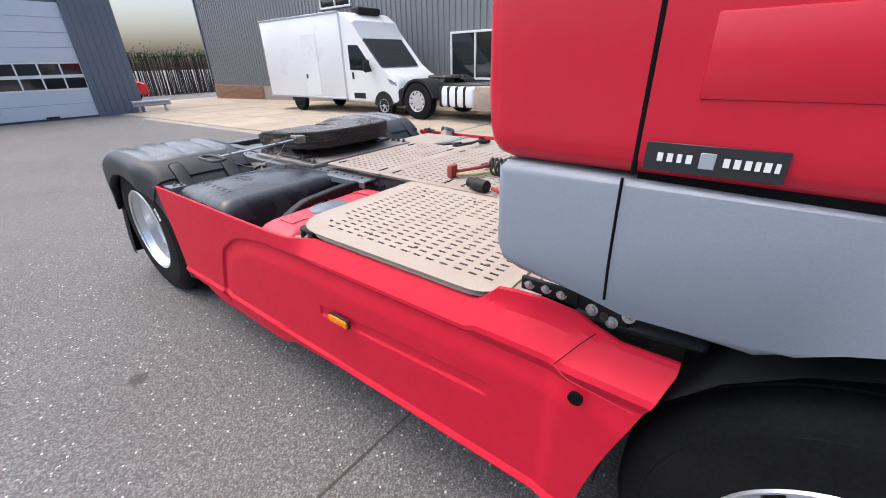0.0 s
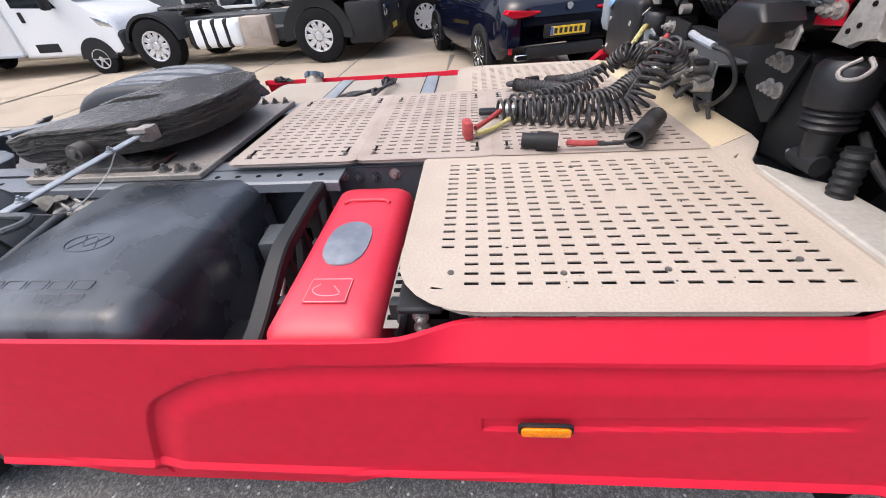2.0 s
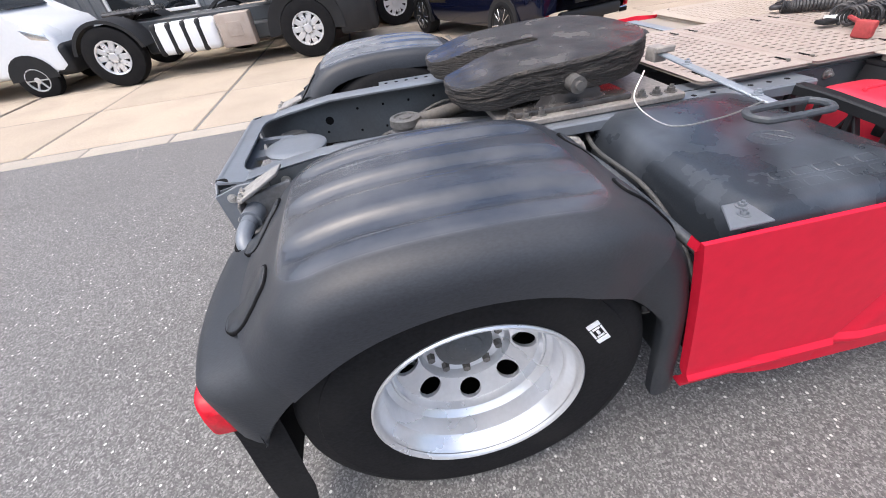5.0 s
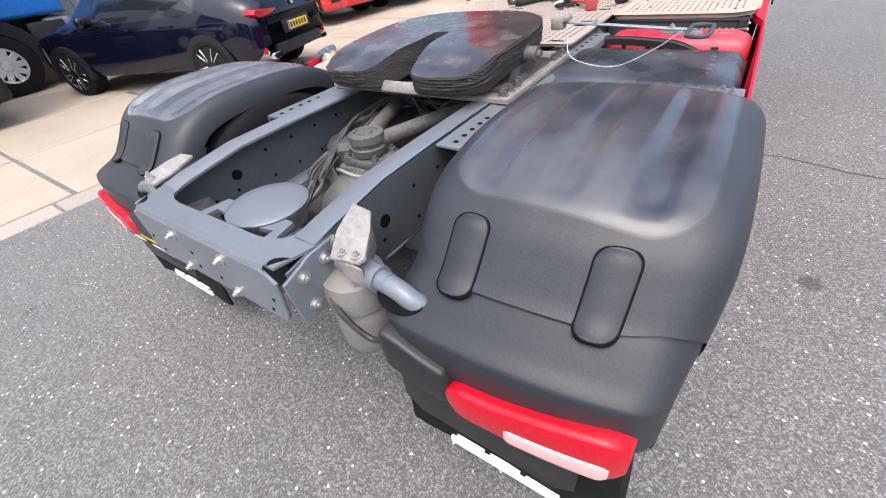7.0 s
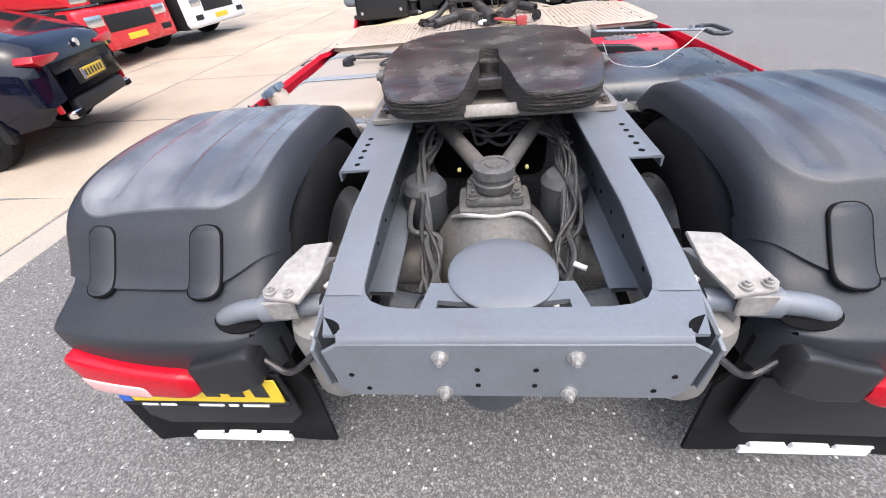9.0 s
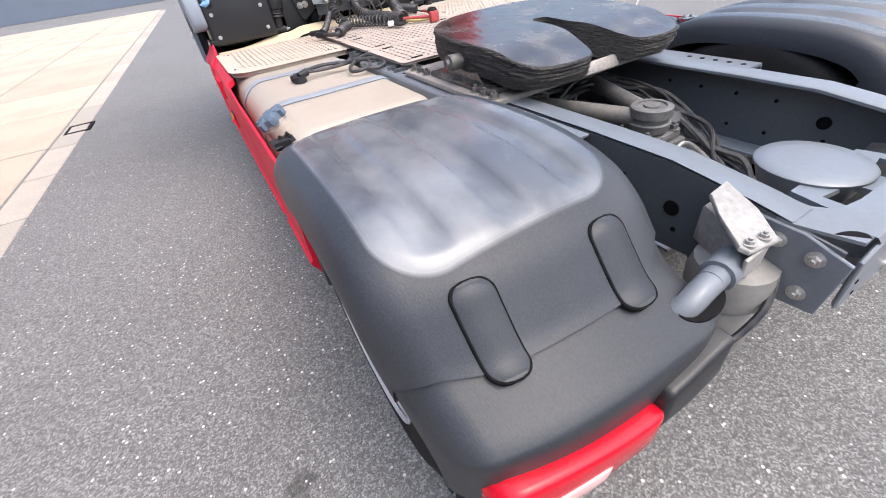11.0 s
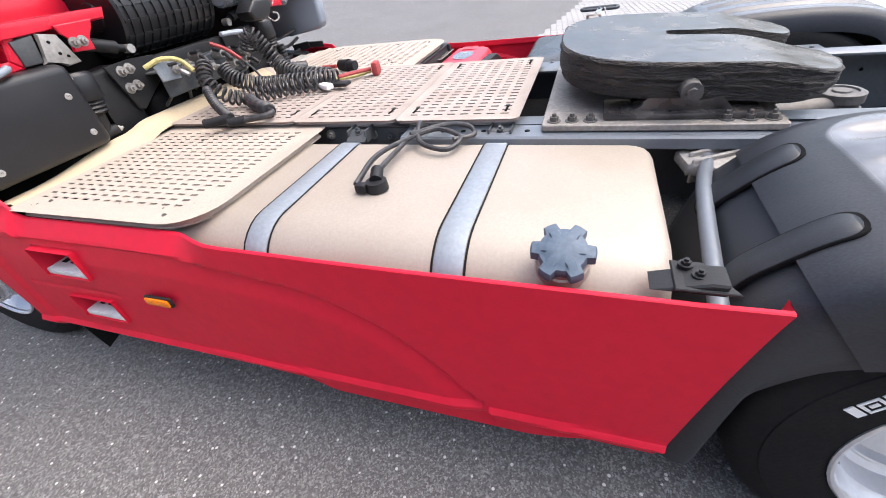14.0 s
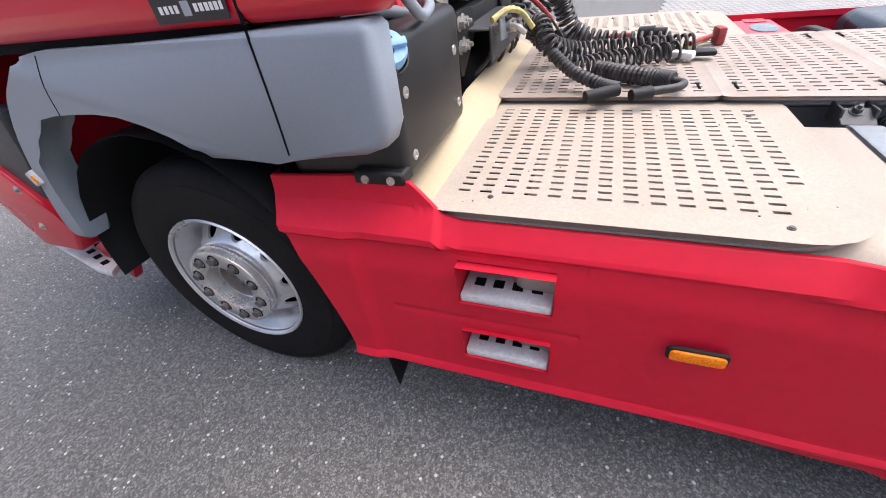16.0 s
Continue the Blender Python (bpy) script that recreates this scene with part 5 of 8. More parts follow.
levels = ((0.0, 0.988), (0.003, 0.998), (0.012, 1.006), (0.020, 0.998), (0.030, 1.004), (0.038, 0.996), (0.050, 1.004), (0.058, 0.994), (0.070, 1.000), (0.078, 0.988), (0.095, 0.985), (0.115, 0.965))
rows = []
for dz, k in levels:
    row = []
    for i, (x, y) in enumerate(loop):
        nz = noise.noise(Vector((x * 25, y * 25, dz * 60))) if dz > 0 else 0
        e = k + nz * 0.020
        row.append(tilt @ Vector((x * e, 0.72 + (y - 0.72) * e, plate_z(x, y) - dz * (1 - 0.35 * step01((0.45 - y) / 0.2)) + nz * 0.004)))
    rows.append(row)
b = bmesh.new()
vs = sheet(b, rows, closed=True)
bmesh.ops.recalc_face_normals(b, faces=b.faces[:])
add(bm, b, None, 1)
# top skin: a fine grid cut to the outline
b = bmesh.new()
tv = [b.verts.new(p) for p in rows[0]]
b.faces.new(tv)
bmesh.ops.triangulate(b, faces=b.faces[:])
for f in b.faces:
    if f.normal.z < 0:
        f.normal_flip()
add(bm, b, None, 0)
b = bmesh.new()
tv = [b.verts.new(p) for p in rows[-1]]
b.faces.new(tv)
bmesh.ops.triangulate(b, faces=b.faces[:])
add(bm, b, None, 1)
part("coupling_plate", bm, [M_GREASE, M_CRUST], fifth, "greasy horseshoe plate crusted with dried grease", 30)
bm = bmesh.new()
cyl(bm, tilt @ Vector((0, 0.71, 1.04)), tilt @ Vector((0, 0.71, 1.12)), 0.06, n=20)
rbox(bm, (0, 0.60, 1.06), (0.16, 0.10, 0.05), 0.01, 2)
part("locking_jaw", bm, M_GREASE, fifth)
bm = bmesh.new()
rbox(bm, (0, 0.40, 1.0), (0.22, 0.10, 0.05), 0.012, 2, (-25, 0, 0))
part("guide_ramp", bm, M_DUSTSTEEL, fifth)
# release lever with a looped handle
lever = child("release_lever", fifth, "flat steel release lever with looped handle")
lever.location = (0.026, 0.004, 0.010)
bm = bmesh.new()
rbox(bm, (0.43, 0.985, 1.13), (0.06, 0.05, 0.05), 0.008, 2)
rbox(bm, (0.47, 0.985, 1.15), (0.02, 0.07, 0.02), 0.004, 1)
part("clevis", bm, M_DUSTSTEEL, lever)
bm = bmesh.new()
a, bb = Vector((0.44, 0.985, 1.135)), Vector((0.955, 0.955, 1.110))
rbox(bm, tuple((a + bb) / 2), ((bb - a).length, 0.030, 0.008), 0.003, 1, (0, 2.8, -3.3))
bolt(bm, (0.60, 0.976, 1.130), (0, 0, 1), 0.009, 0.01)
bolt(bm, (0.90, 0.958, 1.116), (0, 0, 1), 0.009, 0.01)
part("bar", bm, M_STRAP, lever)
bm = bmesh.new()
ring = [(1.0 + 0.038 * math.cos(t) if True else 0, 0.955 + (0.065 if math.sin(t) > 0 else -0.065) * (1 if abs(math.sin(t)) > 0.15 else 0) + 0.038 * math.sin(t), 1.107) for t in (radians(a) for a in range(0, 360, 20))]
tube(bm, ring + [ring[0]], 0.009, 8, 4)
part("handle", bm, M_FRAMED, lever)
bm = bmesh.new()
tube(bm, [(0.95, 0.93, 1.118), (0.86, 0.90, 1.05), (0.72, 0.86, 0.99), (0.55, 0.85, 1.02), (0.50, 0.90, 1.10)], 0.0025, 5)
part("wire", bm, M_STEEL, lever)

# ---- deck plates ----
def slotted_plate(name, x0, x1, y0, y1, z, material, radii, nx, ny, label="", m=(0.05, 0.05, 0.045, 0.045), slot=(0.010, 0.030), rim=0.022, screws=(), cut=0, skip=1, blank=None):
    """A moulded plate with rows of real slots along y; m: margins at x0, x1, y0, y1."""
    bm = bmesh.new()
    ix0, ix1, iy0, iy1 = x0 + m[0], x1 - m[1], y0 + m[2], y1 - m[3]
    px, py = (ix1 - ix0) / nx, (iy1 - iy0) / ny
    sw, sl = slot
    dep = 0.003
    for i in range(nx):
        a = ix0 + px * i
        s0, s1 = a + (px - sw) / 2, a + (px + sw) / 2
        sheet(bm, [[(a, iy0, z), (a, iy1, z)], [(s0, iy0, z), (s0, iy1, z)]])
        sheet(bm, [[(s1, iy0, z), (s1, iy1, z)], [(a + px, iy0, z), (a + px, iy1, z)]])
        y = iy0
        first = skip if (i < 4 and cut < 0) or (i >= nx - 4 and cut > 0) else 0
        if cut and ((cut > 0 and i == nx - 1) or (cut < 0 and i == 0)):
            first = 1 + skip
        for j in range(min(first, 1), ny):
            c0 = iy0 + py * (j + 0.5) - sl / 2
            c1 = c0 + sl
            if blank and blank[0] < (s0 + s1) / 2 < blank[1] and blank[2] < (c0 + c1) / 2 < blank[3]:
                continue
            sheet(bm, [[(s0, y, z), (s0, c0, z)], [(s1, y, z), (s1, c0, z)]])
            w = [(s0, c0), (s1, c0), (s1, c1), (s0, c1)]
            sheet(bm, [[(q[0], q[1], z) for q in w], [(q[0], q[1], z - dep) for q in w]], closed=True)
            y = c1
        sheet(bm, [[(s0, y, z), (s0, iy1, z)], [(s1, y, z), (s1, iy1, z)]])
    out = rounded(x0, x1, y0, y1, radii, 6)
    cx, cy = (x0 + x1) / 2, (y0 + y1) / 2
    ring = [[(min(max(x, ix0), ix1), min(max(y, iy0), iy1), z) for x, y in out]]
    for g, d in ((-0.026, 0.0), (-0.016, -0.0015), (-0.007, -0.006), (-0.001, -0.014), (0.001, -rim), (-0.006, -rim - 0.003)) if rim > 0.01 else ((-0.010, 0.0), (-0.004, -0.0015), (0.0, -0.006), (0.001, -rim), (-0.006, -rim - 0.003)):
        ring.append([(x + math.copysign(g, x - cx), y + math.copysign(g, y - cy), z + d) for x, y in out])
    sheet(bm, ring, closed=True)
    bmesh.ops.remove_doubles(bm, verts=bm.verts[:], dist=0.00005)
    bmesh.ops.recalc_face_normals(bm, faces=bm.faces[:])
    bm.normal_update()
    for f in bm.faces:
        if f.normal.z < -0.3 and f.calc_center_median().z > z - 0.01:
            f.normal_flip()
    ob = part(name, bm, material, truck, label, 35)
    for sx, sy in screws:
        bm = bmesh.new()
        cyl(bm, (sx, sy, z - 0.002), (sx, sy, z + 0.003), 0.008, 0.007, 12)
        cyl(bm, (sx, sy, z), (sx, sy, z + 0.005), 0.005, n=6)
        part("screw", bm, M_CAST, ob)
    return ob


for ya, yb, zz, nn in ((1.225, 1.702, 1.002, 8), (1.716, 2.198, 1.003, 8), (2.212, 2.93, 1.004, 12)):
    slotted_plate("deck_plate", -0.436, 0.434, ya, yb, zz, M_BEIGE2, 0.03, 20, nn, "dusty slotted aluminium deck plate", (0.03, 0.03, 0.025, 0.03), (0.0115, 0.032), 0.0095)
slotted_plate("side_deck_plate", 0.446, 1.180, 1.990, 2.925, 1.000, M_BEIGE, [0.10, 0.02, 0.05, 0.17], 19, 15, "beige sun-bleached slotted side deck plate", (0.045, 0.042, 0.055, 0.022), (0.0105, 0.031), 0.03,
              [(1.09, 2.33), (1.08, 2.55), (1.05, 2.83), (1.085, 2.085), (0.55, 2.15), (0.55, 2.45), (0.55, 2.75), (0.62, 2.20)], 1, 1, (0.74, 0.81, 2.50, 2.64))
slotted_plate("side_deck_plate", -1.172, -0.442, 2.062, 2.925, 0.978, M_BEIGE, [0.02, 0.05, 0.15, 0.05], 19, 14, "beige sun-bleached slotted side deck plate", (0.062, 0.045, 0.055, 0.022), (0.0105, 0.031), 0.03,
              [(-1.15, 2.20), (-1.12, 2.80), (-0.55, 2.15), (-0.58, 2.6)], -1, 1)
# slots of the plates' handles
for y in (1.275, 1.655, 1.765, 2.15, 2.26):
    for x in (-0.34, 0.34):
        lock = child("locking_slot", truck)
        bm = bmesh.new()
        rbox(bm, (x, y, 1.0035), (0.055, 0.009, 0.006), 0.002, 1)
        part("slot", bm, M_DARK, lock)
        bm = bmesh.new()
        cyl(bm, (x + 0.034, y, 1.0), (x + 0.034, y, 1.0085), 0.009, 0.008, 12)
        part("lock_bolt", bm, M_CAST, lock)
# yellowed raised lip at the front of the deck
lip = child("deck_lip", truck, "yellowed plastic lip rising in front of the deck")
for xa, xb, zb0, yb in ((-1.165, -0.462, 0.974, 2.93), (-0.462, 0.434, 0.999, 2.93), (0.434, 1.155, 0.998, 2.93)):
    bm = bmesh.new()
    rows = []
    for k in range(17):
        x = xa + (xb - xa) * k / 16
        up = 0.044 * (1 - (step01((x - 0.42) / 0.26) if xa > 0 else step01((abs(x) - 0.62) / 0.42))) + 0.003
        zb = zb0 + (0.025 * step01((x + 0.60) / 0.13) if xa < -1 else 0)
        ye = 3.05 - (0.068 * step01((x - 0.47) / 0.12) if xa > 0 else 0.0)
        rows.append([(x, yb - 0.01, zb), (x, yb + 0.03, zb + 0.008), (x, ye - 0.05, zb + 0.6 * up), (x, ye - 0.015, zb + up), (x, ye, zb + up - 0.003), (x, ye + 0.006, zb + up - 0.05)])
    sheet(bm, rows)
    bmesh.ops.recalc_face_normals(bm, faces=bm.faces[:])
    part("lip_section", bm, M_BEIGE if xa > 0 else M_CREAM, lip, "", 60)
# black bearer under the right-hand plate's outer edge
bm = bmesh.new()
prism(bm, [(1.105, 0.90), (1.150, 0.90), (1.150, 0.906), (1.112, 0.906), (1.112, 0.972), (1.105, 0.972)], "y", 2.03, 2.94, 0.001, 1)
bearer = part("plate_bearer", bm, M_BLACK, truck, "black steel angle under the side plate")
for y in (2.10, 2.13, 2.18, 2.40, 2.72):
    bm = bmesh.new()
    bolt(bm, (1.112, y, 0.955), (1, 0, 0), 0.009, 0.010)
    part("bolt", bm, M_CAST, bearer)
# bare metal splash sheet, torn at its edge, and black bracket in front of the right-hand plate
bm = bmesh.new()
prism(bm, [(0.53, 2.955), (0.58, 3.03), (0.66, 3.075), (0.72, 3.135), (0.86, 3.142), (1.03, 3.145), (1.005, 3.082), (1.06, 3.090), (1.072, 3.075), (1.045, 3.040), (1.085, 3.048), (1.125, 3.035), (1.135, 2.955)], "z", 0.9935, 0.9975, 0.001, 1)
tube(bm, [(0.58, 3.000, 0.9968), (0.80, 3.004, 0.9972), (1.09, 2.998, 0.9968)], 0.006, 8)
part("splash_sheet", bm, M_SPLASH, truck, "bare dented aluminium splash sheet with a torn edge")
bm = bmesh.new()
rbox(bm, (1.145, 3.065, 1.008), (0.012, 0.16, 0.042), 0.004, 1)
rbox(bm, (1.138, 3.19, 1.000), (0.014, 0.16, 0.052), 0.004, 1, (-7, 0, 0))
rbox(bm, (1.09, 3.28, 0.965), (0.11, 0.30, 0.03), 0.01, 1, (6, 0, 0))
skbr = part("skirt_bracket", bm, M_BLACK, truck, "black perforated steel bracket")
skbr.location = (0, 0.01, 0.036)
for y, z in ((3.01, 1.010), (3.058, 1.012), (3.10, 1.010), (3.18, 0.992), (3.23, 0.975), (3.265, 1.005)):
    bm = bmesh.new()
    bolt(bm, (1.148, y, z), (1, 0, 0.2), 0.010, 0.011)
    part("bolt", bm, M_STEEL, skbr)
bm = bmesh.new()
rbox(bm, (-1.165, 3.09, 0.977), (0.06, 0.14, 0.036), 0.006, 1)
skbl = part("skirt_bracket", bm, M_BLACK, truck, "black steel bracket with two bolts")
skbl.location = (0, -0.03, 0.072)
for x in (-1.145, -1.095):
    bm = bmesh.new()
    bolt(bm, (-1.196, 3.09 + (x + 1.12) * 1.4, 0.975), (-1, 0, 0.2), 0.007, 0.006)
    part("bolt", bm, M_STEEL, skbl)

# ---- side skirts ----
TOP_R = [(0.55, 0.950), (1.88, 0.950), (1.98, 0.955), (2.10, 0.962), (2.16, 0.964), (2.87, 0.966), (2.90, 0.980), (2.945, 1.026), (3.0, 1.034), (3.08, 1.038), (3.167, 1.030), (3.218, 1.010), (3.277, 0.992), (3.45, 0.993)]
TOP_L = [(0.55, 0.948), (0.75, 0.942), (1.30, 0.942), (1.92, 0.946), (2.00, 0.952), (2.10, 0.948), (2.85, 0.950), (2.90, 0.962), (2.98, 1.040), (3.12, 1.050), (3.45, 1.032)]
ARCH_R = [(p.x, p.y) for p in smooth_path([(a, b, 0) for a, b in [(1.20, 0.42), (1.225, 0.50), (1.315, 0.70), (1.415, 0.785), (1.57, 0.85), (1.88, 0.885), (2.68, 0.89), (3.5, 0.895)]], 4)]
ARCH_L = [(p.x, p.y) for p in smooth_path([(a, b, 0) for a, b in [(1.17, 0.42), (1.22, 0.48), (1.38, 0.665), (1.53, 0.77), (1.70, 0.832), (1.95, 0.872), (2.29, 0.898), (3.16, 0.90), (3.5, 0.905)]], 4)]
STEPS = ((2.62, 2.86, 0.738, 0.858), (2.62, 2.86, 0.515, 0.628))


def arch_distance(arch, y, z):
    """How far a point of the skirt is from the moulded line."""
    best = 9.0
    for (y0, z0), (y1, z1) in zip(arch, arch[1:]):
        k = ((y - y0) * (y1 - y0) + (z - z0) * (z1 - z0)) / ((y1 - y0) ** 2 + (z1 - z0) ** 2)
        k = min(1, max(0, k))
        best = min(best, math.hypot(y - y0 - k * (y1 - y0), z - z0 - k * (z1 - z0)))
    return best


def skirt(s, top, arch, holes):
    root = child("side_skirt", truck, "matt red moulded side skirt")
    ys = sorted(set([0.605 + i * (3.40 - 0.605) / 480 for i in range(481)] + [v for h in holes for v in (h[0], h[1])]))
    zs = sorted(set([0.355, 0.375, 0.405, 0.425, 0.432, 0.440, 0.452] + [0.47 + 0.00625 * k for k in range(67)] + [v for h in holes for v in (h[2], h[3])]))
    bm = bmesh.new()
    rows, fold = [], 0.915
    for zi in zs:
        row = []
        for y0 in ys:
            t, bot = lerp_table(top, y0), 0.355 + 0.03 * step01((y0 - 1.9) / 0.5) - 0.045 * step01((y0 - 0.85) / 0.25) * step01((1.88 - y0) / 0.15)
            if zi <= 0.47:
                z = bot + (zi - 0.355) / (0.47 - 0.355) * (0.47 - bot)
            elif zi <= 0.80:
                z = zi
            else:
                u, zc = (zi - 0.80) / 0.0825, min(t - 0.066, fold)
                z = 0.80 + u / 0.5303 * (zc - 0.80) if u < 0.5303 else zc + (u - 0.5303) / 0.4697 * (t - zc)
            v = (z - 0.37) / (0.97 - 0.37)
            dy = 0.124 * (1 - v) ** 0.80 * max(0, 1 - (y0 - 0.605) / 0.35) if v < 1 else 0
            vf = min(1, max(0, v))
            dy += -(0.155 * (1 - vf ** 1.6)) * max(0, 1 - (3.40 - y0) / 0.45)
            y = y0 + dy
            x = 1.25
            a = lerp_table(arch, y)
            d = arch_distance(arch, y, z) * (1 if z < a and y > arch[0][0] else -1)
            # a sharp step in at the line, then a ramp back out
            x -= 0.013 * step01(d / 0.014) * (1 - step01((d - 0.016) / 0.085))
            # upper band leans in
            lean = step01((z - a) / 0.12) if y > 1.5 else 0
            x -= 0.008 * lean * step01((y - 1.5) / 0.6)
            up = max(0, z - min(t - 0.066, fold))
            x -= (0.046 * min(1, up / 0.066) + 0.12 * max(0, up - 0.066)) * step01((y - 1.96) / 0.18)
            # lower ledge
            x += 0.014 * step01((0.445 - z) / 0.02) - 0.03 * step01((0.425 - z) / 0.06)
            # flare round the front wheel
            x += 0.012 * step01((y - 3.12) / 0.06) * (1 - step01((z - a) / 0.05))
            # shallow pressed lines behind the marker lamp
            if s > 0 and 2.15 < y < 2.98:
                zl = 0.70 + 0.04 * (y - 2.2)
                x -= 0.007 * step01((zl - z) / 0.006) * step01((z - zl + 0.055) / 0.012) * step01((2.97 - y) / 0.04)
            if s < 0 and 2.55 < y < 3.07:
                for za in (0.878, 0.665):
                    x -= 0.004 * math.exp(-((z - za) / 0.01) ** 2)
            row.append((s * x, y, z))
        rows.append(row)
    # rolled top edge
    rows.append([(px - s * 0.003, py, pz + 0.002) for px, py, pz in rows[-1]])
    rows.append([(px - s * 0.008, py, pz + 0.000) for px, py, pz in rows[-1]])
    rows.append([(px - s * 0.004, py, pz - 0.03) for px, py, pz in rows[-1]])
    rows.insert(0, [(px - s * 0.03, py, pz + 0.01) for px, py, pz in rows[0]])
    vs = sheet(bm, rows)
    gone = [f for f in bm.faces for h in holes if h[0] - 1e-4 < f.calc_center_median().y < h[1] + 1e-4 and h[2] - 1e-4 < f.calc_center_median().z < h[3] + 1e-4]
    bmesh.ops.delete(bm, geom=list(set(gone)), context="FACES")
    # end returns
    for e in (0, -1):
        col = [r[e] for r in rows]
        sheet(bm, [col, [(px - s * 0.03, py - (0.0 if e else 0.0), pz) for px, py, pz in col]])
    bmesh.ops.recalc_face_normals(bm, faces=bm.faces[:])
    part("skirt_panel", bm, M_RED, root, "", 17)
    return root


skirt_r = skirt(1, TOP_R, ARCH_R, ())
skirt_l = skirt(-1, TOP_L, ARCH_L, STEPS)
for s in (-1, 1):
    bm = bmesh.new()
    prism(bm, [(s * 1.215, 0.40), (s * 0.80, 0.40), (s * 0.90, 0.22), (s * 1.19, 0.135)], "y", 3.175, 3.185, 0.002, 1)
    part("spray_flap", bm, M_RUBBER, truck, "black rubber spray flap behind the front wheel")
for y0, y1, z0, z1 in STEPS:
    step = child("access_step", skirt_l, "recessed step with a pale slotted tread")
    bm = bmesh.new()
    w = [(y0, z0), (y1, z0), (y1, z1), (y0, z1)]
    sheet(bm, [[(x, y0 + (y - y0) * 1.0, z) for y, z in w] for x in (-1.264, -1.25, -1.12)], closed=True)
    part("pocket", bm, M_RED, step)
    # near-black sheet closes the pocket, the recess's shade in its colour
    bm = bmesh.new()
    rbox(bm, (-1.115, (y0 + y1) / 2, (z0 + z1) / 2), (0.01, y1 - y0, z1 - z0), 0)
    part("pocket_shade", bm, M_DARK, step)
    bm = bmesh.new()
    rbox(bm, (-1.188, (y0 + y1) / 2, z0 + 0.012), (0.14, y1 - y0 - 0.004, 0.028), 0.008, 2)
    tread = part("tread", bm, M_STEPW, step)
    for k in range(4):
        bm = bmesh.new()
        rbox(bm, (-1.20, y0 + 0.045 + 0.05 * k, z0 + 0.0265), (0.03, 0.028, 0.003), 0.001, 1)
        part("tread_slot", bm, M_DARK, tread)
# small hole and seam of the right-hand skirt's front
bm = bmesh.new()
cyl(bm, (1.27, 3.217, 0.853), (1.28, 3.217, 0.853), 0.018, n=18)
part("jack_hole", bm, M_DARK, skirt_r)
bm = bmesh.new()
tube(bm, [(1.262, 3.15, 0.915), (1.276, 3.19, 0.901), (1.278, 3.27, 0.894), (1.278, 3.345, 0.886)], 0.0012, 5)
part("seam", bm, M_REDPL, skirt_r)
bm = bmesh.new()
tube(bm, [(1.264, 3.15, 0.915), (1.222, 3.19, 0.965), (1.204, 3.222, 1.004)], 0.0012, 5)
part("seam", bm, M_DARK, skirt_r)
for s, y, z, root in ((1, 2.293, 0.688, skirt_r), (-1, 2.305, 0.698, skirt_l)):
    mk = child("marker_lamp", root, "amber side marker lamp")
    bm = bmesh.new()
    prism(bm, rounded(y - 0.062, y + 0.062, z - 0.021, z + 0.021, 0.012, 3), "x", s * 1.262, s * 1.271, 0.002, 1)
    part("lamp_base", bm, M_BLACK, mk)
    bm = bmesh.new()
    prism(bm, rounded(y - 0.056, y + 0.056, z - 0.016, z + 0.016, 0.010, 3), "x", s * 1.270, s * 1.279, 0.005, 2)
    part("lens", bm, M_AMBER, mk)
# black corner brackets and small tubes at the skirts' rear ends
for s in (-1, 1):
    bm = bmesh.new()
    prism(bm, [(s * 1.228, 0.69), (s * 1.228, 0.80), (s * 1.14, 0.80), (s * 1.14, 0.74)], "z", 0.955, 0.962, 0.002, 1)
    if s < 0:
        prism(bm, [(0.71, 0.945), (0.84, 0.945), (0.74, 0.974), (0.71, 0.974)], "x", s * 1.222, s * 1.160, 0.004, 1)
    for px, py in ((1.19, 0.755), (1.16, 0.775)):
        bolt(bm, (s * px, py, 0.962 if s > 0 else 0.968), (0, 0, 1), 0.009, 0.010)
    part("corner_bracket", bm, M_BLACK if s < 0 else M_FRAME, truck, "bolted corner bracket")
    bm = bmesh.new()
    tube(bm, [(s * 0.42, 0.60, 0.86), (s * 0.55, 0.62, 0.90), (s * 0.75, 0.66, 0.90), (s * 1.15, 0.69, 0.86), (s * 1.22, 0.69, 0.84)], 0.020 if s < 0 else 0.015, 12)
    part("mudguard_tube", bm, M_FRAME if s < 0 else M_FRAMED, truck)
    bm = bmesh.new()
    prism(bm, [(s * 0.42, 0.50), (s * 0.52, 0.52), (s * 0.62, 0.60), (s * 0.60, 0.68), (s * 0.50, 0.70), (s * 0.42, 0.62)], "z", 0.87, 0.91, 0.01, 2)
    for k in range(3):
        rbox(bm, (s * (0.46 + 0.05 * k), 0.60, 0.885), (0.012, 0.16, 0.08), 0.004, 1, (0, 0, -s * 30))
    part("front_casting", bm, M_ALU, truck, "dirty cast aluminium bracket")

# hoses and a crumpled heat shield between mudguard and battery cover
for k, (y, z, r) in enumerate(((0.60, 0.80, 0.012), (0.645, 0.84, 0.009), (0.70, 0.79, 0.014), (0.73, 0.86, 0.008), (0.68, 0.72, 0.016))):
    bm = bmesh.new()
    tube(bm, [(0.45, y + 0.02, z + 0.04), (0.62, y - 0.015, z + 0.05 - 0.02 * (k % 2)), (0.85, y + 0.02, z), (1.05, y + 0.005, z - 0.05), (1.18, y - 0.02, z - 0.12)], r, 8)
    part("hose", bm, (M_CABLE, M_GREYCABLE, M_FRAMED, M_GREYCABLE, M_CABLE)[k], truck)
bm = bmesh.new()
random.seed(12)
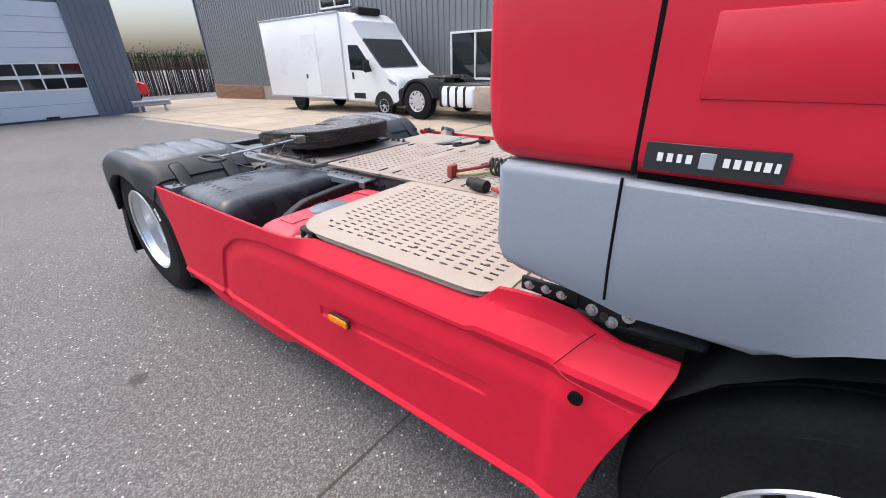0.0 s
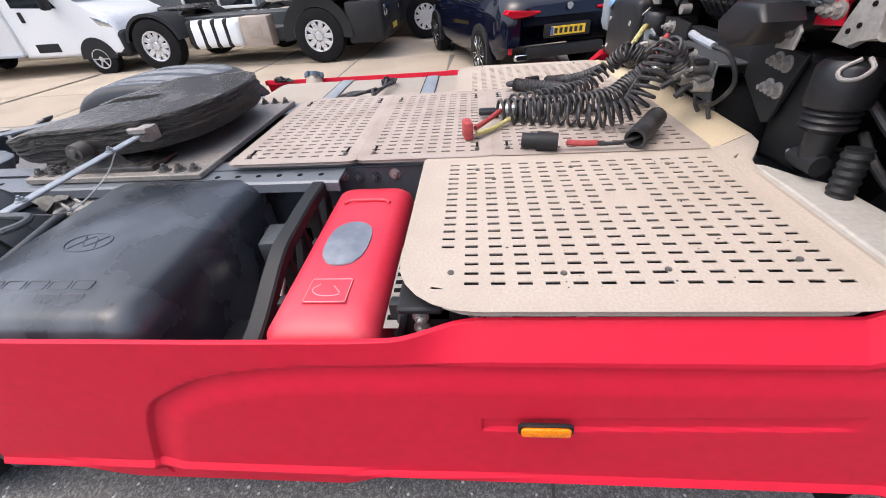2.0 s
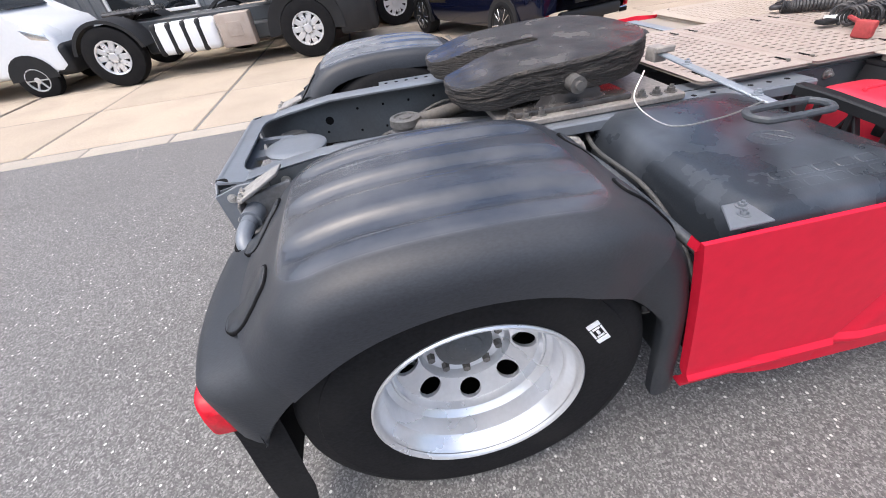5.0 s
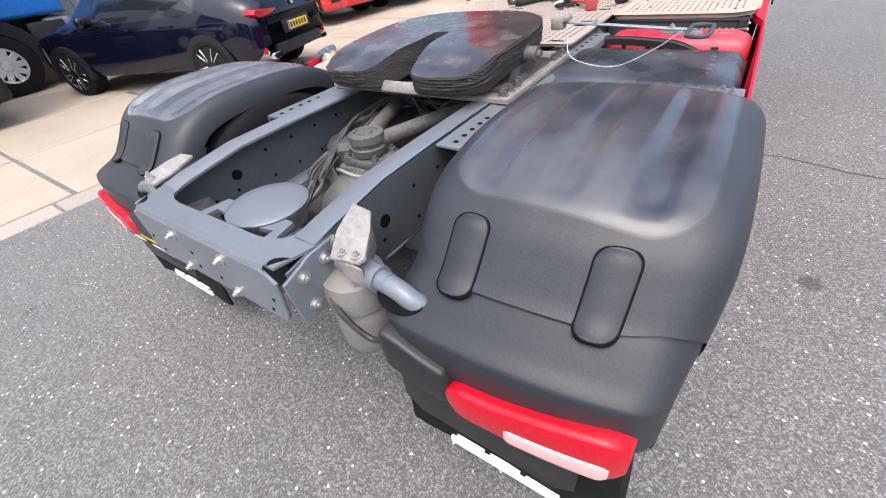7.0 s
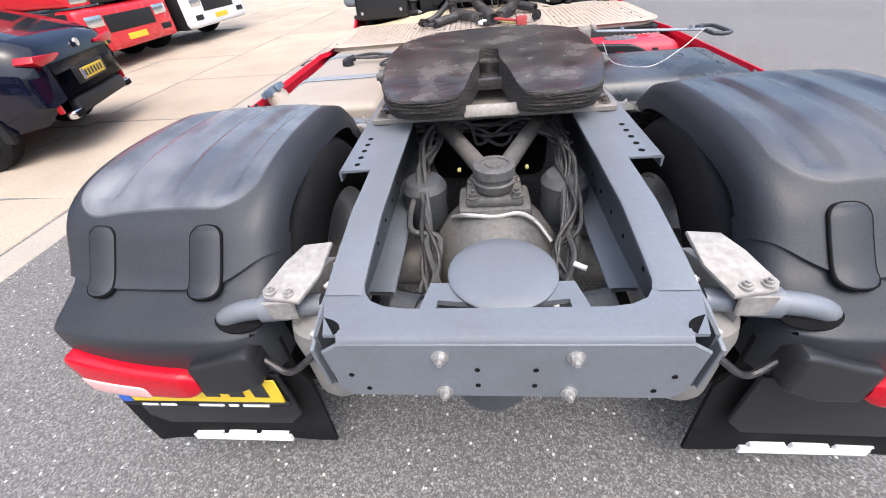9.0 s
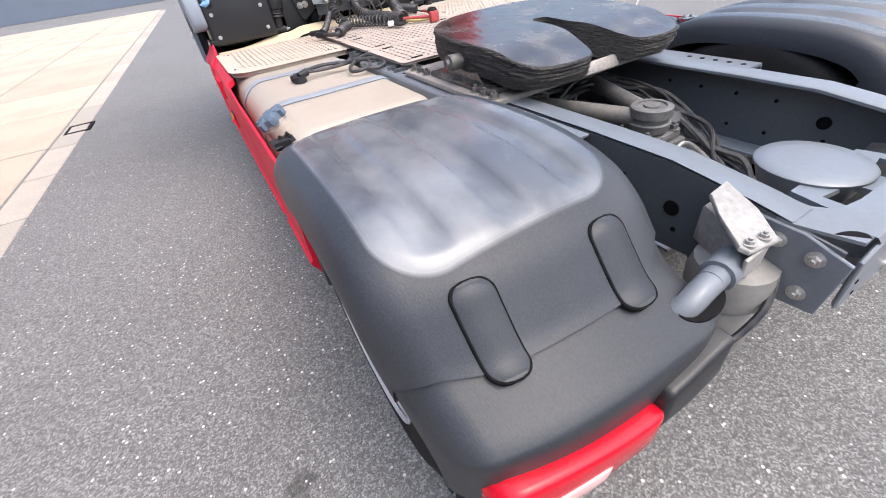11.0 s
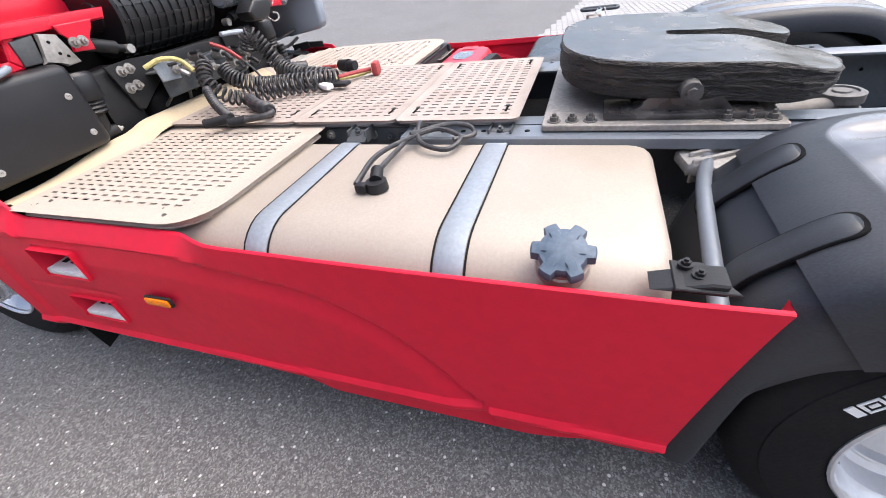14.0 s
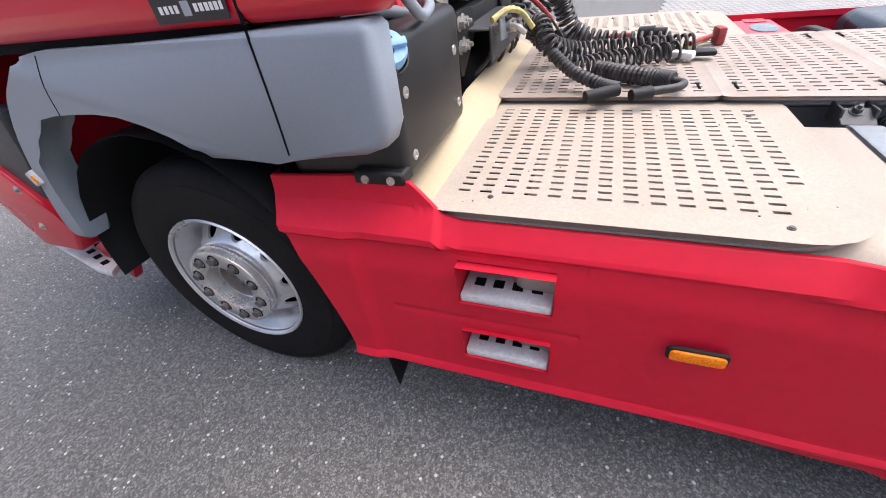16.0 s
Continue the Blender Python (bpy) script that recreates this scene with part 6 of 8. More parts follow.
sheet(bm, [[(0.47 + 0.035 * i, 0.51 + 0.028 * j - 0.01 * i, 0.945 - 0.004 * i + random.uniform(-0.012, 0.012)) for j in range(5)] for i in range(6)])
bmesh.ops.solidify(bm, geom=bm.faces[:], thickness=0.002)
part("heat_shield", bm, M_ALU, truck, "crumpled pale aluminium heat shield", 20)

# ---- fuel tank on the left ----
tank = child("fuel_tank", truck, "dusty aluminium fuel tank with two straps")
sec = rounded(-1.205, -0.52, 0.40, 0.952, [0.05, 0.15, 0.12, 0.05], 8)
rows = []
for y, g in ((0.775, 0.095), (0.778, 0.070), (0.787, 0.040), (0.803, 0.017), (0.826, 0.004), (0.85, 0.0), (2.70, 0.0), (2.72, 0.02)):
    rows.append([(x + (0.86 + x) * -g * 1.5, y, z + (0.67 - z) * g * 1.5) for x, z in sec])
bm = bmesh.new()
vs = sheet(bm, rows, closed=True)
bm.faces.new(vs[0])
bm.faces.new(vs[-1][::-1])
bmesh.ops.recalc_face_normals(bm, faces=bm.faces[:])
part("tank_body", bm, M_TANK, tank, "", 40)
for yc in (1.276, 1.866):
    bm = bmesh.new()
    sheet(bm, [[(-0.8625 + (x + 0.8625) * 1.004 - 0.0 + math.copysign(g, x + 0.86) * (1 if abs(x + 0.86) > 0.3 else 0), yc + dy, 0.676 + (z - 0.676) * 1.006 + (g if z > 0.7 else -g)) for x, z in sec] for dy, g in ((-0.038, -0.004), (-0.038, 0.002), (-0.034, 0.004), (0.034, 0.004), (0.038, 0.002), (0.038, -0.004))], closed=True)
    bmesh.ops.recalc_face_normals(bm, faces=bm.faces[:])
    st = part("strap", bm, M_STRAP, tank, "grey steel strap", 40)
    bm = bmesh.new()
    for dy in (-0.043, 0.043):
        sheet(bm, [[(-0.8625 + (x + 0.8625) * 1.005, yc + dy + e, 0.676 + (z - 0.676) * 1.007) for x, z in sec] for e in (-0.003, 0.003)], closed=True)
    part("strap_rubber", bm, M_RUBBER, st)
    bm = bmesh.new()
    rbox(bm, (-0.485, yc, 0.955), (0.07, 0.085, 0.008), 0.002, 1, (0, -25, 0))
    rbox(bm, (-0.455, yc - 0.04, 0.955), (0.08, 0.008, 0.05), 0.002, 1)
    rbox(bm, (-0.455, yc + 0.04, 0.955), (0.08, 0.008, 0.05), 0.002, 1)
    bolt(bm, (-0.47, yc, 0.965), (-0.4, 0, 1), 0.012, 0.016)
    part("strap_end", bm, M_FRAMED, st)
cap = child("filler_cap", tank, "faded blue-grey fuel cap with grips")
bm = bmesh.new()
ctr, up = Vector((-1.152, 1.008, 0.940)), Vector((-0.42, 0, 0.91)).normalized()
lathe(bm, [(-0.02, 0.060), (0.016, 0.058), (0.018, 0.053), (0.035, 0.052)], ctr, up, 28)
part("filler_neck", bm, M_TANK, cap)
bm = bmesh.new()
f = Matrix.Translation(ctr + up * 0.030) @ axis_frame(up)
b = bmesh.new()
ringp = []
for i in range(60):
    a = 2 * math.pi * i / 60
    r = 0.052 + 0.016 * step01((math.cos(6 * a) + 0.35) / 0.5)
    ringp.append((r * math.cos(a), r * math.sin(a)))
vs = sheet(b, [[(x * k, y * k, h) for x, y in ringp] for k, h in ((1, 0), (1, 0.024), (0.95, 0.030), (0.72, 0.032), (0.62, 0.036), (0.25, 0.037))], closed=True)
b.faces.new(vs[-1])
add(bm, b, f)
part("cap_grip", bm, M_FUELCAP, cap, "", 35)
sender = child("tank_sender", tank, "black cable plug and loose lead on the tank")
sender.location = (0.03, -0.02, 0)
bm = bmesh.new()
cyl(bm, (-0.93, 1.60, 0.955), (-0.93, 1.60, 0.985), 0.036, 0.033, 20)
cyl(bm, (-0.93, 1.60, 0.985), (-0.88, 1.615, 0.995), 0.020, n=12)
rbox(bm, (-0.955, 1.64, 0.972), (0.03, 0.035, 0.03), 0.006, 2)
part("plug", bm, M_BLACK, sender)
for pts in ([(-0.89, 1.61, 0.995), (-0.75, 1.62, 0.985), (-0.62, 1.61, 0.99), (-0.50, 1.60, 0.99), (-0.44, 1.56, 0.93)],
            [(-0.95, 1.66, 0.98), (-0.80, 1.66, 1.0), (-0.66, 1.62, 0.995), (-0.56, 1.52, 1.0), (-0.60, 1.42, 0.985), (-0.68, 1.45, 0.975), (-0.64, 1.56, 0.985), (-0.52, 1.60, 1.01), (-0.44, 1.62, 0.94)],
            [(-0.62, 1.60, 1.005), (-0.52, 1.50, 1.0), (-0.50, 1.42, 0.99), (-0.56, 1.38, 0.98), (-0.62, 1.44, 0.985)]):
    bm = bmesh.new()
    tube(bm, pts, 0.009, 8)
    part("lead", bm, M_CABLE, sender)

# ---- right-hand side boxes ----
batt = child("battery_cover", truck, "scuffed black plastic battery cover with embossed marks")
bm = bmesh.new()
rows = []
for k, (inx, z) in enumerate(((0.0, 0.45), (0.0, 0.890), (0.004, 0.912), (0.012, 0.930), (0.028, 0.950), (0.040, 0.960), (0.056, 0.965), (0.12, 0.977), (0.20, 0.990))):
    rows.append([(x, y, z) for x, y in rounded(0.455 + inx * 0.6, 1.215 - inx, 0.765 + inx, 1.365 - inx, 0.05, 5)])
vs = sheet(bm, rows, closed=True)
bm.faces.new(vs[-1])
bmesh.ops.recalc_face_normals(bm, faces=bm.faces[:])
part("cover_shell", bm, M_BATT, batt, "", 60)
emblem = child("emblem", batt, "embossed round maker's mark")
bm = bmesh.new()
pts = [(0.923 + 0.045 * math.cos(t), 1.064 + 0.065 * math.sin(t), 0.9905) for t in (radians(15 * i) for i in range(24))]
tube(bm, pts + [pts[0]], 0.0018, 6, 2)
part("emblem_ring", bm, M_BATT, emblem)
for pts in ([(0.953, 1.024, 0.9905), (0.893, 1.064, 0.9905), (0.953, 1.104, 0.9905)], [(0.893, 1.034, 0.9905), (0.943, 1.064, 0.9905), (0.893, 1.104, 0.9905)]):
    bm = bmesh.new()
    tube(bm, pts, 0.0018, 6, 3)
    part("emblem_stroke", bm, M_BATT, emblem)
for row_x in (1.09, 1.13):
    for k in range(5):
        y = 0.91 + 0.062 * k
        bm = bmesh.new()
        pts = rounded(row_x - 0.014, row_x + 0.014, y, y + 0.052, 0.006, 2)
        tube(bm, [(x, yy, 0.9778 - (x - 1.09) * 0.21) for x, yy in pts + [pts[0]]], 0.0016, 5, 1)
        part("embossed_mark", bm, M_BATT, batt)
bm = bmesh.new()
rows = []
random.seed(8)
for k in range(15):
    y = 0.80 + 0.035 * k
    h = random.uniform(-0.006, 0.006)
    rows.append([(0.43, y, 0.905 + h), (0.462, y, 0.925 + h), (0.485, y, 0.930)])
sheet(bm, rows)
part("worn_edge", bm, M_DUSTSTEEL, batt)

box = child("extinguisher_box", truck, "red plastic extinguisher box with an oval window")
bm = bmesh.new()
rows = []
for inx, z in ((0.0, 0.58), (0.0, 0.86), (0.008, 0.893), (0.025, 0.912), (0.05, 0.922), (0.09, 0.925)):
    rows.append([(x, y, z + 0.018 - 0.012 * step01((x - 1.08) / 0.13)) for x, y in rounded(0.50 + inx, 1.215 - inx, 1.655 + inx * 0.9, 1.925 - inx * 0.9, 0.045, 5)])
vs = sheet(bm, rows, closed=True)
bm.faces.new(vs[-1])
bmesh.ops.recalc_face_normals(bm, faces=bm.faces[:])
part("box_shell", bm, M_REDPL, box, "", 50)
bm = bmesh.new()
prism(bm, [(0.874 + 0.105 * math.copysign(abs(math.cos(t)) ** 0.8, math.cos(t)), 1.785 + 0.062 * math.copysign(abs(math.sin(t)) ** 0.8, math.sin(t))) for t in (radians(10 * i) for i in range(36))], "z", 0.938, 0.9465, 0.003, 1)
part("oval_window", bm, M_GLASSWIN, box, "cloudy grey oval window")
bm = bmesh.new()
rbox(bm, (1.078, 1.79, 0.9435), (0.085, 0.105, 0.004), 0.001, 1)
lab = part("label", bm, M_REDPL, box)
bm = bmesh.new()
pts = rounded(1.038, 1.118, 1.74, 1.84, 0.004, 1)
tube(bm, [(x, y, 0.9462) for x, y in pts + [pts[0]]], 0.0012, 4, 1)
tube(bm, [(1.058, 1.765, 0.9462), (1.078, 1.75, 0.9462), (1.098, 1.775, 0.9462), (1.093, 1.82, 0.9462), (1.063, 1.80, 0.9462)], 0.0016, 4, 3)
part("pictogram", bm, M_LABELPINK, lab, "pale pictogram outline")
bm = bmesh.new()
tube(bm, [(0.655, 1.715, 0.944), (0.640, 1.735, 0.946), (0.637, 1.79, 0.946), (0.640, 1.845, 0.946), (0.655, 1.865, 0.944)], 0.006, 8)
part("grip", bm, M_REDPL, box)
for x in (0.80, 1.06):
    bm = bmesh.new()
    rbox(bm, (x, 1.653, 0.87), (0.035, 0.018, 0.06), 0.005, 2)
    part("latch", bm, M_BLACK, box)
# ribbed black support between the boxes, air valve block with lever, slotted bracket under the deck
rib_sup = child("ribbed_support", truck, "ribbed black cast support")
def truss_top(x):
    return 0.945 - 0.015 * step01((x - 0.6) / 0.3) - 0.11 * step01((x - 0.84) / 0.34)


for k in range(6):
    x = 0.50 + 0.125 * k
    bm = bmesh.new()
    prism(bm, [(x - 0.012, 0.64), (x + 0.012, 0.64), (x + 0.009, truss_top(x)), (x - 0.009, truss_top(x))], "y", 1.565, 1.605, 0.003, 1)
    part("rib", bm, M_BLACK, rib_sup)
    if k < 5:
        bm = bmesh.new()
        x1, za, zb = x + 0.125, (0.66 if k % 2 else truss_top(x) - 0.02), (truss_top(x + 0.125) - 0.02 if k % 2 else 0.66)
        prism(bm, [(x, za - 0.012), (x1, zb - 0.012), (x1, zb + 0.012), (x, za + 0.012)], "y", 1.572, 1.598, 0.003, 1)
        part("diagonal", bm, M_BLACK, rib_sup)
bm = bmesh.new()
sheet(bm, [[(x, 1.560 + dy, truss_top(x) + dz) for dy, dz in ((0, -0.022), (0, 0.010), (0.006, 0.016), (0.044, 0.016), (0.050, 0.010), (0.050, -0.022))] for x in [0.42 + 0.03 * i for i in range(26)]], closed=True)
tube(bm, [(1.165, 1.585, truss_top(1.17)), (1.178, 1.585, 0.79), (1.18, 1.585, 0.64)], 0.018, 8)
part("upper_bead", bm, M_BLACK, rib_sup)
bm = bmesh.new()
rbox(bm, (0.80, 1.585, 0.645), (0.76, 0.05, 0.03), 0.006, 1)
part("lower_rail", bm, M_BLACK, rib_sup)
valve = child("valve_block", truck, "grimy valve block with a lever")
bm = bmesh.new()
rbox(bm, (0.66, 1.455, 0.80), (0.13, 0.10, 0.08), 0.008, 2, (0, 0, 6))
part("body", bm, M_FRAMED, valve)
bm = bmesh.new()
lathe(bm, [(0, 0.001), (0, 0.028)] + [(0.008 * k, 0.028 if k % 2 else 0.024) for k in range(1, 9)] + [(0.07, 0.001)], (0.74, 1.47, 0.765), (1, 0, -0.1), 18)
part("threaded_end", bm, M_STEEL, valve)
bm = bmesh.new()
tube(bm, [(0.76, 1.51, 0.80), (0.82, 1.515, 0.76), (0.90, 1.515, 0.70)], 0.010, 10)
cyl(bm, (0.90, 1.515, 0.705), (0.925, 1.515, 0.68), 0.020, 0.022, 14)
part("lever", bm, M_STEEL, valve)
bm = bmesh.new()
rbox(bm, (0.80, 1.45, 0.60), (0.70, 0.30, 0.02), 0.004, 1)
rbox(bm, (1.02, 1.45, 0.64), (0.24, 0.20, 0.06), 0.01, 1)
part("floor_tray", bm, M_BLACK, truck)
bm = bmesh.new()
rbox(bm, (1.03, 1.955, 0.925), (0.30, 0.034, 0.004), 0.001, 1)
sstrip = part("slotted_strip", bm, M_DUSTSTEEL, truck, "dusty slotted metal strip")
for k in range(9):
    bm = bmesh.new()
    rbox(bm, (0.91 + 0.03 * k, 1.955, 0.9275), (0.014, 0.024, 0.002), 0)
    part("slot", bm, M_DARK, sstrip)
ubr = child("deck_support", truck, "black cast deck support arm")
bm = bmesh.new()
rbox(bm, (0.80, 1.965, 0.88), (0.74, 0.020, 0.16), 0.006, 1, (-14, 0, 0))
part("web", bm, M_BLACK, ubr)
bm = bmesh.new()
rbox(bm, (0.80, 2.02, 0.962), (0.74, 0.10, 0.02), 0.006, 1)
part("top_flange", bm, M_BLACK, ubr)
bm = bmesh.new()
rbox(bm, (1.14, 2.02, 0.90), (0.03, 0.14, 0.14), 0.008, 2)
part("end_plate", bm, M_BLACK, ubr)
bm = bmesh.new()
prism(bm, [(0.48, 0.955), (1.14, 0.955), (1.14, 0.90), (0.95, 0.86), (0.60, 0.86), (0.48, 0.80)], "y", 2.00, 2.03, 0.004, 1)
part("rib", bm, M_BLACK, ubr)
for p in ((1.158, 2.02, 0.94), (1.158, 2.02, 0.905), (1.158, 2.14, 0.95), (1.158, 2.18, 0.94), (1.158, 2.205, 0.955), (1.158, 2.36, 0.955)):
    bm = bmesh.new()
    bolt(bm, p, (1, 0, 0), 0.012, 0.015)
    part("bolt", bm, M_STEEL, ubr)
bm = bmesh.new()
rbox(bm, (1.145, 2.48, 0.945), (0.02, 0.92, 0.045), 0.004, 1)
rbox(bm, (0.80, 2.48, 0.88), (0.66, 0.86, 0.10), 0.02, 2)
part("deck_bearer", bm, M_BLACK, truck)

# ---- cab ----
cab = child("cab", truck, "red sleeper cab with grey lower panels")


def cab_side(s, zb):
    """The red side of the cab above the grey sill, with its rounded rear corner and door gap."""
    bm = bmesh.new()
    prof = []
    prof += [(s * 1.12, 3.24), (s * 1.135, 2.98), (s * 1.155, 2.935)]
    for a in range(0, 91, 15):
        q = radians(a)
        prof.append((s * (1.20 + 0.05 * math.sin(q)), 2.968 - 0.05 * math.cos(q)))
    gap = 3.245
    prof += [(s * 1.25, 3.10), (s * 1.25, gap - 0.004)]
    prof2 = [(s * 1.25, gap + 0.004), (s * 1.252, 3.6), (s * 1.255, 4.30), (s * 1.24, 4.9), (s * 1.15, 5.10)]
    for pr, dz in ((prof, 0), (prof2, 0)):
        rows = []
        for z, inn in ((zb, 0.022), (zb + 0.012, 0.006), (zb + 0.03, 0.0), (zb + 0.06, 0.0), (zb + 0.12, 0.0), (2.2, 0.0), (2.9, 0.03), (3.5, 0.08)):
            rows.append([(x - s * inn, y + (inn if y < 3.1 else 0) + (0.018 * step01((zb + 0.10 - z) / 0.10) * step01((3.12 - y) / 0.1)), z) for x, y in pr])
        sheet(bm, rows)
    bmesh.ops.recalc_face_normals(bm, faces=bm.faces[:])
    return part("side_panel", bm, M_CABRED, cab, "", 40)


for s, zb in ((1, 1.402), (-1, 1.400)):
    cab_side(s, zb)
    bm = bmesh.new()
    tube(bm, [(s * 1.247, 3.245, zb), (s * 1.247, 3.25, 2.6)], 0.005, 6)
    rbox(bm, (s * 1.20, 4.1, zb + 0.35), (0.06, 1.7, 0.75), 0, 1)
    part("door_gap", bm, M_DARK, cab)
    # thin raised red rectangle on the rear quarter / door
    bm = bmesh.new()
    rbox(bm, (s * 1.2505, 3.62, zb + 0.19), (0.008, 0.60, 0.12), 0.004, 2)
    part("door_rectangle", bm, M_CABRED, cab)
    sill = child("sill_panel", truck, "pale grey plastic wing panel round the front wheel")
    top = zb - 0.006
    low = zb - 0.265
    drop = 0.112
    arch = [(4.36, 0.62), (4.345, 0.73), (4.325, 0.84), (4.285, 0.95), (4.21, 1.045), (4.10, 1.095), (3.93, 1.112), (3.76, 1.106), (3.60, 1.055), (3.50, 0.995)]
    tr = 2.968
    out = [(tr, top - 0.016), (tr + 0.016, top), (3.60, top - 0.012)]
    out += [(p.x, p.y) for p in smooth_path([(3.92, top - 0.012, 0), (4.03, top - 0.028, 0), (4.115, top - 0.075, 0), (4.20, 1.26, 0), (4.30, 1.14, 0), (4.375, 0.99, 0), (4.425, 0.85, 0), (4.44, 0.735, 0)], 3)]
    inner = [(p.x, p.y + drop) for p in smooth_path([(a, b, 0) for a, b in arch], 2)] + [(3.28, low - 0.025), (tr + 0.07, low + 0.002), (tr + 0.02, low + 0.02), (tr + 0.002, low + 0.06)]
    bm = bmesh.new()
    prism(bm, out + inner, "x", s * 1.16, s * 1.262, 0.024, 4)
    part("panel", bm, M_CABGREY, sill, "", 60)
    bm = bmesh.new()
    sy = 3.232
    tube(bm, [(s * 1.262, sy, top), (s * 1.262, sy + 0.002, low + 0.1), (s * 1.262, sy + 0.006, low + 0.0)], 0.003, 5)
    part("seam", bm, M_DARK, sill)
    bm = bmesh.new()
    tube(bm, [(s * 1.2615, 3.925, top - 0.02), (s * 1.2615, 3.975, zb - 0.10), (s * 1.2615, 3.995, zb - 0.18)], 0.002, 5)
    part("seam", bm, M_DARK, sill)
    bm = bmesh.new()
    rows = []
    for k in range(15):
        t = radians(185 - k * 13.5)
        rows.append([(s * x, FRONT_Y + 0.02 + 0.56 * math.cos(t), AXLE_Z + 0.02 + 0.60 * math.sin(t)) for x in (0.60, 1.20, 1.225)])
    sheet(bm, rows)
    part("wheel_arch", bm, M_BLACK, truck, "black plastic wheel arch liner", 60)
    # company sign with plain bars for its lettering
    sign = child("sign", cab, "black name sign with white lettering bars and a small shield")
    sc = (s * 1.2565, 3.358, zb + 0.038)
    bm = bmesh.new()
    rbox(bm, sc, (0.003, 0.195, 0.048), 0.001, 1)
    part("sign_sheet", bm, M_SIGNBLACK, sign)
    for dy, w in ((-0.073, 0.010), (-0.058, 0.010), (-0.044, 0.008), (-0.030, 0.010), (0.022, 0.010), (0.036, 0.010), (0.050, 0.010), (0.062, 0.008), (0.074, 0.010), (0.086, 0.007)):
        bm = bmesh.new()
        rbox(bm, (s * 1.2585, sc[1] + dy * s, sc[2]), (0.002, w * 0.85, 0.014), 0)
        part("lettering_bar", bm, M_WHITEBAR, sign)
    bm = bmesh.new()
    rbox(bm, (s * 1.2588, sc[1] - 0.004 * s, sc[2]), (0.002, 0.022, 0.026), 0.003, 1)
    part("shield", bm, M_SIGNGREY, sign)
bm = bmesh.new()
rbox(bm, (0, 3.42, 2.55), (2.36, 0.04, 1.95), 0.02, 2)
part("rear_wall", bm, M_FRAMED, cab)
bm = bmesh.new()
rbox(bm, (0, 4.1, 3.55), (2.4, 2.1, 0.15), 0.06, 3)
part("roof", bm, M_CABRED, cab)
bm = bmesh.new()
rbox(bm, (0, 5.12, 2.2), (2.36, 0.08, 2.7), 0.04, 2)
part("front", bm, M_CABRED, cab)
bm = bmesh.new()
rbox(bm, (0, 4.42, 1.50), (2.1, 1.9, 0.14), 0.05, 2)
rbox(bm, (0, 3.46, 1.52), (2.2, 0.12, 0.20), 0.03, 2)
part("floor", bm, M_CABRED, cab)
bm = bmesh.new()
rbox(bm, (0, 4.90, 0.75), (2.12, 0.42, 0.8), 0.08, 3)
part("bumper", bm, M_CABRED, cab)
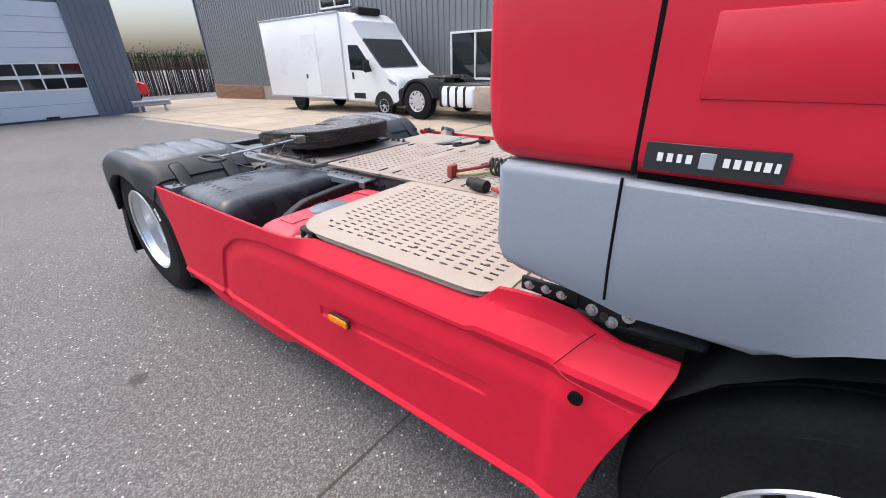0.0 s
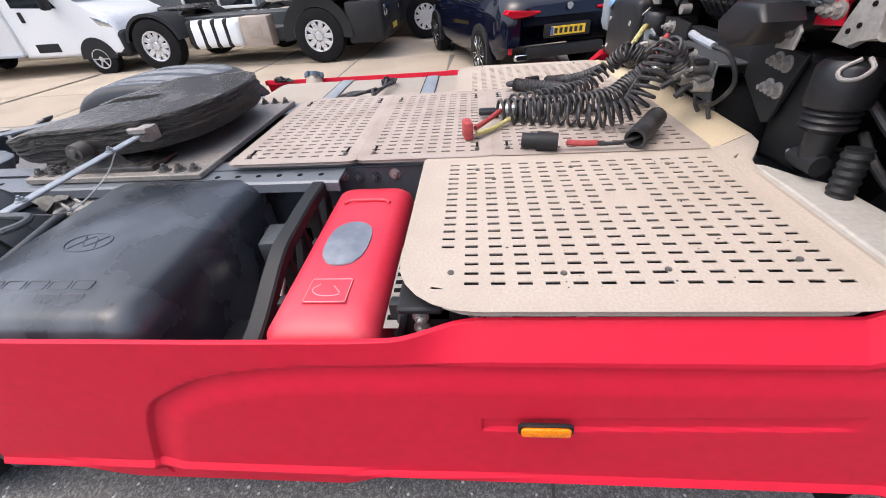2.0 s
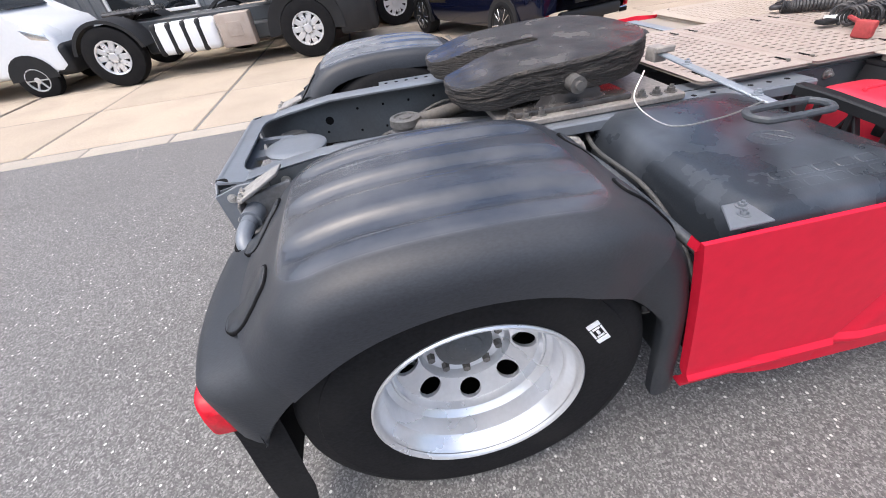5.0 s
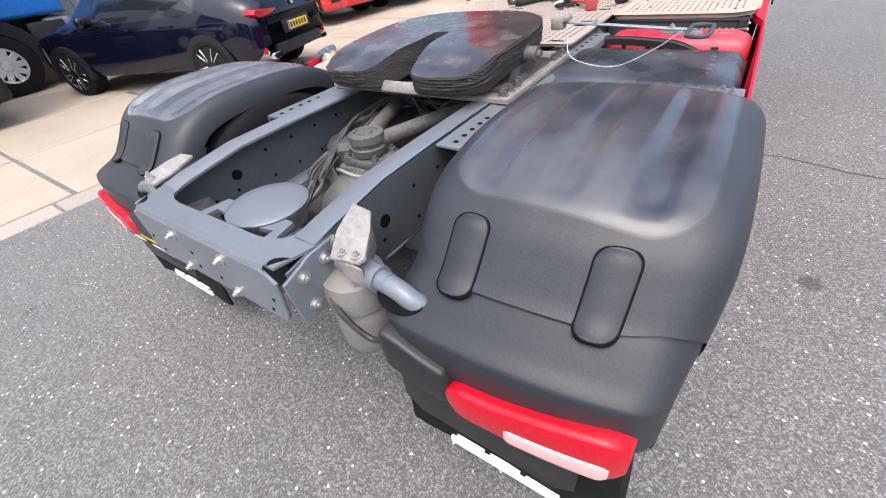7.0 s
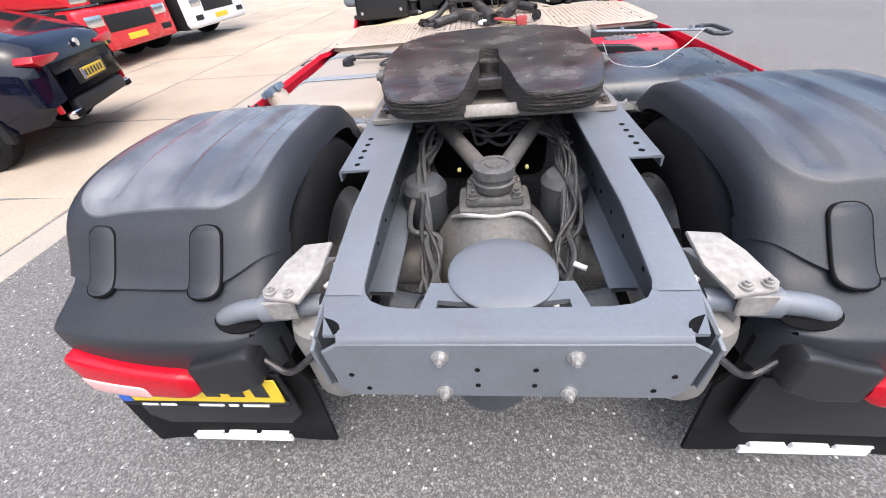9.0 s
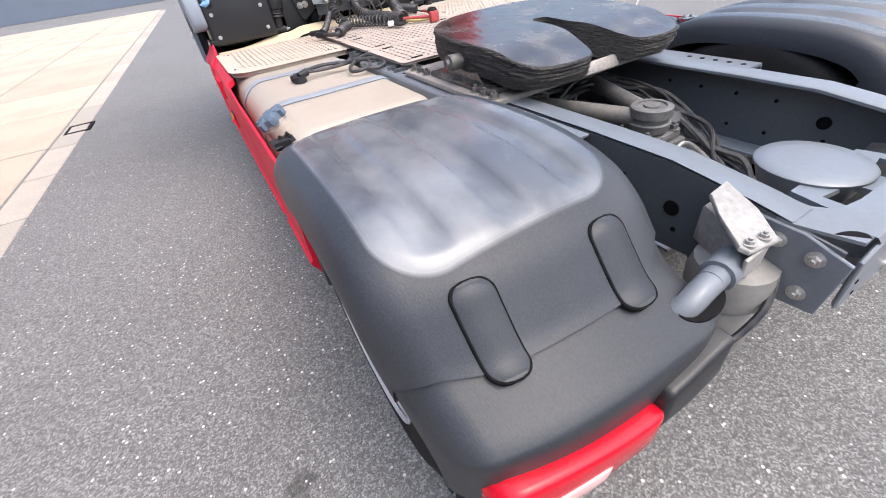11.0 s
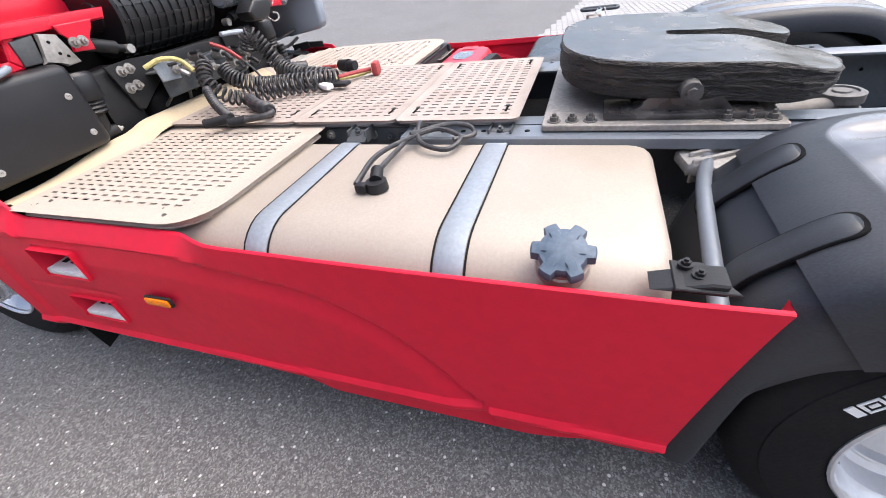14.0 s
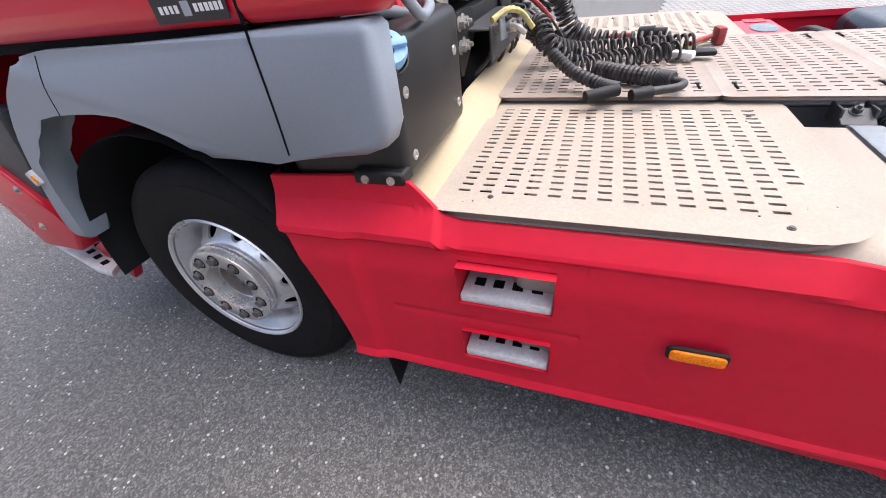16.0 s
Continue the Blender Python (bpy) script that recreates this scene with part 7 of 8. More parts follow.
for s in (-1, 1):
    bm = bmesh.new()
    prism(bm, [(4.46, 1.20), (4.53, 1.05), (4.60, 0.86), (4.66, 0.80), (4.95, 0.88), (5.05, 1.20)], "x", s * 1.08, s * 1.19, 0.02, 3)
    part("bumper_corner", bm, M_FRAMED, cab, "dark grey bumper corner")
    bm = bmesh.new()
    prism(bm, [(4.63, 0.86), (4.60, 0.79), (4.54, 0.71), (4.62, 0.60), (4.86, 0.60), (4.98, 0.90), (4.74, 0.99)], "x", s * 1.12, s * 1.215, 0.014, 3)
    trim = part("step_panel", bm, M_CABRED, cab)
    for y, z in ((4.70, 0.90), (4.75, 0.72)):
        bm = bmesh.new()
        bolt(bm, (s * 1.214, y, z), (s, 0, 0), 0.012, 0.008)
        part("screw", bm, M_STEEL, trim)
    bm = bmesh.new()
    prism(bm, [(4.66, 0.57), (4.42, 0.70), (4.405, 0.59), (4.53, 0.40), (4.60, 0.45)], "x", s * 1.10, s * 1.15, 0.012, 2)
    part("step_bracket", bm, M_CABRED, cab)
    bm = bmesh.new()
    prism(bm, [(s * 1.235, 4.47), (s * 1.155, 4.52), (s * 1.02, 4.93), (s * 1.02, 5.08), (s * 1.12, 5.10), (s * 1.225, 4.60)], "z", 0.492, 0.520, 0.008, 2)
    stp = part("entry_step", bm, M_STEPW, cab, "pale slotted entry step")
    for i in range(2):
        for j in range(4):
            bm = bmesh.new()
            rbox(bm, (s * (1.185 - 0.05 * i - 0.024 * j), 4.58 + 0.085 * j + 0.02 * i, 0.5205), (0.030, 0.040, 0.003), 0.001, 1, (0, 0, s * 14))
            part("step_slot", bm, M_DARK, stp)
    rep = child("side_repeater", truck, "clear side repeater lamp with an amber bulb on the wing edge")
    bm = bmesh.new()
    rbox(bm, (s * 1.262, 4.375, 1.0), (0.022, 0.05, 0.055), 0.008, 3, (-18, 0, 0))
    part("lens", bm, M_LAMPCLEAR, rep)
    bm = bmesh.new()
    rbox(bm, (s * 1.27, 4.362, 1.0), (0.012, 0.018, 0.03), 0.005, 2, (-18, 0, 0))
    part("bulb", bm, M_AMBER, rep)
    # lower rear edge of the cab with its mounting ear; the cab sits lower on the left
    dz = 0.02
    bm = bmesh.new()
    prism(bm, [(s * 0.36, 1.49 + dz), (s * 1.14, 1.49 + dz), (s * 1.14, 1.445 + dz), (s * 0.98, 1.435 + dz), (s * 0.38, 1.445 + dz)], "y", 3.06, 3.44, 0.008, 2)
    part("rear_edge", bm, M_CABRED, cab)
    bm = bmesh.new()
    prism(bm, [(s * 0.45, 1.455 + dz), (s * 0.61, 1.455 + dz), (s * 0.60, 1.42 + dz), (s * 0.575, 1.40 + dz), (s * 0.59, 1.352 + dz), (s * 0.50, 1.345 + dz), (s * 0.505, 1.39 + dz), (s * 0.465, 1.425 + dz)], "y", 3.045, 3.06, 0.004, 1)
    ear = part("mount_ear", bm, M_CABRED, cab)
    for x in (0.535, 0.570):
        bm = bmesh.new()
        bolt(bm, (s * x, 3.045, 1.385 + dz), (0, -1, 0), 0.014, 0.018)
        part("bolt", bm, M_ALU, ear)
    # open triangular brace under the cab's corner
    for pts in ([(0.75, 1.45), (0.79, 1.45), (0.815, 1.37), (0.78, 1.335)], [(0.78, 1.335), (0.815, 1.37), (0.885, 1.365), (0.90, 1.325)], [(0.885, 1.365), (0.925, 1.45), (0.965, 1.45), (0.90, 1.325)]):
        bm = bmesh.new()
        prism(bm, [(s * x, z + dz) for x, z in pts], "y", 3.07, 3.16, 0.006, 1)
        part("corner_brace", bm, M_CABRED, cab)
    bm = bmesh.new()
    tube(bm, [(s * 0.90, 3.06, 1.335 + dz), (s * 0.98, 3.09, 1.355 + dz), (s * 1.08, 3.14, 1.36 + dz)], 0.016, 12)
    part("drain_pipe", bm, M_FRAME, cab, "open grey steel pipe")
    susp = child("cab_suspension", truck, "pale pressed bracket with black damper under the cab")
    bm = bmesh.new()
    prism(bm, [(s * 0.615, 1.425 + dz), (s * 0.685, 1.44 + dz), (s * 0.695, 1.36 + dz), (s * 0.72, 1.335 + dz), (s * 0.66, 1.335 + dz), (s * 0.64, 1.31 + dz), (s * 0.58, 1.315 + dz), (s * 0.60, 1.37 + dz)], "y", 3.05, 3.07, 0.006, 2)
    part("bracket", bm, M_ALU, susp, "pale dusty pressed-steel bracket")
    for x, z in ((0.66, 1.405), (0.645, 1.36), (0.62, 1.345)):
        bm = bmesh.new()
        cyl(bm, (s * x, 3.047, z + dz), (s * x, 3.052, z + dz), 0.006, n=10)
        part("hole", bm, M_DARK, susp)
    bm = bmesh.new()
    prism(bm, [(s * 0.69, 1.44 + dz), (s * 0.78, 1.43 + dz), (s * 0.78, 1.34 + dz), (s * 0.71, 1.34 + dz)], "y", 3.06, 3.14, 0.01, 2)
    part("bracket_back", bm, M_FRAMED, susp)
    bm = bmesh.new()
    lathe(bm, [(0, 0.001), (0, 0.056), (0.008, 0.064), (0.018, 0.070), (0.10, 0.072), (0.112, 0.068), (0.114, 0.058)] + [(0.118 + 0.009 * k, 0.064 if k % 2 else 0.056) for k in range(7)] + [(0.18, 0.040), (0.26, 0.036), (0.26, 0.001)], (s * 0.63, 3.09, 1.295 + 0.4 * dz), (s * 0.08, 0, -1), 32)
    part("damper", bm, M_BLACKPL, susp, "black air spring damper with a ribbed boot")
    bm = bmesh.new()
    cyl(bm, (s * 0.60, 3.08, 1.04), (s * 0.70, 3.08, 1.045), 0.028, n=16)
    part("damper_eye", bm, M_BLACK, susp)
    bm = bmesh.new()
    bolt(bm, (s * 0.60, 3.08, 1.04), (-s, 0, 0), 0.014, 0.02)
    part("bolt", bm, M_STEEL, susp)
    # pale wire clip beside the damper's head
    bm = bmesh.new()
    tube(bm, [(s * 0.685, 3.06, 1.315), (s * 0.675, 3.03, 1.29), (s * 0.70, 3.02, 1.275), (s * 0.745, 3.02, 1.285), (s * 0.76, 3.03, 1.31), (s * 0.73, 3.04, 1.325)], 0.005, 7)
    part("wire_clip", bm, M_ALU, susp)
    # sideways damper to the frame
    bm = bmesh.new()
    cyl(bm, (s * 0.52, 3.10, 1.375 + dz), (s * 0.385, 3.09, 1.33 + dz), 0.028, n=18)
    cyl(bm, (s * 0.385, 3.09, 1.33 + dz), (s * 0.33, 3.085, 1.312 + dz), 0.016, n=12)
    part("cross_damper", bm, M_BLACK, susp)
    bm = bmesh.new()
    cyl(bm, (s * 0.335, 3.06, 1.313 + dz), (s * 0.335, 3.10, 1.313 + dz), 0.020, n=14)
    part("damper_end", bm, M_STEEL, susp)
    bm = bmesh.new()
    prism(bm, [(s * 0.24, 1.285), (s * 0.36, 1.295), (s * 0.50, 1.29), (s * 0.475, 1.20), (s * 0.445, 1.085), (s * 0.415, 1.075), (s * 0.25, 1.18)], "y", 3.07, 3.085, 0.004, 1)
    part("mount_plate", bm, M_BLACK, susp, "black triangular steel mounting plate")
    for px, pz in ((0.393, 1.258), (0.435, 1.255), (0.395, 1.183), (0.437, 1.180)):
        bm = bmesh.new()
        bolt(bm, (s * px, 3.07, pz), (0, -1, 0), 0.016, 0.022)
        part("bolt", bm, M_ALU, susp)
    bm = bmesh.new()
    prism(bm, [(s * 0.44, 1.29), (s * 0.57, 1.28), (s * 0.56, 1.15), (s * 0.60, 0.98), (s * 0.40, 0.96), (s * 0.43, 1.08)], "y", 3.10, 3.20, 0.02, 3)
    part("pillar", bm, M_BLACK, susp, "black cast suspension pillar")
    for k, (z0, r) in enumerate(((1.14, 0.012), (1.06, 0.012), (1.20, 0.009))):
        bm = bmesh.new()
        tube(bm, [(s * 0.66, 3.16 + 0.02 * k, z0 + 0.06), (s * 0.74, 3.18, z0), (s * 0.84, 3.2, z0 - 0.05), (s * 1.0, 3.22 + 0.02 * k, z0 - 0.07), (s * 1.15, 3.22, z0 - 0.04)], r, 9)
        part("hose", bm, M_CABLE, susp)
    bm = bmesh.new()
    lathe(bm, [(0, 0.001), (0, 0.03)] + [(0.008 + 0.011 * k, 0.033 if k % 2 else 0.028) for k in range(13)] + [(0.16, 0.001)], (s * 0.76, 3.10, 1.12), (s * 0.1, 0, -1), 20)
    part("corrugated_boot", bm, M_BLACK, susp)
bm = bmesh.new()
rbox(bm, (0, 3.12, 1.225), (0.56, 0.06, 0.10), 0.01, 2)
rbox(bm, (0, 3.16, 1.08), (0.80, 0.04, 0.16), 0.01, 2)
part("cross_beam", bm, M_BLACK, truck, "black steel beam behind the cab")
# added near-black sheet: puts the shade under the cab into colour
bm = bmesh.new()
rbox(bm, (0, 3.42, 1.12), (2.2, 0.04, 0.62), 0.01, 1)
part("cab_shade_sheet", bm, M_DARK, truck)
drum = child("air_filter", truck, "black ribbed air filter drum")
bm = bmesh.new()
lathe(bm, [(0, 0.001), (0.0, 0.06), (0.006, 0.064), (0.006, 0.15), (0, 0.155), (0, 0.180), (0.012, 0.190), (0.58, 0.190), (0.592, 0.180), (0.592, 0.155), (0.586, 0.15), (0.586, 0.064), (0.592, 0.06), (0.592, 0.001)], (-0.29, 3.27, 1.47), (1, 0, 0), 48)
part("drum_shell", bm, M_BLACKPL, drum)
for k in range(11):
    bm = bmesh.new()
    lathe(bm, [(-0.004, 0.188), (-0.003, 0.199), (0.003, 0.199), (0.004, 0.188)], (-0.25 + 0.051 * k, 3.27, 1.47), (1, 0, 0), 40)
    part("drum_rib", bm, M_BLACKPL, drum)
for a in range(150, 290, 20):
    bm = bmesh.new()
    c, q = math.cos(radians(a)), math.sin(radians(a))
    rbox(bm, (0.0, 3.27 + 0.192 * c, 1.47 + 0.192 * q), (0.56, 0.012, 0.006), 0, 1, (a + 90, 0, 0))
    part("drum_rib", bm, M_BLACKPL, drum)
intake = child("intake_pipe", truck, "grey ribbed intake pipe with a pale cap")
bm = bmesh.new()
lathe(bm, [(0, 0.001), (0, 0.078), (0.01, 0.086), (0.23, 0.088), (0.24, 0.078), (0.24, 0.001)], (0.31, 3.06, 1.495), (1, 0, 0.03), 40)
part("pipe_shell", bm, M_STRAP, intake)
for k in range(5):
    bm = bmesh.new()
    lathe(bm, [(-0.003, 0.086), (-0.002, 0.093), (0.002, 0.093), (0.003, 0.086)], (0.335 + 0.045 * k, 3.06, 1.496), (1, 0, 0.03), 36)
    part("pipe_rib", bm, M_STRAP, intake)
for a in range(180, 300, 15):
    bm = bmesh.new()
    rbox(bm, (0.43, 3.06 + 0.089 * math.cos(radians(a)), 1.498 + 0.089 * math.sin(radians(a))), (0.22, 0.007, 0.004), 0, 1, (a + 90, 0, 0))
    part("pipe_rib", bm, M_STRAP, intake)
bm = bmesh.new()
lathe(bm, [(0, 0.001), (0, 0.034), (0.03, 0.036), (0.045, 0.03), (0.06, 0.026), (0.062, 0.001)], (0.33, 3.0, 1.575), (-0.2, -0.3, 1), 24)
part("pipe_cap", bm, M_WHITEBAR, intake, "off-white plastic cap")
# reagent tank on the left behind the cab
adb = child("reagent_tank", truck, "black reagent tank with a blue cap")
adb.location = (-0.01, -0.038, 0.078)
bm = bmesh.new()
rbox(bm, (-0.915, 3.20, 1.108), (0.49, 0.345, 0.335), 0.035, 4)
part("tank_shell", bm, M_BLACKPL, adb)
for x, z in ((-1.10, 1.15), (-0.735, 1.01), (-0.74, 1.16), (-1.10, 1.0)):
    bm = bmesh.new()
    lathe(bm, [(0, 0.014), (0.004, 0.013), (0.005, 0.006), (0.002, 0.005), (0.002, 0.001)], (x, 3.029, z), (0, -1, 0), 16)
    part("screw", bm, M_STEEL, adb)
bm = bmesh.new()
cc, cu = Vector((-1.105, 3.055, 1.232)), Vector((-0.5, -0.55, 0.62)).normalized()
lathe(bm, [(-0.05, 0.050), (0.0, 0.050), (0.0, 0.046)], cc, cu, 24)
part("cap_collar", bm, M_BLACK, adb)
bm = bmesh.new()
lathe(bm, [(0, 0.042), (0.022, 0.042), (0.028, 0.038), (0.03, 0.001)], cc, cu, 24)
b = bmesh.new()
rbox(b, (0, 0, 0.034), (0.076, 0.018, 0.016), 0.004, 2)
add(bm, b, Matrix.Translation(cc) @ axis_frame(cu))
part("blue_cap", bm, M_BLUECAP, adb, "light blue screw cap")
bm = bmesh.new()
tube(bm, [(-1.10, 3.03, 1.50), (-1.03, 2.99, 1.40), (-0.98, 2.98, 1.36), (-0.90, 2.99, 1.37), (-0.86, 3.02, 1.375)], 0.013, 10)
part("grab_handle", bm, M_CABGREY, cab)

# ---- coupling panel and coiled air lines ----
panel = child("coupling_panel", truck, "dirty connector bracket behind the cab")
bm = bmesh.new()
rbox(bm, (-0.05, 2.985, 1.16), (0.56, 0.010, 0.13), 0.004, 1)
rbox(bm, (-0.05, 3.04, 1.215), (0.56, 0.11, 0.010), 0.004, 1)
part("bracket", bm, M_FRAMED, panel)
bm = bmesh.new()
prism(bm, [(-0.36, 1.18), (-0.25, 1.17), (-0.25, 1.255), (-0.30, 1.27), (-0.37, 1.25)], "y", 2.935, 2.945, 0.003, 1)
part("hose_bracket", bm, M_STRAP, panel, "grey bent bracket plate")
bm = bmesh.new()
prism(bm, [(0.33, 1.37), (0.40, 1.425), (0.52, 1.425), (0.555, 1.385), (0.50, 1.325), (0.43, 1.31), (0.36, 1.325)], "y", 2.88, 3.0, 0.018, 3)
part("pod", bm, M_BLACKPL, panel, "angular black plastic cover")
bm = bmesh.new()
prism(bm, [(0.475, 1.31), (0.55, 1.315), (0.555, 1.36), (0.535, 1.382), (0.505, 1.38), (0.485, 1.36)], "y", 2.985, 2.995, 0.003, 1)
lug = part("lug", bm, M_ALU, panel, "pale pressed lug with a bolt")
bm = bmesh.new()
bolt(bm, (0.522, 2.985, 1.355), (0, -1, 0), 0.011, 0.012)
part("bolt", bm, M_CAST, lug)
random.seed(31)
for k, (x, z, m_) in enumerate(((-0.27, 1.215, M_ALU), (-0.17, 1.195, M_STEEL), (-0.10, 1.235, M_CAST), (-0.04, 1.17, M_ALU), (0.05, 1.215, M_STEEL), (0.12, 1.15, M_ALU), (0.19, 1.20, M_CAST), (0.22, 1.15, M_STEEL))):
    con = child("connector", panel)
    bm = bmesh.new()
    cyl(bm, (x, 2.985, z), (x, 2.92, z), 0.024, 0.020, 18)
    part("socket", bm, m_, con)
    bm = bmesh.new()
    rbox(bm, (x, 2.945, z + 0.022), (0.045, 0.045, 0.016), 0.005, 2, (random.uniform(-15, 15), 0, random.uniform(-20, 20)))
    part("flap", bm, M_CAST if k % 2 else M_BLACK, con)
    bm = bmesh.new()
    tube(bm, [(x, 2.93, z), (x + random.uniform(-0.01, 0.01), 2.895, z - 0.005), (x + random.uniform(-0.02, 0.02), 2.865, z - 0.03)], 0.011, 9)
    part("hose_tail", bm, M_STEEL if k % 3 == 0 else M_CABLE, con)
    bm = bmesh.new()
    tube(bm, [(x, 2.99, z - 0.02), (x + random.uniform(-0.03, 0.03), 3.0, z - 0.10), (x + random.uniform(-0.06, 0.06), 3.06, z - 0.16), (x + random.uniform(-0.1, 0.1), 3.14, z - 0.20)], 0.008, 7)
    part("supply_hose", bm, M_GREYCABLE if k % 2 else M_CABLE, con)
lines = child("air_lines", truck, "coiled black trailer air and electric lines on the deck")
for pts, rad, wire, turns, m_ in (
        ([(-0.04, 2.87, 1.16), (-0.05, 2.80, 1.10), (0.0, 2.70, 1.055), (0.03, 2.56, 1.05), (0.05, 2.40, 1.05), (0.07, 2.24, 1.05)], 0.038, 0.0068, 30, M_CABLE),
        ([(0.19, 2.87, 1.20), (0.20, 2.82, 1.27), (0.22, 2.78, 1.20), (0.24, 2.73, 1.10), (0.22, 2.62, 1.055), (0.15, 2.46, 1.05), (0.11, 2.30, 1.05)], 0.040, 0.0070, 27, M_CABLE),
        ([(-0.17, 2.87, 1.18), (-0.20, 2.82, 1.20), (-0.26, 2.78, 1.14), (-0.24, 2.68, 1.06), (-0.17, 2.58, 1.05), (-0.09, 2.46, 1.05), (-0.02, 2.30, 1.05)], 0.033, 0.0062, 28, M_CABLE)):
    bm = bmesh.new()
    coil(bm, pts, rad, wire, turns)
    part("coil", bm, m_, lines)
for pts, r, m_ in (([(0.08, 2.25, 1.05), (0.17, 2.20, 1.045), (0.255, 2.145, 1.04)], 0.010, M_BRICKRED),
                   ([(0.11, 2.30, 1.03), (0.20, 2.22, 1.02), (0.275, 2.15, 1.025)], 0.009, M_YELLOW),
                   ([(-0.40, 2.96, 1.255), (-0.33, 2.92, 1.275), (-0.27, 2.88, 1.255), (-0.25, 2.84, 1.20)], 0.011, M_YELLOW),
                   ([(-0.03, 2.90, 1.28), (0.02, 2.86, 1.24), (0.05, 2.81, 1.18)], 0.010, M_BRICKRED),
                   ([(0.05, 2.81, 1.18), (0.07, 2.77, 1.12), (0.08, 2.74, 1.06)], 0.006, M_CABLE),
                   ([(0.10, 2.93, 1.30), (0.18, 2.92, 1.295), (0.27, 2.93, 1.285)], 0.013, M_SIGNGREY),
                   ([(0.41, 2.46, 1.03), (0.42, 2.51, 1.028), (0.42, 2.56, 1.028)], 0.011, M_BRICKRED),
                   ([(0.42, 2.56, 1.025), (0.42, 2.63, 1.025), (0.40, 2.70, 1.035), (0.36, 2.74, 1.04)], 0.007, M_CABLE),
                   ([(0.27, 2.93, 1.285), (0.31, 2.97, 1.26), (0.33, 3.0, 1.18), (0.27, 2.99, 1.10), (0.18, 2.98, 1.08)], 0.008, M_CABLE)):
    bm = bmesh.new()
    tube(bm, pts, r, 8)
    part("hose", bm, m_, lines)
bm = bmesh.new()
lathe(bm, [(0, 0.001), (0, 0.034)] + [(0.012 * k + 0.004, 0.036 if k % 2 else 0.032) for k in range(15)] + [(0.19, 0.036), (0.188, 0.027), (0.12, 0.024)], (0.28, 2.80, 1.065), (0.75, -0.6, -0.14), 22)
part("corrugated_sleeve", bm, M_CABLE, lines)
for pts, r0 in (([(-0.22, 2.60, 1.04), (-0.30, 2.50, 1.04), (-0.355, 2.40, 1.038), (-0.39, 2.35, 1.038)], 0.032), ([(-0.30, 2.76, 1.12), (-0.36, 2.68, 1.07), (-0.42, 2.58, 1.04), (-0.46, 2.52, 1.035)], 0.024)):
    fine = smooth_path(pts, 14)
    bm = bmesh.new()
    rows = [[p + (u * math.cos(2 * math.pi * k / 16) + v * math.sin(2 * math.pi * k / 16)) * (r0 if i % 2 else r0 - 0.004) for k in range(16)] for i, (p, u, v) in enumerate(frames(fine))]
    vs = sheet(bm, rows, closed=True)
    for row in (vs[0][::-1], vs[-1]):
        bm.faces.new(row)
    part("corrugated_sleeve", bm, M_CABLE, lines, "", 20)
bm = bmesh.new()
tube(bm, [(-0.39, 2.35, 1.038), (-0.41, 2.32, 1.036), (-0.44, 2.34, 1.032), (-0.46, 2.39, 1.03), (-0.48, 2.43, 1.03)], 0.014, 10)
part("hose", bm, M_CABLE, lines)
bm = bmesh.new()
rbox(bm, (-0.01, 2.28, 1.03), (0.045, 0.085, 0.028), 0.008, 2, (0, 0, -25))
part("white_plug", bm, M_WHITEBAR, lines, "dirty white rectangular plug")
plug = child("red_coupling", lines, "faded red palm coupling")
bm = bmesh.new()
rbox(bm, (0.265, 2.115, 1.040), (0.075, 0.035, 0.07), 0.010, 2, (0, 0, 10))
cyl(bm, (0.27, 2.13, 1.04), (0.272, 2.10, 1.04), 0.026, n=16)
part("coupling_head", bm, M_BRICKRED, plug)
bm = bmesh.new()
cyl(bm, (0.40, 2.36, 1.035), (0.415, 2.43, 1.035), 0.034, 0.030, 20)
cyl(bm, (0.385, 2.31, 1.035), (0.40, 2.37, 1.035), 0.026, n=18)
part("round_plug", bm, M_BLACK, lines, "black round trailer plug")
bm = bmesh.new()
cyl(bm, (-0.48, 2.42, 1.03), (-0.515, 2.48, 1.03), 0.021, 0.019, n=14)
part("plug", bm, M_BLACK, lines)
bm = bmesh.new()
cyl(bm, (-0.46, 2.52, 1.033), (-0.52, 2.62, 1.028), 0.021, 0.019, n=14)
part("plug", bm, M_BLACK, lines)
bm = bmesh.new()
rbox(bm, (0.02, 2.20, 1.03), (0.06, 0.08, 0.02), 0.008, 2)
part("plug", bm, M_BLACK, lines)

# loose grit on the deck plates
random.seed(77)
bm = bmesh.new()
for k in range(80):
    left = k % 2
    x = random.uniform(-1.17, -0.48) if left else random.uniform(0.47, 1.14)
    y, z = random.uniform(2.08, 2.9), (0.978 if left else 1.0) - DECK_DROP
    r = random.choice((0.001, 0.0013, 0.0016, 0.0024))
    b = bmesh.new()
    bmesh.ops.create_icosphere(b, subdivisions=1, radius=r)
    add(bm, b, Matrix.Translation((x, y, z + r * 0.4)) @ Matrix.Diagonal((random.uniform(0.8, 1.8), random.uniform(0.8, 1.8), 0.7, 1)))
tagged(make("grit", bm, M_CAST), "small dark grit and dirt lying on the deck plates", "grit", kind="stuff")

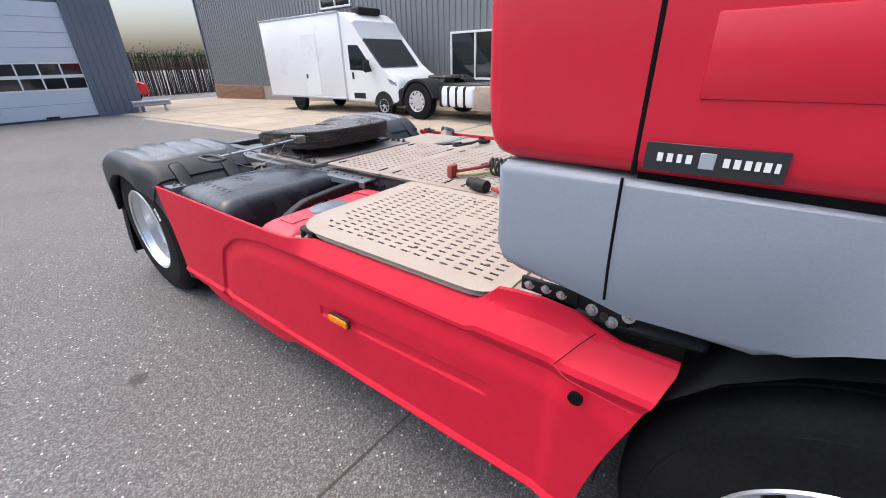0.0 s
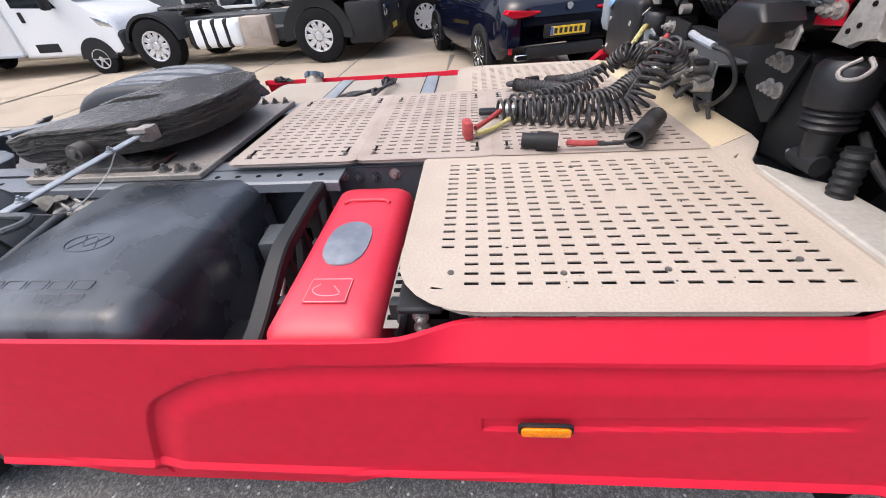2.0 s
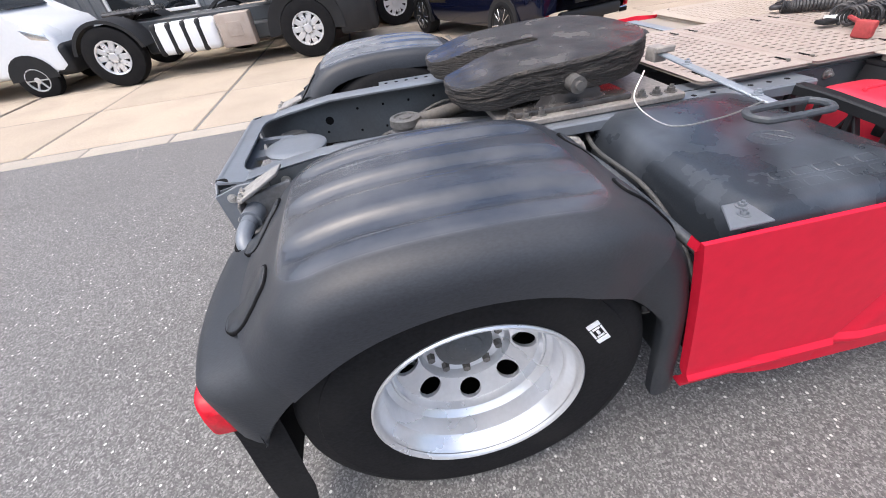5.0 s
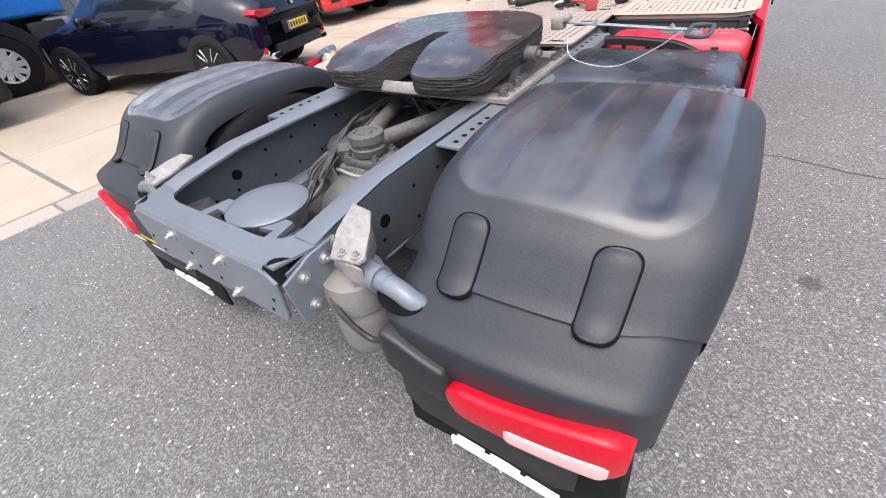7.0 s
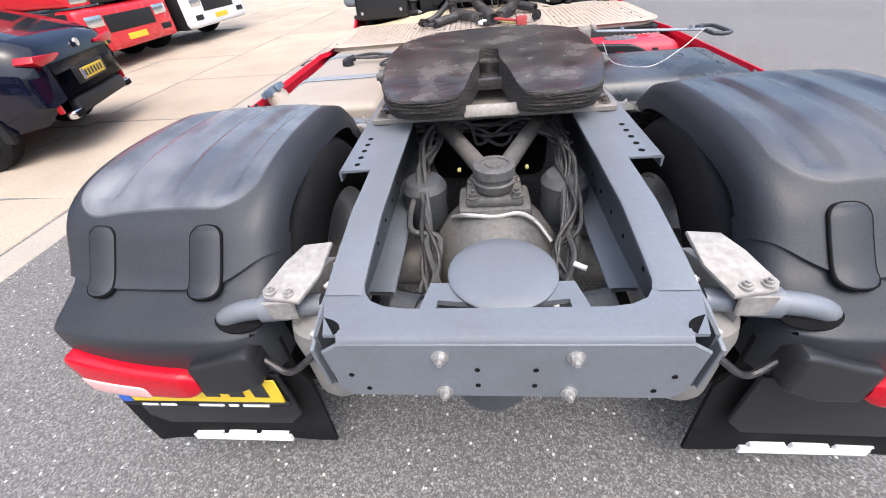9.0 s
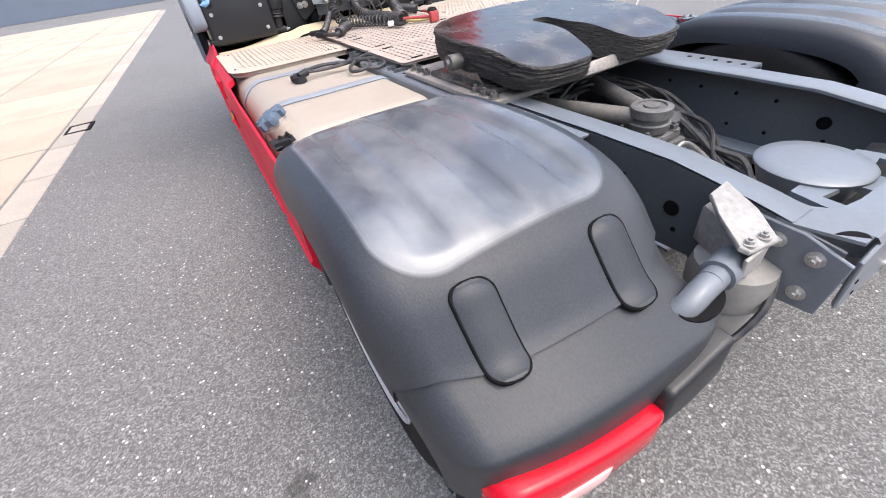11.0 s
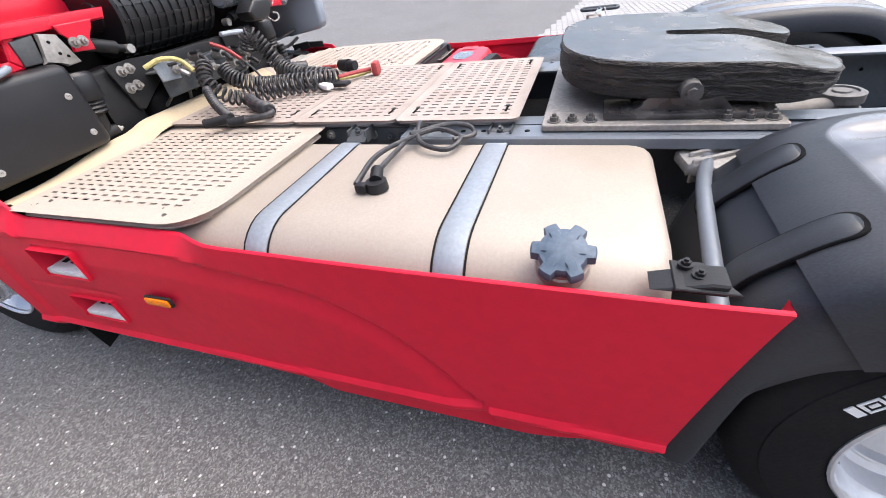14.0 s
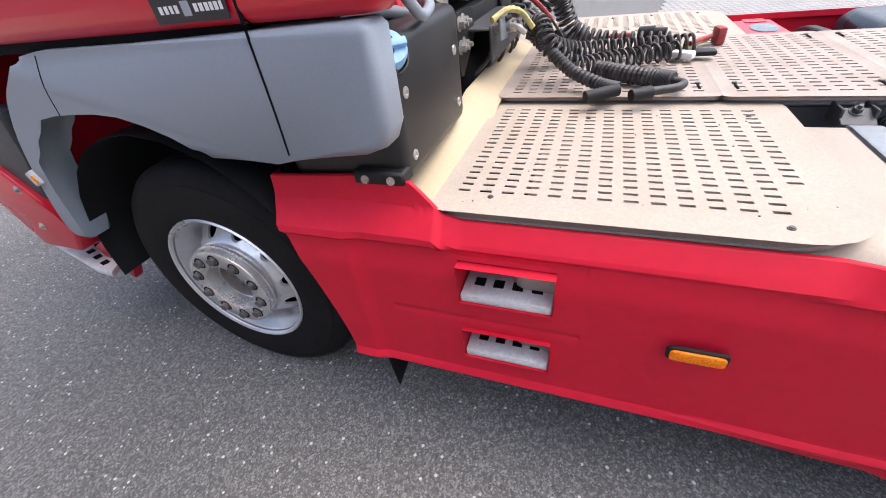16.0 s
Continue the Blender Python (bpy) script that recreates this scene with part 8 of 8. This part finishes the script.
# ---- parked vehicles ----
def road_wheel(name, parent, at, s, r, w, rim_r, rim_mat, spokes=10, dark=M_DARK):
    """A wheel whose outer face looks along s * local y."""
    root = child(name, parent)
    root.matrix_local = pose(*at)
    bm = bmesh.new()
    lathe(bm, [(-w / 2, rim_r), (-w / 2, r * 0.86), (-w / 2 + 0.02, r * 0.97), (-w / 4, r), (w / 4, r), (w / 2 - 0.02, r * 0.97), (w / 2, r * 0.86), (w / 2, rim_r * 1.04), (w / 2 - 0.02, rim_r * 0.98), (w / 2 - 0.05, 0.001)], (0, 0, 0), (0, s, 0), 40)
    part("tyre", bm, M_RUBBER, root)
    bm = bmesh.new()
    lathe(bm, [(w / 2 - 0.012, rim_r * 0.98), (w / 2 + 0.006, rim_r), (w / 2 + 0.006, rim_r * 0.93), (w / 2 - 0.03, rim_r * 0.86)], (0, 0, 0), (0, s, 0), 40)
    for k in range(spokes):
        a = 360 / spokes * k
        b = bmesh.new()
        rbox(b, (rim_r * 0.52, 0, w / 2 - 0.022), (rim_r * 0.84, rim_r * 0.16 if spokes < 9 else rim_r * 0.34, 0.03), 0.008, 1)
        add(bm, b, axis_frame((0, s, 0)) @ pose(0, 0, 0, 0, 0, a))
    lathe(bm, [(w / 2 - 0.01, rim_r * 0.30), (w / 2 + 0.005, rim_r * 0.26), (w / 2 + 0.008, 0.001)], (0, 0, 0), (0, s, 0), 20)
    part("rim", bm, rim_mat, root)
    return root


# navy coupe SUV, its back towards the lorry; local +x is its front, the rear axle is at x = 0
suv = thing("parked_suv", "dark navy coupe suv with black wheels, parked nose away", "car", (-5.42, 3.14, 0.0), 198)
ST = [(-0.93, 0.70, 0.78, 0.55, 0.92, 0.98, 0.99, 0.55), (-0.88, 0.86, 0.50, 0.52, 0.95, 1.03, 1.06, 0.66), (-0.72, 0.925, 0.36, 0.55, 1.00, 1.10, 1.13, 0.74), (-0.45, 0.95, 0.33, 0.58, 1.04, 1.20, 1.24, 0.72),
      (0.0, 0.965, 0.32, 0.60, 1.03, 1.34, 1.40, 0.64), (0.6, 0.96, 0.30, 0.58, 1.01, 1.49, 1.55, 0.60), (1.2, 0.955, 0.29, 0.56, 0.99, 1.56, 1.615, 0.60), (1.75, 0.955, 0.29, 0.56, 0.98, 1.53, 1.585, 0.61),
      (2.25, 0.955, 0.29, 0.56, 0.98, 1.28, 1.33, 0.66), (2.6, 0.955, 0.30, 0.58, 0.98, 1.06, 1.09, 0.72), (2.86, 0.95, 0.31, 0.58, 0.95, 1.01, 1.04, 0.70), (3.3, 0.91, 0.30, 0.55, 0.88, 0.94, 0.97, 0.62), (3.62, 0.80, 0.34, 0.52, 0.78, 0.84, 0.87, 0.50), (3.70, 0.66, 0.45, 0.55, 0.70, 0.75, 0.78, 0.40)]
rows = []
for x, w, zs, zm, zb, zr, zt, wr in ST:
    sec = [(w * 0.93, zs), (w * 0.985, zs + 0.10), (w, zm), (w * 0.985, (zm + zb) / 2 + 0.05), (w * 0.955, zb), (wr + (w * 0.955 - wr) * 0.18, zr), (wr * 0.9, (zr + zt) / 2 + 0.01), (wr * 0.55, zt), (0.0, zt + 0.005)]
    rows.append([(x, y, z) for y, z in sec] + [(x, -y, z) for y, z in reversed(sec[:-1])])
bm = bmesh.new()
vs = sheet(bm, rows)
bm.faces.new(vs[0][::-1])
bm.faces.new(vs[-1])
for f in bm.faces:
    c = f.calc_center_median()
    if 0.12 < c.x < 2.55 and c.z > 1.03 and abs(c.y) > 0.62 and c.z < 1.52:
        f.material_index = 1
    if (1.80 < c.x < 2.58 or -0.62 < c.x < 0.10) and c.z > 1.12 and abs(c.y) < 0.66:
        f.material_index = 1
bmesh.ops.recalc_face_normals(bm, faces=bm.faces[:])
part("body", bm, [M_NAVY, M_GLASS], suv, "", 50)
for s in (-1, 1):
    for x in (0.0, 2.86):
        road_wheel("wheel", suv, (x, s * 0.845, 0.365), s, 0.365, 0.26, 0.262, M_BLACKRIM if x else M_BLACKRIM, 5)
        bm = bmesh.new()
        pts = [(x + 0.405 * math.cos(radians(a)), s * 0.968, 0.365 + 0.405 * math.sin(radians(a))) for a in range(-15, 196, 15)]
        rows = [[(p[0], s * 0.90, p[2]) for p in pts], [(p[0], s * 0.975, p[2]) for p in pts], [(x + (p[0] - x) * 0.90, s * 0.972, 0.365 + (p[2] - 0.365) * 0.90) for p in pts], [(x, s * 0.95, 0.38) for p in pts]]
        sheet(bm, rows)
        part("wheel_arch", bm, M_BLACK, suv, "", 60)
        bm = bmesh.new()
        for k in range(10):
            a = radians(36 * k)
            b = bmesh.new()
            rbox(b, (0.165, 0, 0), (0.17, 0.014, 0.01), 0.003, 1)
            add(bm, b, Matrix.Translation((x, s * 0.985, 0.365)) @ axis_frame((0, s, 0)) @ pose(0, 0, 0, 0, 0, 36 * k + (6 if k % 2 else -6)))
        part("bright_spoke", bm, M_CHROME, suv)
    bm = bmesh.new()
    prism(bm, [(s * 0.42, 0.955), (s * 0.60, 0.965), (s * 0.86, 0.99), (s * 0.90, 0.94), (s * 0.80, 0.885), (s * 0.60, 0.90), (s * 0.42, 0.925)], "x", -0.955, -0.78, 0.012, 2)
    part("tail_lamp", bm, M_LAMPRED, suv, "slim red tail lamp")
    bm = bmesh.new()
    rbox(bm, (-0.86, s * 0.80, 0.55), (0.05, 0.05, 0.22), 0.012, 2)
    part("reflector", bm, M_LAMPRED, suv)
    bm = bmesh.new()
    rbox(bm, (-0.90, s * 0.66, 0.40), (0.10, 0.20, 0.09), 0.03, 3)
    ex = part("exhaust_tip", bm, M_CHROME, suv)
    bm = bmesh.new()
    rbox(bm, (-0.952, s * 0.66, 0.40), (0.01, 0.16, 0.06), 0.02, 2)
    part("bore", bm, M_DARK, ex)
    bm = bmesh.new()
    rbox(bm, (1.95, s * 1.02, 1.06), (0.12, 0.22, 0.15), 0.05, 3)
    part("mirror", bm, M_NAVY, suv)
    for hx in (0.55, 1.35):
        bm = bmesh.new()
        rbox(bm, (hx, s * 0.962, 0.90), (0.22, 0.02, 0.035), 0.008, 2)
        part("door_handle", bm, M_NAVY, suv)
bm = bmesh.new()
rbox(bm, (-0.93, 0, 0.70), (0.05, 0.70, 0.17), 0.02, 2)
rbox(bm, (-0.90, 0, 0.45), (0.12, 1.20, 0.16), 0.04, 2)
part("bumper_insert", bm, M_BLACK, suv)
bm = bmesh.new()
rbox(bm, (-0.965, 0, 0.70), (0.008, 0.52, 0.11), 0.003, 1)
pl = part("number_plate", bm, M_PLATEYEL, suv, "yellow number plate")
for k in range(6):
    bm = bmesh.new()
    rbox(bm, (-0.9705, -0.19 + 0.075 * k, 0.70), (0.003, 0.045, 0.065), 0)
    part("plate_bar", bm, M_SIGNBLACK, pl)
bm = bmesh.new()
rbox(bm, (-0.9705, 0.242, 0.70), (0.003, 0.035, 0.10), 0)
part("plate_band", bm, M_PLATEBLUE, pl)
bm = bmesh.new()
cyl(bm, (-0.945, 0, 0.985), (-0.965, 0, 0.985), 0.042, n=20)
part("badge", bm, M_CHROME, suv)


def truck_cab(parent, x0, x1, w, z0, z1, paint, trim=M_BLACK, shield=True):
    """A forward-control cab; local +x is its front."""
    bm = bmesh.new()
    prof = [(x0, z0), (x0, z1 - 0.1), (x0 + 0.15, z1), (x1 - 0.35, z1), (x1 - 0.10, z1 - 0.9), (x1, z0 + 1.1), (x1, z0)]
    prism(bm, prof, "y", -w / 2, w / 2, 0.09, 4)
    part("cab_shell", bm, paint, parent)
    bm = bmesh.new()
    prism(bm, [(-w * 0.45, z0 + 1.18), (w * 0.45, z0 + 1.18), (w * 0.43, z0 + 2.0), (-w * 0.43, z0 + 2.0)], "x", x1 - 0.14, x1 - 0.02, 0.02, 2)
    part("windscreen", bm, M_GLASS, parent)
    for s in (-1, 1):
        bm = bmesh.new()
        prism(bm, [(x1 - 1.05, z0 + 1.15), (x1 - 0.28, z0 + 1.05), (x1 - 0.32, z0 + 1.75), (x1 - 1.05, z0 + 1.85)], "y", s * (w / 2 - 0.02), s * (w / 2 + 0.006), 0.004, 1)
        part("side_window", bm, M_GLASS, parent)
        bm = bmesh.new()
        rbox(bm, (x1 + 0.02, s * (w / 2 + 0.13), z0 + 1.55), (0.12, 0.2, 0.7), 0.05, 2)
        part("mirror", bm, trim, parent)
        bm = bmesh.new()
        rbox(bm, (x1 - 0.06, s * w * 0.38, z0 + 0.12), (0.14, w * 0.18, 0.2), 0.05, 3)
        part("headlamp", bm, M_CHROME, parent)
    bm = bmesh.new()
    for k in range(6):
        rbox(bm, (x1 + 0.01, 0, z0 + 0.05 + 0.14 * k), (0.05, w * 0.58, 0.10), 0.02, 2)
    part("grille", bm, trim, parent)


def tractor(name, label, at, yaw, paint, axle_front, axle_rear, cab_z=(1.15, 3.7), bumper=None, tank=True, lower=M_BLACK):
    """A parked tractor unit: origin on the ground under the rear axle, local +x forwards."""
    t = thing(name, label, "truck", at, yaw, "parked lorries")
    wb = axle_front - axle_rear
    for s in (-1, 1):
        road_wheel("wheel", t, (wb, s * 1.08, 0.51), s, 0.51, 0.30, 0.29, M_RIM, 10)
        road_wheel("wheel", t, (0, s * 1.08, 0.51), s, 0.51, 0.32, 0.29, M_RIM, 10)
        bm = bmesh.new()
        lathe(bm, [(0.165, 0.285), (0.16, 0.26), (0.03, 0.25), (0.02, 0.16), (0.06, 0.12), (0.06, 0.001)], (0, s * 1.085, 0.51), (0, s, 0), 36)
        part("dish", bm, M_RIM, t)
        bm = bmesh.new()
        sheet(bm, [[(0.62 * math.cos(radians(a)), s * y, 0.51 + 0.60 * math.sin(radians(a))) for y in (0.6, 1.22, 1.24)] for a in range(10, 171, 10)])
        sheet(bm, [[(0.62 * math.cos(radians(a)) * k, s * 1.24, 0.51 + 0.60 * math.sin(radians(a)) * k) for k in (1, 0.9)] for a in range(10, 171, 10)])
        part("mudguard", bm, M_BLACKPL, t, "", 50)
        bm = bmesh.new()
        rbox(bm, (1.35, s * 1.02, 0.66), (1.15, 0.42, 0.52), 0.10, 3)
        part("fuel_tank", bm, M_VANWHITE if tank else M_BLACK, t, "white tank with black straps" if tank else "")
        for k in range(4):
            bm = bmesh.new()
            rbox(bm, (0.86 + 0.26 * k, s * 1.03, 0.66), (0.12, 0.43, 0.535), 0.10, 3)
            part("tank_strap", bm, M_BLACK, t)
        bm = bmesh.new()
        rbox(bm, (2.25, s * 1.06, 0.66), (0.60, 0.34, 0.55), 0.03, 2)
        part("side_box", bm, M_BEIGE2, t, "dusty pink-grey side box")
        bm = bmesh.new()
        rbox(bm, (2.25, s * 1.235, 0.68), (0.26, 0.01, 0.24), 0.01, 1)
        part("box_lid", bm, M_BEIGE2, t)
        bm = bmesh.new()
        sheet(bm, [[(wb + 0.64 * math.cos(radians(a)) * k, s * (1.245 - 0.02 * (k < 0.9)), 0.51 + 0.64 * math.sin(radians(a)) * k) for k in (1.12, 0.98, 0.86, 0.80)] for a in range(-5, 186, 10)])
        part("wheel_arch", bm, lower, t, "", 50)
        bm = bmesh.new()
        rbox(bm, (wb + 0.92, s * 1.05, 0.70), (0.62, 0.36, 0.75), 0.06, 2)
        part("step_unit", bm, lower, t)
    bm = bmesh.new()
    rbox(bm, (wb / 2 - 0.1, 0, 0.82), (wb + 1.5, 0.8, 0.26), 0.02, 1)
    rbox(bm, (wb / 2 + 0.1, 0, 0.55), (wb - 0.6, 1.4, 0.3), 0.04, 1)
    part("chassis", bm, M_FRAMED, t)
    bm = bmesh.new()
    rbox(bm, (0.2, 0, 1.12), (0.9, 0.86, 0.10), 0.05, 2)
    part("fifth_wheel", bm, M_GREASE, t)
    truck_cab(t, wb - 0.95, wb + 1.33, 2.46, cab_z[0], cab_z[1], paint, lower)
    bm = bmesh.new()
    rbox(bm, (wb + 1.12, 0, 0.72), (0.50, 2.44, 0.78), 0.10, 3)
    part("bumper", bm, bumper or paint, t)
    for s in (-1, 1):
        bm = bmesh.new()
        rbox(bm, (wb + 1.36, s * 0.88, 0.88), (0.06, 0.40, 0.20), 0.04, 2)
        part("headlamp", bm, M_CHROME, t)
        bm = bmesh.new()
        rbox(bm, (wb + 1.36, s * 0.90, 0.55), (0.05, 0.3, 0.12), 0.03, 2)
        part("fog_lamp", bm, M_BLACK, t)
    bm = bmesh.new()
    rbox(bm, (wb + 1.37, 0, 0.52), (0.03, 0.52, 0.11), 0.005, 1)
    part("number_plate", bm, M_PLATEYEL, t)
    bm = bmesh.new()
    rbox(bm, (wb + 1.365, 0, 0.80), (0.04, 1.3, 0.30), 0.04, 2)
    part("air_intake", bm, M_BLACK, t)
    return t


tractor("parked_tractor", "white tractor unit with black trim and white tanks", (-8.35, -4.55, 0.0), 90, M_VANWHITE, 3.55, 0.0, bumper=M_BLACK)
tractor("parked_tractor", "blue tractor unit parked behind the dark car", (-10.95, -2.9, 0.0), 89, M_BLUE, 3.87, 0.0, bumper=M_FRAME, tank=False)
tractor("parked_tractor", "bright red tractor unit facing the yard lane", (-12.5, 8.2, 0.0), -4, M_TRUCKRED, 3.87, 0.0, tank=False)
tractor("parked_tractor", "white tractor unit with black wheel hubs, facing the yard lane", (-12.06, 10.87, 0.0), -4, M_VANWHITE, 3.87, 0.0)

# white box van
van = thing("box_van", "white box van with a roof cooler and black bumper", "van", (-8.36, -10.68, ground_z(0, -9)), 90)
bm = bmesh.new()
rbox(bm, (0.55, 0, 1.78), (4.55, 2.12, 2.55), 0.04, 2)
part("cargo_box", bm, M_VANWHITE, van)
for z, y in ((0.51, 1.06), (3.05, 1.06), (0.51, -1.06), (3.05, -1.06)):
    bm = bmesh.new()
    rbox(bm, (0.55, y, z), (4.58, 0.05, 0.06), 0.01, 1)
    part("edge_trim", bm, M_GALV, van)
bm = bmesh.new()
rbox(bm, (1.15, -1.066, 1.55), (0.85, 0.02, 1.95), 0.01, 1)
door = part("side_door", bm, M_VANWHITE, van)
bm = bmesh.new()
rbox(bm, (0.85, -1.085, 1.2), (0.08, 0.03, 0.14), 0.01, 1)
part("latch", bm, M_BLACK, door)
bm = bmesh.new()
cabp = [(2.78, 0.42), (2.78, 3.05), (3.05, 3.03), (3.45, 2.78), (3.62, 2.28), (4.42, 1.42), (5.02, 1.22), (5.22, 0.98), (5.25, 0.5), (5.1, 0.40)]
prism(bm, cabp, "y", -1.0, 1.0, 0.10, 4)
part("cab_shell", bm, M_VANWHITE, van)
bm = bmesh.new()
prism(bm, [(3.66, 2.22), (4.36, 1.46), (4.42, 1.48), (3.70, 2.28)], "y", -0.88, 0.88, 0.01, 1)
part("windscreen", bm, M_GLASS, van)
for s in (-1, 1):
    bm = bmesh.new()
    prism(bm, [(3.10, 1.40), (4.12, 1.34), (3.98, 1.62), (3.56, 2.10), (3.10, 2.12)], "y", s * 0.985, s * 1.006, 0.004, 1)
    part("side_window", bm, M_GLASS, van)
    bm = bmesh.new()
    rbox(bm, (4.05, s * 1.16, 1.50), (0.12, 0.22, 0.36), 0.05, 2)
    part("mirror", bm, M_BLACK, van)
    bm = bmesh.new()
    prism(bm, [(4.72, 1.18), (5.10, 1.06), (5.16, 0.92), (4.86, 0.98)], "y", s * 0.80, s * 1.004, 0.02, 2)
    part("headlamp", bm, M_CHROME, van)
    bm = bmesh.new()
    rbox(bm, (3.45, s * 1.004, 0.62), (0.55, 0.02, 0.17), 0.008, 1)
    part("side_trim", bm, M_BLACK, van)
    bm = bmesh.new()
    rbox(bm, (3.22, s * 1.006, 1.22), (0.10, 0.02, 0.20), 0.01, 1)
    part("door_handle", bm, M_BLACK, van)
    for x in (0.0, 4.55):
        road_wheel("wheel", van, (x, s * 0.90, 0.35), s, 0.35, 0.22, 0.20, M_RIM if x else M_BLACK, 6)
        bm = bmesh.new()
        sheet(bm, [[(x + 0.42 * math.cos(radians(a)) * k, s * 1.012, 0.36 + 0.42 * math.sin(radians(a)) * k) for k in (1, 0.1)] for a in range(0, 181, 15)])
        part("wheel_arch", bm, M_BLACK, van)
bm = bmesh.new()
rbox(bm, (5.10, 0, 0.62), (0.42, 1.98, 0.52), 0.10, 3)
part("bumper", bm, M_BLACK, van)
bm = bmesh.new()
rbox(bm, (3.02, 0, 3.10), (0.36, 1.0, 0.20), 0.05, 3)
part("cooler_unit", bm, M_BLACK, van, "black roof cooling unit")

# a small red van seen past the workshop corner
car = thing("red_van", "small red delivery van standing by the fence", "van", (-6.1, -28.7, -0.36), 159)
bm = bmesh.new()
prism(bm, [(-2.0, 0.35), (-2.05, 1.75), (-1.95, 1.92), (0.2, 1.95), (0.55, 1.86), (1.25, 1.25), (2.0, 1.05), (2.12, 0.85), (2.1, 0.38)], "y", -0.85, 0.85, 0.08, 3)
part("body", bm, M_TRUCKRED, car)
bm = bmesh.new()
prism(bm, [(-0.2, 1.22), (-0.15, 1.76), (0.45, 1.76), (0.95, 1.30)], "y", -0.86, 0.86, 0.01, 1)
part("side_window", bm, M_GLASS, car)
bm = bmesh.new()
prism(bm, [(0.62, 1.83), (1.25, 1.28), (1.27, 1.30), (0.64, 1.855)], "y", -0.72, 0.72, 0.004, 1)
part("windscreen", bm, M_GLASS, car)
for s in (-1, 1):
    for x in (-1.25, 1.3):
        road_wheel("wheel", car, (x, s * 0.76, 0.31), s, 0.31, 0.2, 0.2, M_RIM, 6)
    bm = bmesh.new()
    rbox(bm, (-2.0, s * 0.65, 0.95), (0.12, 0.25, 0.3), 0.03, 2)
    part("tail_lamp", bm, M_LAMPRED, car)
